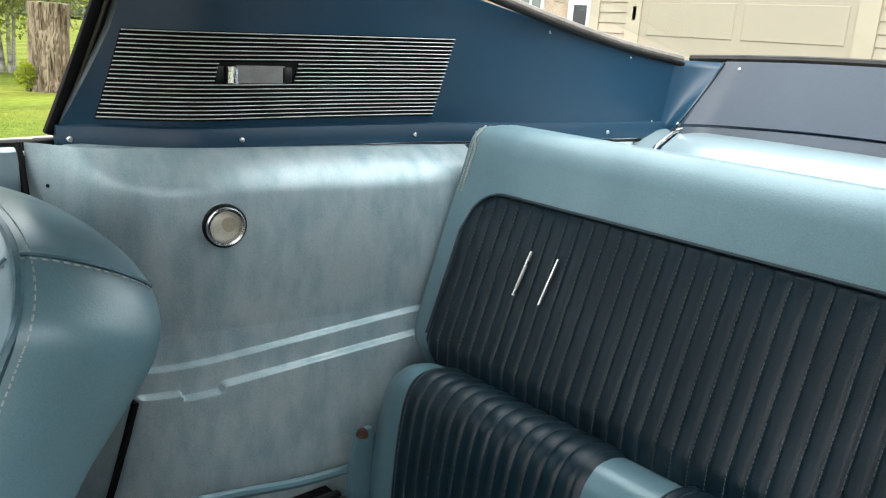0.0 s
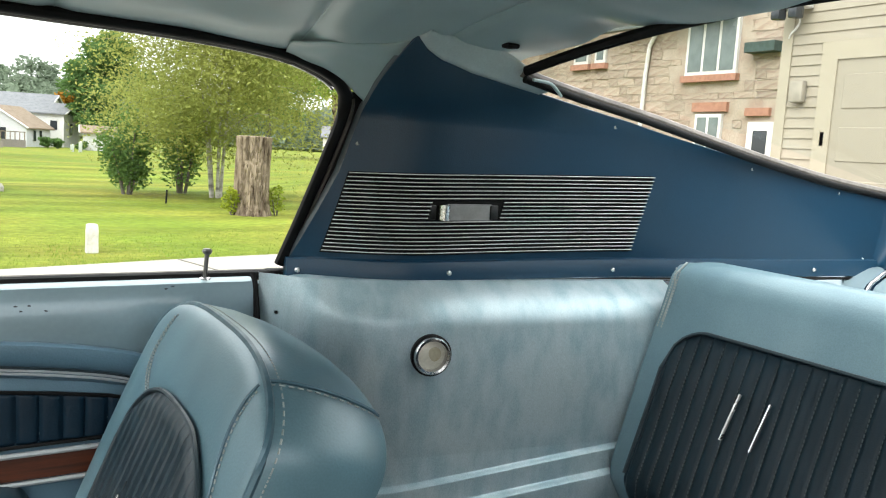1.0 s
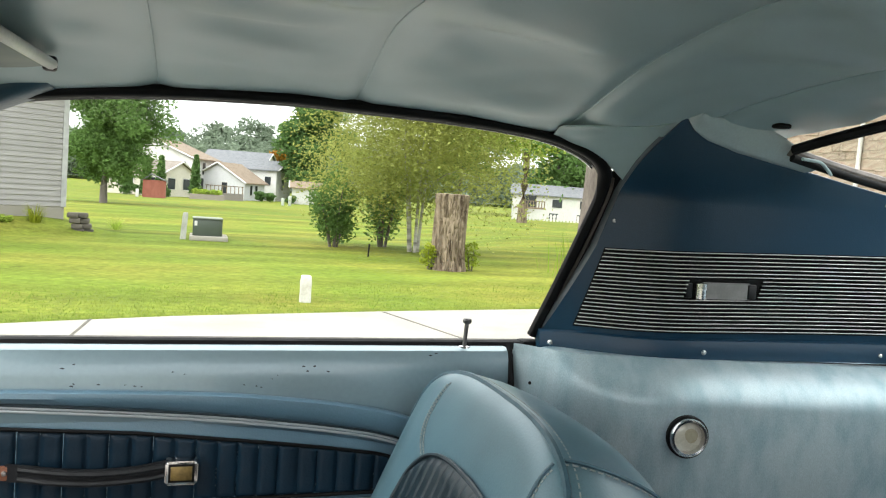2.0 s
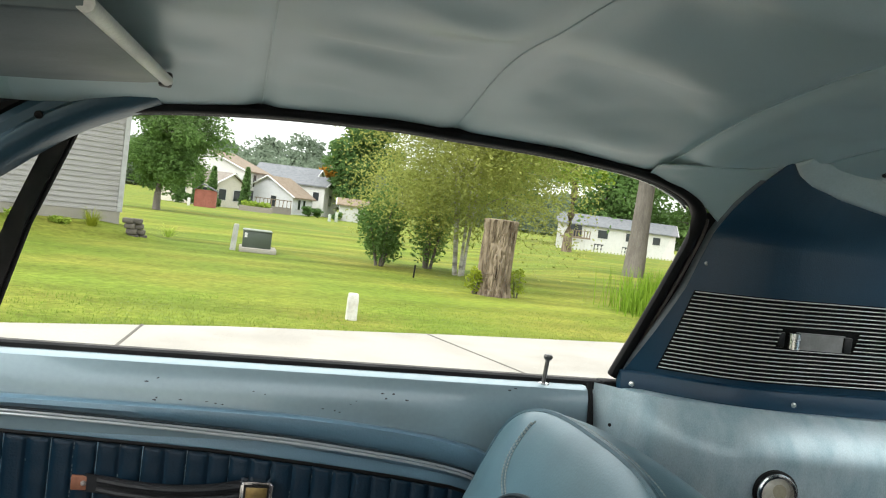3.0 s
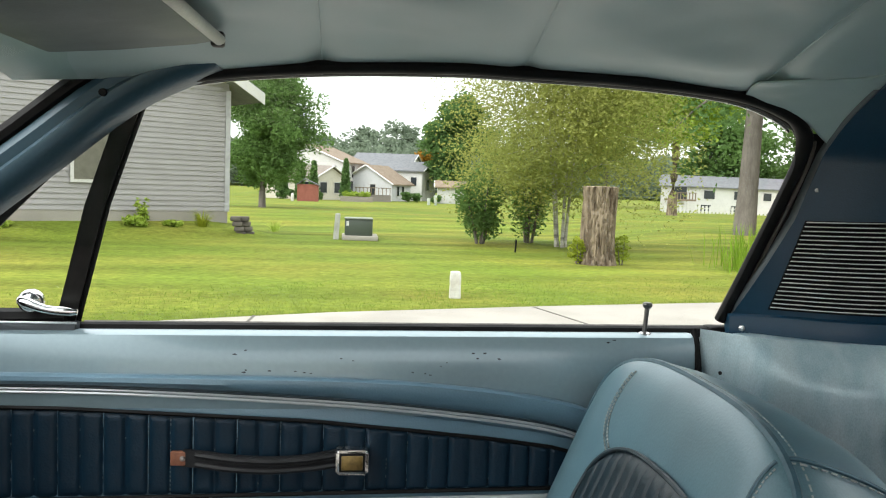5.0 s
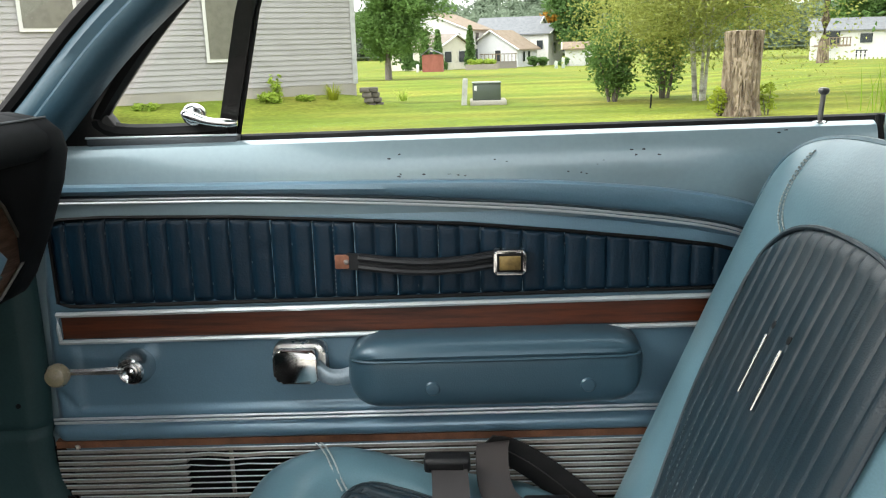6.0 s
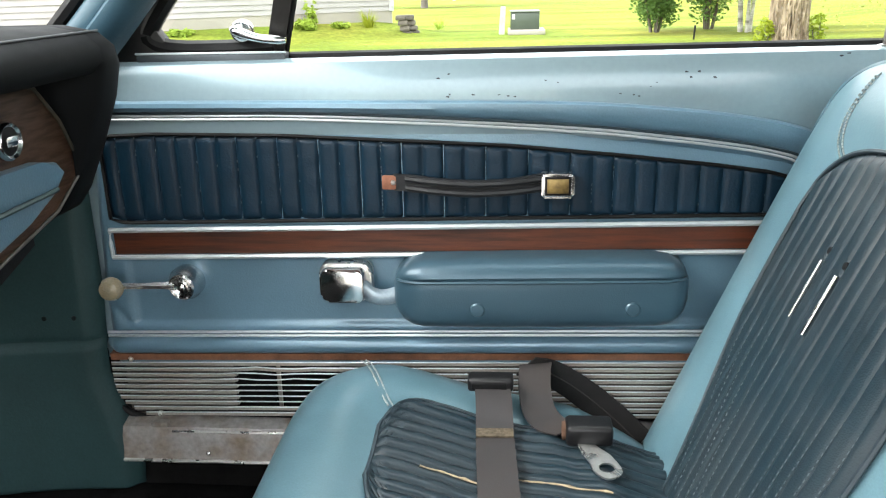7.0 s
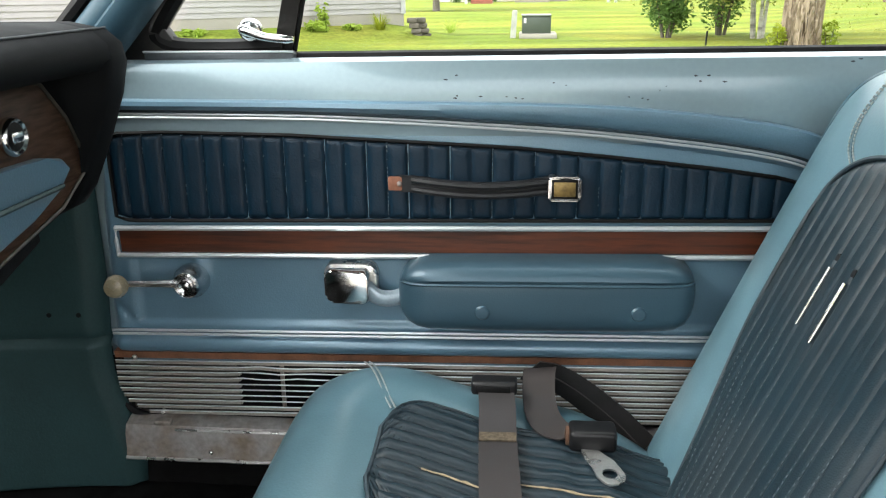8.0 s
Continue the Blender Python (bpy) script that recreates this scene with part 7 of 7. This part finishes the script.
gable_house("grey_roof_house", "white two-storey gable house with grey roof", (11.2, 118), (0.5, 0.87), 5.0, (-0.9, 0.44), 6.0, -0.5, 3.9, 1.2, WHITE, GREYROOF, ((1.6, 1.6, 0.8, 1.5),), ((0.8, 2.2, 0.9, 1.2),))
gable_house("ranch_house", "long white ranch house with pale grey roof", (62.0, 112), (0.4, 0.9), 9.0, (-0.999, 0.04), 19.0, -0.6, 3.1, 1.5, WHITE, GREYROOF, ((2.0, 1.5, 1.0, 1.2),), ((2.5, 2.0, 1.2, 1.1), (6.5, 2.0, 1.6, 1.2), (7.0, 0.2, 1.5, 0.9), (11.0, 2.0, 1.6, 1.2), (11.5, 0.2, 1.5, 0.9), (15.2, 1.6, 1.8, 2.0)))
dk = tagged(base_empty("deck"), "small brown timber deck on the ranch house", "deck")
part("platform", box(43.2, 47.0, 109.6, 111.9, 1.0, 1.25), TANROOF, dk)
for k in range(9):
    part("baluster", box(43.3 + 0.44 * k, 43.42 + 0.44 * k, 109.6, 109.7, 1.25, 2.1), TANROOF, dk)
part("rail", box(43.2, 47.0, 109.55, 109.72, 2.1, 2.2), TANROOF, dk)
fence = tagged(base_empty("picket_fence"), "low white picket fence before the ranch house", "fence")
for k in range(60):
    x = 38.0 + 0.5 * k
    part("picket", box(x, x + 0.3, 100, 100.06, -0.52, 0.45), WHITE, fence)
part("rail", box(38, 68, 100.06, 100.12, 0.1, 0.2), WHITE, fence)
sh = tagged(base_empty("garden_shed"), "small red wooden garden shed with grey roof", "shed")
part("wall", box(-4.25, -2.35, 76, 78, -0.52, 1.05), REDSHED, sh)
part("roof", loft([[(-4.35, y, 1.02), (-3.6, y, 1.62), (-2.2, y, 1.0), (-2.2, y, 0.94), (-3.6, y, 1.52), (-4.35, y, 0.96)] for y in (75.85, 78.1)]), GREYROOF, sh, smooth=False)
part("door", box(-3.7, -2.7, 75.95, 76.0, -0.5, 0.8), REDSHED, sh)
gable_house("white_shed", "white garden shed with tan shingle roof", (12.4, 108), (0.1, 0.99), 3.4, (0.999, 0.03), 3.6, -0.9, 1.7, 0.7, WHITE, TANROOF, (), ())
for x, y, rx, s in ((12.2, 107.5, 0.7, 71), (15.5, 107.2, 0.7, 72), (8.2, 108, 0.9, 73), (9.6, 108, 0.8, 74), (-6.0, 101.5, 0.9, 75), (-3.0, 102, 0.6, 76)):
    shrub("garden_shrub", "small rounded green garden shrub by a house", x, y, -0.5, rx, rx * 0.8, L_DARK, 400, 0.2, s, 4)
planter = tagged(base_empty("planter_bed"), "raised timber planter bed with low plants", "planter")
part("box", box(-0.4, 3.4, 96, 97.5, -0.52, 0.1), mat("weathered_timber", (0.25, 0.22, 0.19), 0.9), planter)
leaves("plants", [((0.3 + 0.6 * k, 96.7, 0.35), (0.5, 0.5, 0.4), 120) for k in range(5)], 0.16, L_LIGHT, planter, 77)
rail = tagged(base_empty("timber_deck"), "grey timber deck with railing behind the white house", "deck")
part("platform", box(1.4, 6.0, 104.5, 106, -0.5, 0.35), mat("grey_deck_timber", (0.2, 0.18, 0.165), 0.9), rail)
for k in range(10):
    part("baluster", box(1.5 + 0.48 * k, 1.6 + 0.48 * k, 104.4, 104.5, 0.35, 1.2), BARK, rail)
part("handrail", box(1.4, 6.0, 104.35, 104.5, 1.2, 1.3), BARK, rail)
for x in (8.6, 9.3):
    tagged(part("utility_pedestal", box(x, x + 0.3, 84, 84.3, -1.1, -0.35 + 0.3 * (x > 9), 0.04), mat("pale_green_pedestal", (0.4, 0.43, 0.38), 0.7)), "small pale green utility pedestal on the lawn", "utility box")
tagged(part("utility_pedestal", box(-4.75, -4.5, 75, 75.3, -0.9, -0.2, 0.04), WHITE), "small pale utility pedestal beside the shed", "utility box")

for o in [o for o in bpy.data.objects if o.name.startswith(("ranch_house", "picket_fence"))] + [dk]:
    o.location.x = 2.2
for o, y in ((dk, 110), (fence, 100), (sh, 76), (planter, 96), (rail, 105)):
    o.location.z = far_drop(y)

# ---- wooded hill ----
rw = random.Random(12)
spots, warm = [], []
for k in range(520):
    x = rw.uniform(-110, 150)
    d = rw.uniform(0, 1)
    y = 235 + 45 * d
    top = lerp_table([(-110, 13), (-40, 14), (-12, 14.2), (2, 17), (12, 18), (20, 18.5), (34, 15.5), (50, 14), (90, 14), (150, 13)], x * 250 / y)
    z = (top - 2.2) * (y / 250) * (0.35 + 0.65 * d) - rw.uniform(0, 2.0)
    rr = rw.uniform(2.2, 4.2)
    spots.append(((x, y, z), (rr * 1.2, rr, rr * 0.85), 90))
for x, y, z, rr in ((7, 278, 17.5, 3.0), (17, 278, 19.2, 4.2), (22, 279, 18.4, 3.6), (-8, 278, 14.5, 3)):
    spots.append(((x, y, z), (rr, rr, rr * 0.7), 160))
for z in range(4):
    for k in range(40):
        spots.append(((-115 + 6.8 * k, 236 + 2 * z, 1.0 + 2.6 * z), (5.5, 3, 2.6), 110))
leaves("hill_woods", spots, 0.85, L_WOODS_HAZED, None, 5)
tagged(bpy.data.objects["hill_woods"], "green wooded hill behind the houses, haze in its colour", "woods", kind="stuff")
tagged(part("hill", sheet(lambda u, v: (-300 + 700 * u, 232 + 120 * v, -0.6 + 13 * step(0, 0.5, v)), 20, 12), L_WOODS_HAZED), "dark wooded hillside ground", "hill", kind="structure")
tw = tagged(base_empty("autumn_tree"), "bushy tree turning orange among the woods", "tree")
part("trunk", tube([(23, 190, -0.6), (23, 190, 5)], 0.4, 6), GREYBARK, tw)
leaves("crown", [((20.5 + rw.uniform(-3, 3), 190, 5 + rw.uniform(-1.5, 3.6)), (1.8, 1.8, 1.5), 220) for _ in range(10)], 0.5, L_AUTUMN, tw, 8)

# ---- grey neighbour house, gable end to the drive ----
gh = tagged(base_empty("grey_house"), "grey vinyl-sided gable house with white trim", "house")
GL, GH = 12.5, 2.95
bm = bmesh.new()
cols = [GC, GC + GD * GL, GC + GD * GL - GN * 9, GC - GN * 9]
lo = [bm.verts.new(p + Vector((0, 0, -0.03))) for p in cols]
hi = [bm.verts.new(p + Vector((0, 0, GH))) for p in cols]
r0, r1 = bm.verts.new(GC + GD * GL / 2 + Vector((0, 0, GH + 3.6))), bm.verts.new(GC + GD * GL / 2 - GN * 9 + Vector((0, 0, GH + 3.6)))
bm.faces.new((lo[0], lo[1], hi[1], r0, hi[0]))
bm.faces.new((lo[3], lo[2], hi[2], r1, hi[3]))
bm.faces.new((lo[0], lo[3], hi[3], hi[0]))
bm.faces.new((lo[1], lo[2], hi[2], hi[1]))
ghw = part("wall", bm, GREYSIDE, gh, smooth=False)
part("foundation", flat_board(GC - GD * 0.0, GC + GD * GL, -0.03, 0.415, GN, 0.012, 0.012), CONCRETE, gh, smooth=False)
for sgn in (0, 1):
    e = GC - GD * 0.55 if sgn == 0 else GC + GD * (GL + 0.55)
    m = GC + GD * GL / 2
    zz = GH - 0.55 * 3.6 / (GL / 2)
    bm = bmesh.new()
    ps = [e + GN * 0.45 + Vector((0, 0, zz)), e - GN * 9.4 + Vector((0, 0, zz)), m - GN * 9.4 + Vector((0, 0, GH + 3.6)), m + GN * 0.45 + Vector((0, 0, GH + 3.6))]
    v = [bm.verts.new(p) for p in ps] + [bm.verts.new(p + Vector((0, 0, 0.2))) for p in ps]
    for f in ((0, 1, 2, 3), (4, 5, 6, 7), (0, 1, 5, 4), (1, 2, 6, 5), (2, 3, 7, 6), (3, 0, 4, 7)):
        bm.faces.new([v[i] for i in f])
    part("roof", bm, GREYROOF, gh, smooth=False)
    part("fascia", band([ps[0] + Vector((0, 0, 0.06)) + GN * 0.02, ps[3] + Vector((0, 0, 0.06)) + GN * 0.02], 0.22, 0.03, (0, 0, 1)), WHITE, gh, smooth=False)
part("corner_post", flat_board(GC - GD * 0.03, GC + GD * 0.075, 0.40, GH - 0.12, GN, 0.035, 0.035), mat("pale_corner_trim", (0.42, 0.42, 0.43), 0.6), gh, smooth=False)
for s, z, w, h in ((2.30, 0.97, 0.68, 1.25), (5.22, 1.56, 0.80, 0.64)):
    a, b = GC + GD * (s - 0.06), GC + GD * (s + w + 0.06)
    win = part("window", flat_board(a, b, z - 0.06, z + h + 0.06, GN, 0.06, 0.06), WHITE, gh, smooth=False)
    part("pane", flat_board(GC + GD * s, GC + GD * (s + w), z, z + h, GN, 0.066, 0.066), mat("shaded_pane", (0.15, 0.145, 0.12), 0.2), win, smooth=False)
part("vent_cover", flat_board(GC + GD * 5.1, GC + GD * 5.24, 2.78, 2.9, GN, 0.07, 0.07), GREYSIDE, gh, smooth=False)

# ---- garage behind the car ----
GX = 8.5
gar = tagged(base_empty("garage"), "cream-sided garage with a panelled cream door", "garage")
part("wall", box(GX, GX + 5, -6, 6.40, -0.03, 4.2), CREAM, gar, smooth=False)
part("roof", box(GX - 0.5, GX + 5.5, -6.5, 6.8, 4.2, 4.5), GREYROOF, gar, smooth=False)
CREAMTRIM = mat("cream_trim_boards", (0.33, 0.298, 0.225), 0.6, var=0.08, scale=3)
part("corner_post", box(GX - 0.035, GX, 6.28, 6.42, 0, 4.2), CREAMTRIM, gar, smooth=False)
gd = part("garage_door", box(GX - 0.03, GX - 0.002, 3.20, 5.66, 0.0, 2.42), mat("cream_door", (0.285, 0.258, 0.20), 0.45, var=0.06, scale=2), gar, "cream panelled overhead door", smooth=False)
for j in range(4):
    for i in range(2):
        y0, z0 = 3.28 + 1.19 * i, 0.12 + 0.585 * j
        part("panel", prism([(y0, z0), (y0 + 1.09, z0), (y0 + 1.09, z0 + 0.38), (y0, z0 + 0.38)], lambda y, z: (GX - 0.042, y, z), lambda y, z: (GX - 0.03, y, z), 0.008, 1), gd.data.materials[0], gd, smooth=False)
for y0, y1, z0, z1 in ((5.66, 5.86, 0, 2.62), (3.0, 3.20, 0, 2.62), (3.2, 5.66, 2.42, 2.62)):
    part("door_trim", box(GX - 0.05, GX - 0.001, y0, y1, z0, z1), CREAMTRIM, gar, smooth=False)
part("meter_box", box(GX - 0.12, GX - 0.03, 6.02, 6.2, 1.95, 2.2, 0.02), mat("grey_box", (0.30, 0.275, 0.22), 0.6), gar, "small pale grey wall box")
part("keypad", box(GX - 0.05, GX - 0.02, 5.72, 5.78, 1.45, 1.62, 0.006), mat("brass_keypad", (0.4, 0.36, 0.26), 0.5), gar)
lampf = part("wall_light", box(GX - 0.3, GX - 0.03, 6.05, 6.40, 3.02, 3.09, 0.01), WHITE, gar, "pale twin flood light")
for y in (6.1, 6.33):
    part("head", box(GX - 0.34, GX - 0.2, y - 0.06, y + 0.06, 2.88, 3.02, 0.02), DARKPANE, lampf)
part("conduit", tube(crom([(GX - 0.03, 6.22, 3.0), (GX - 0.06, 6.2, 2.85), (GX - 0.05, 6.3, 2.75), (GX - 0.03, 6.34, 2.7)], 12), 0.012, 6), WHITE, lampf)

# ---- stone house beyond the garage ----
SX = 17.0
ST1 = mat("warm_limestone", (0.34, 0.285, 0.225), 0.95, var=0.5, scale=2.2, bump=0.7, bump_scale=25, per_piece=0.14, tint=(0.27, 0.195, 0.15))
BRICKM = mat("red_brick_lintel", (0.34, 0.17, 0.115), 0.9, var=0.25, scale=8)
sth = tagged(base_empty("stone_house"), "two-storey warm limestone house with brick lintels", "house")
stw = part("wall", box(SX, SX + 8, 9, 26, -0.03, 6.6), mat("lime_mortar", (0.35, 0.295, 0.235), 0.95, var=0.5, scale=2.2, tint=(0.27, 0.2, 0.155), bump=0.6, bump_scale=25), sth, smooth=False)
part("roof", box(SX - 0.5, SX + 8.5, 8.5, 26.5, 6.6, 6.9), GREYROOF, sth, smooth=False)
HOLES = []


def stone_window(y0, y1, z0, z1, panes, sill):
    HOLES.append((y0 - 0.12, y1 + 0.12, z0 - 0.2, z1 + 0.22))
    w = part("window", box(SX - 0.09, SX - 0.002, y0, y1, z0, z1), WHITE, sth, smooth=False)
    n = panes
    for k in range(n):
        a = y0 + 0.09 + (y1 - y0 - 0.09) * k / n
        part("pane", box(SX - 0.1, SX - 0.088, a, a + (y1 - y0 - 0.09) / n - 0.09, z0 + 0.09, z1 - 0.09), mat("curtained_pane", (0.13, 0.16, 0.155), 0.2, var=0.3, scale=3), w, smooth=False)
    if sill:
        part("sill", box(SX - 0.16, SX, y0 - 0.08, y1 + 0.08, z0 - 0.18, z0 - 0.01), BRICKM, w, smooth=False)


sc = lambda y: -0.18 + (y + 0.18) * (SX - 0.07) / (8.5 - 0.07)
sz = lambda z: 1.129 + (z - 1.129) * (SX - 0.07) / (8.5 - 0.07)
stone_window(sc(7.07), sc(7.92), sz(2.34), sz(3.2), 3, True)
stone_window(sc(9.56), sc(9.80), sz(2.62), sz(2.92), 1, True)
stone_window(sc(7.22), sc(7.66), sz(1.25), sz(1.83), 2, False)
stone_window(sc(9.95), sc(10.3), sz(2.62), sz(2.92), 1, True)
for y0, y1, z0, z1 in ((7.15, 7.73, 1.86, 1.98), (6.5, 6.86, 1.80, 1.90)):
    part("lintel", box(SX - 0.1, SX, sc(y0), sc(y1), sz(z0), sz(z1)), BRICKM, sth, smooth=False)
    HOLES.append((sc(y0), sc(y1), sz(z0), sz(z1)))
dr = part("door", box(SX - 0.08, SX - 0.002, sc(6.42), sc(6.80), 0.0, sz(1.73)), WHITE, sth, smooth=False)
part("pane", box(SX - 0.1, SX - 0.08, sc(6.5), sc(6.70), sz(0.9), sz(1.62)), DARKPANE, dr, smooth=False)
HOLES.append((sc(6.38), sc(6.84), 0, sz(1.78)))
part("awning", box(SX - 0.35, SX, sc(6.42), sc(6.86), sz(2.56), sz(2.68)), mat("dark_green_awning", (0.035, 0.06, 0.05), 0.7), sth, smooth=False)
part("downpipe", tube([(SX - 0.1, sc(8.70), 0), (SX - 0.1, sc(8.66), sz(2.4)), (SX - 0.1, sc(8.62), sz(2.8)), (SX - 0.2, sc(8.42), sz(3.0)), (SX - 0.45, sc(8.38), sz(3.3))], 0.06, 8), WHITE, sth)
part("gutter", box(SX - 0.55, SX - 0.3, 14.5, 26, sz(3.02), sz(3.16)), mat("dark_gutter", (0.07, 0.09, 0.08), 0.5), sth, smooth=False)

# ---- wall pieces, last: boards and stones ----
SLOPE = 3.6 / (GL / 2)
for k in range(35):
    z0 = 0.41 + 0.1 * k
    z1 = z0 + 0.102
    s0 = max(0.0, (z1 - GH) / SLOPE + 0.03)
    part("board", flat_board(GC + GD * s0, GC + GD * min(GL, 8.5), z0, z1, GN, 0.006, 0.022), GREYSIDE, ghw, smooth=False)
gw = [o for o in gar.children if o.name.startswith("wall") and not o.name.startswith("wall_light")][0]
for k in range(33):
    z0 = 0.1 + 0.12 * k
    for y0, y1 in (((5.86, 6.28), (0.5, 3.0)) if z0 < 2.6 else ((0.5, 6.28),)):
        part("board", flat_board(Vector((GX, y0, 0)), Vector((GX, y1, 0)), z0, z0 + 0.122, Vector((-1, 0, 0)), 0.006, 0.022), CREAM, gw, smooth=False)
stone_meshes = []
for k in range(10):
    rk = random.Random(100 + k)
    b = box(-0.016, 0.0, -0.5, 0.5, -0.5, 0.5)
    bmesh.ops.bevel(b, geom=b.edges[:], offset=0.04, segments=1, affect="EDGES")
    for v in b.verts:
        v.co += Vector((rk.uniform(-0.006, 0.006), rk.uniform(-0.11, 0.11), rk.uniform(-0.11, 0.11)))
    me = bpy.data.meshes.new("stone")
    b.to_mesh(me)
    b.free()
    me.materials.append(ST1)
    stone_meshes.append(me)
z = 1.6
made = 0
while z < 6.3 and made < 340:
    h = rs.uniform(0.2, 0.36)
    y = 12.6 - rs.uniform(0, 0.4)
    while y < 22.5:
        w = rs.uniform(0.3, 0.95)
        if not any(y + w > a and y < b and z + h > c and z < d for a, b, c, d in HOLES):
            o = new("stone", stone_meshes[rs.randrange(10)])
            o.parent = stw
            o.location, o.scale = (SX, y + w / 2, z + h / 2), (rs.uniform(0.25, 0.6), w - 0.06, h - 0.04)
            made += 1
        y += w
    z += h
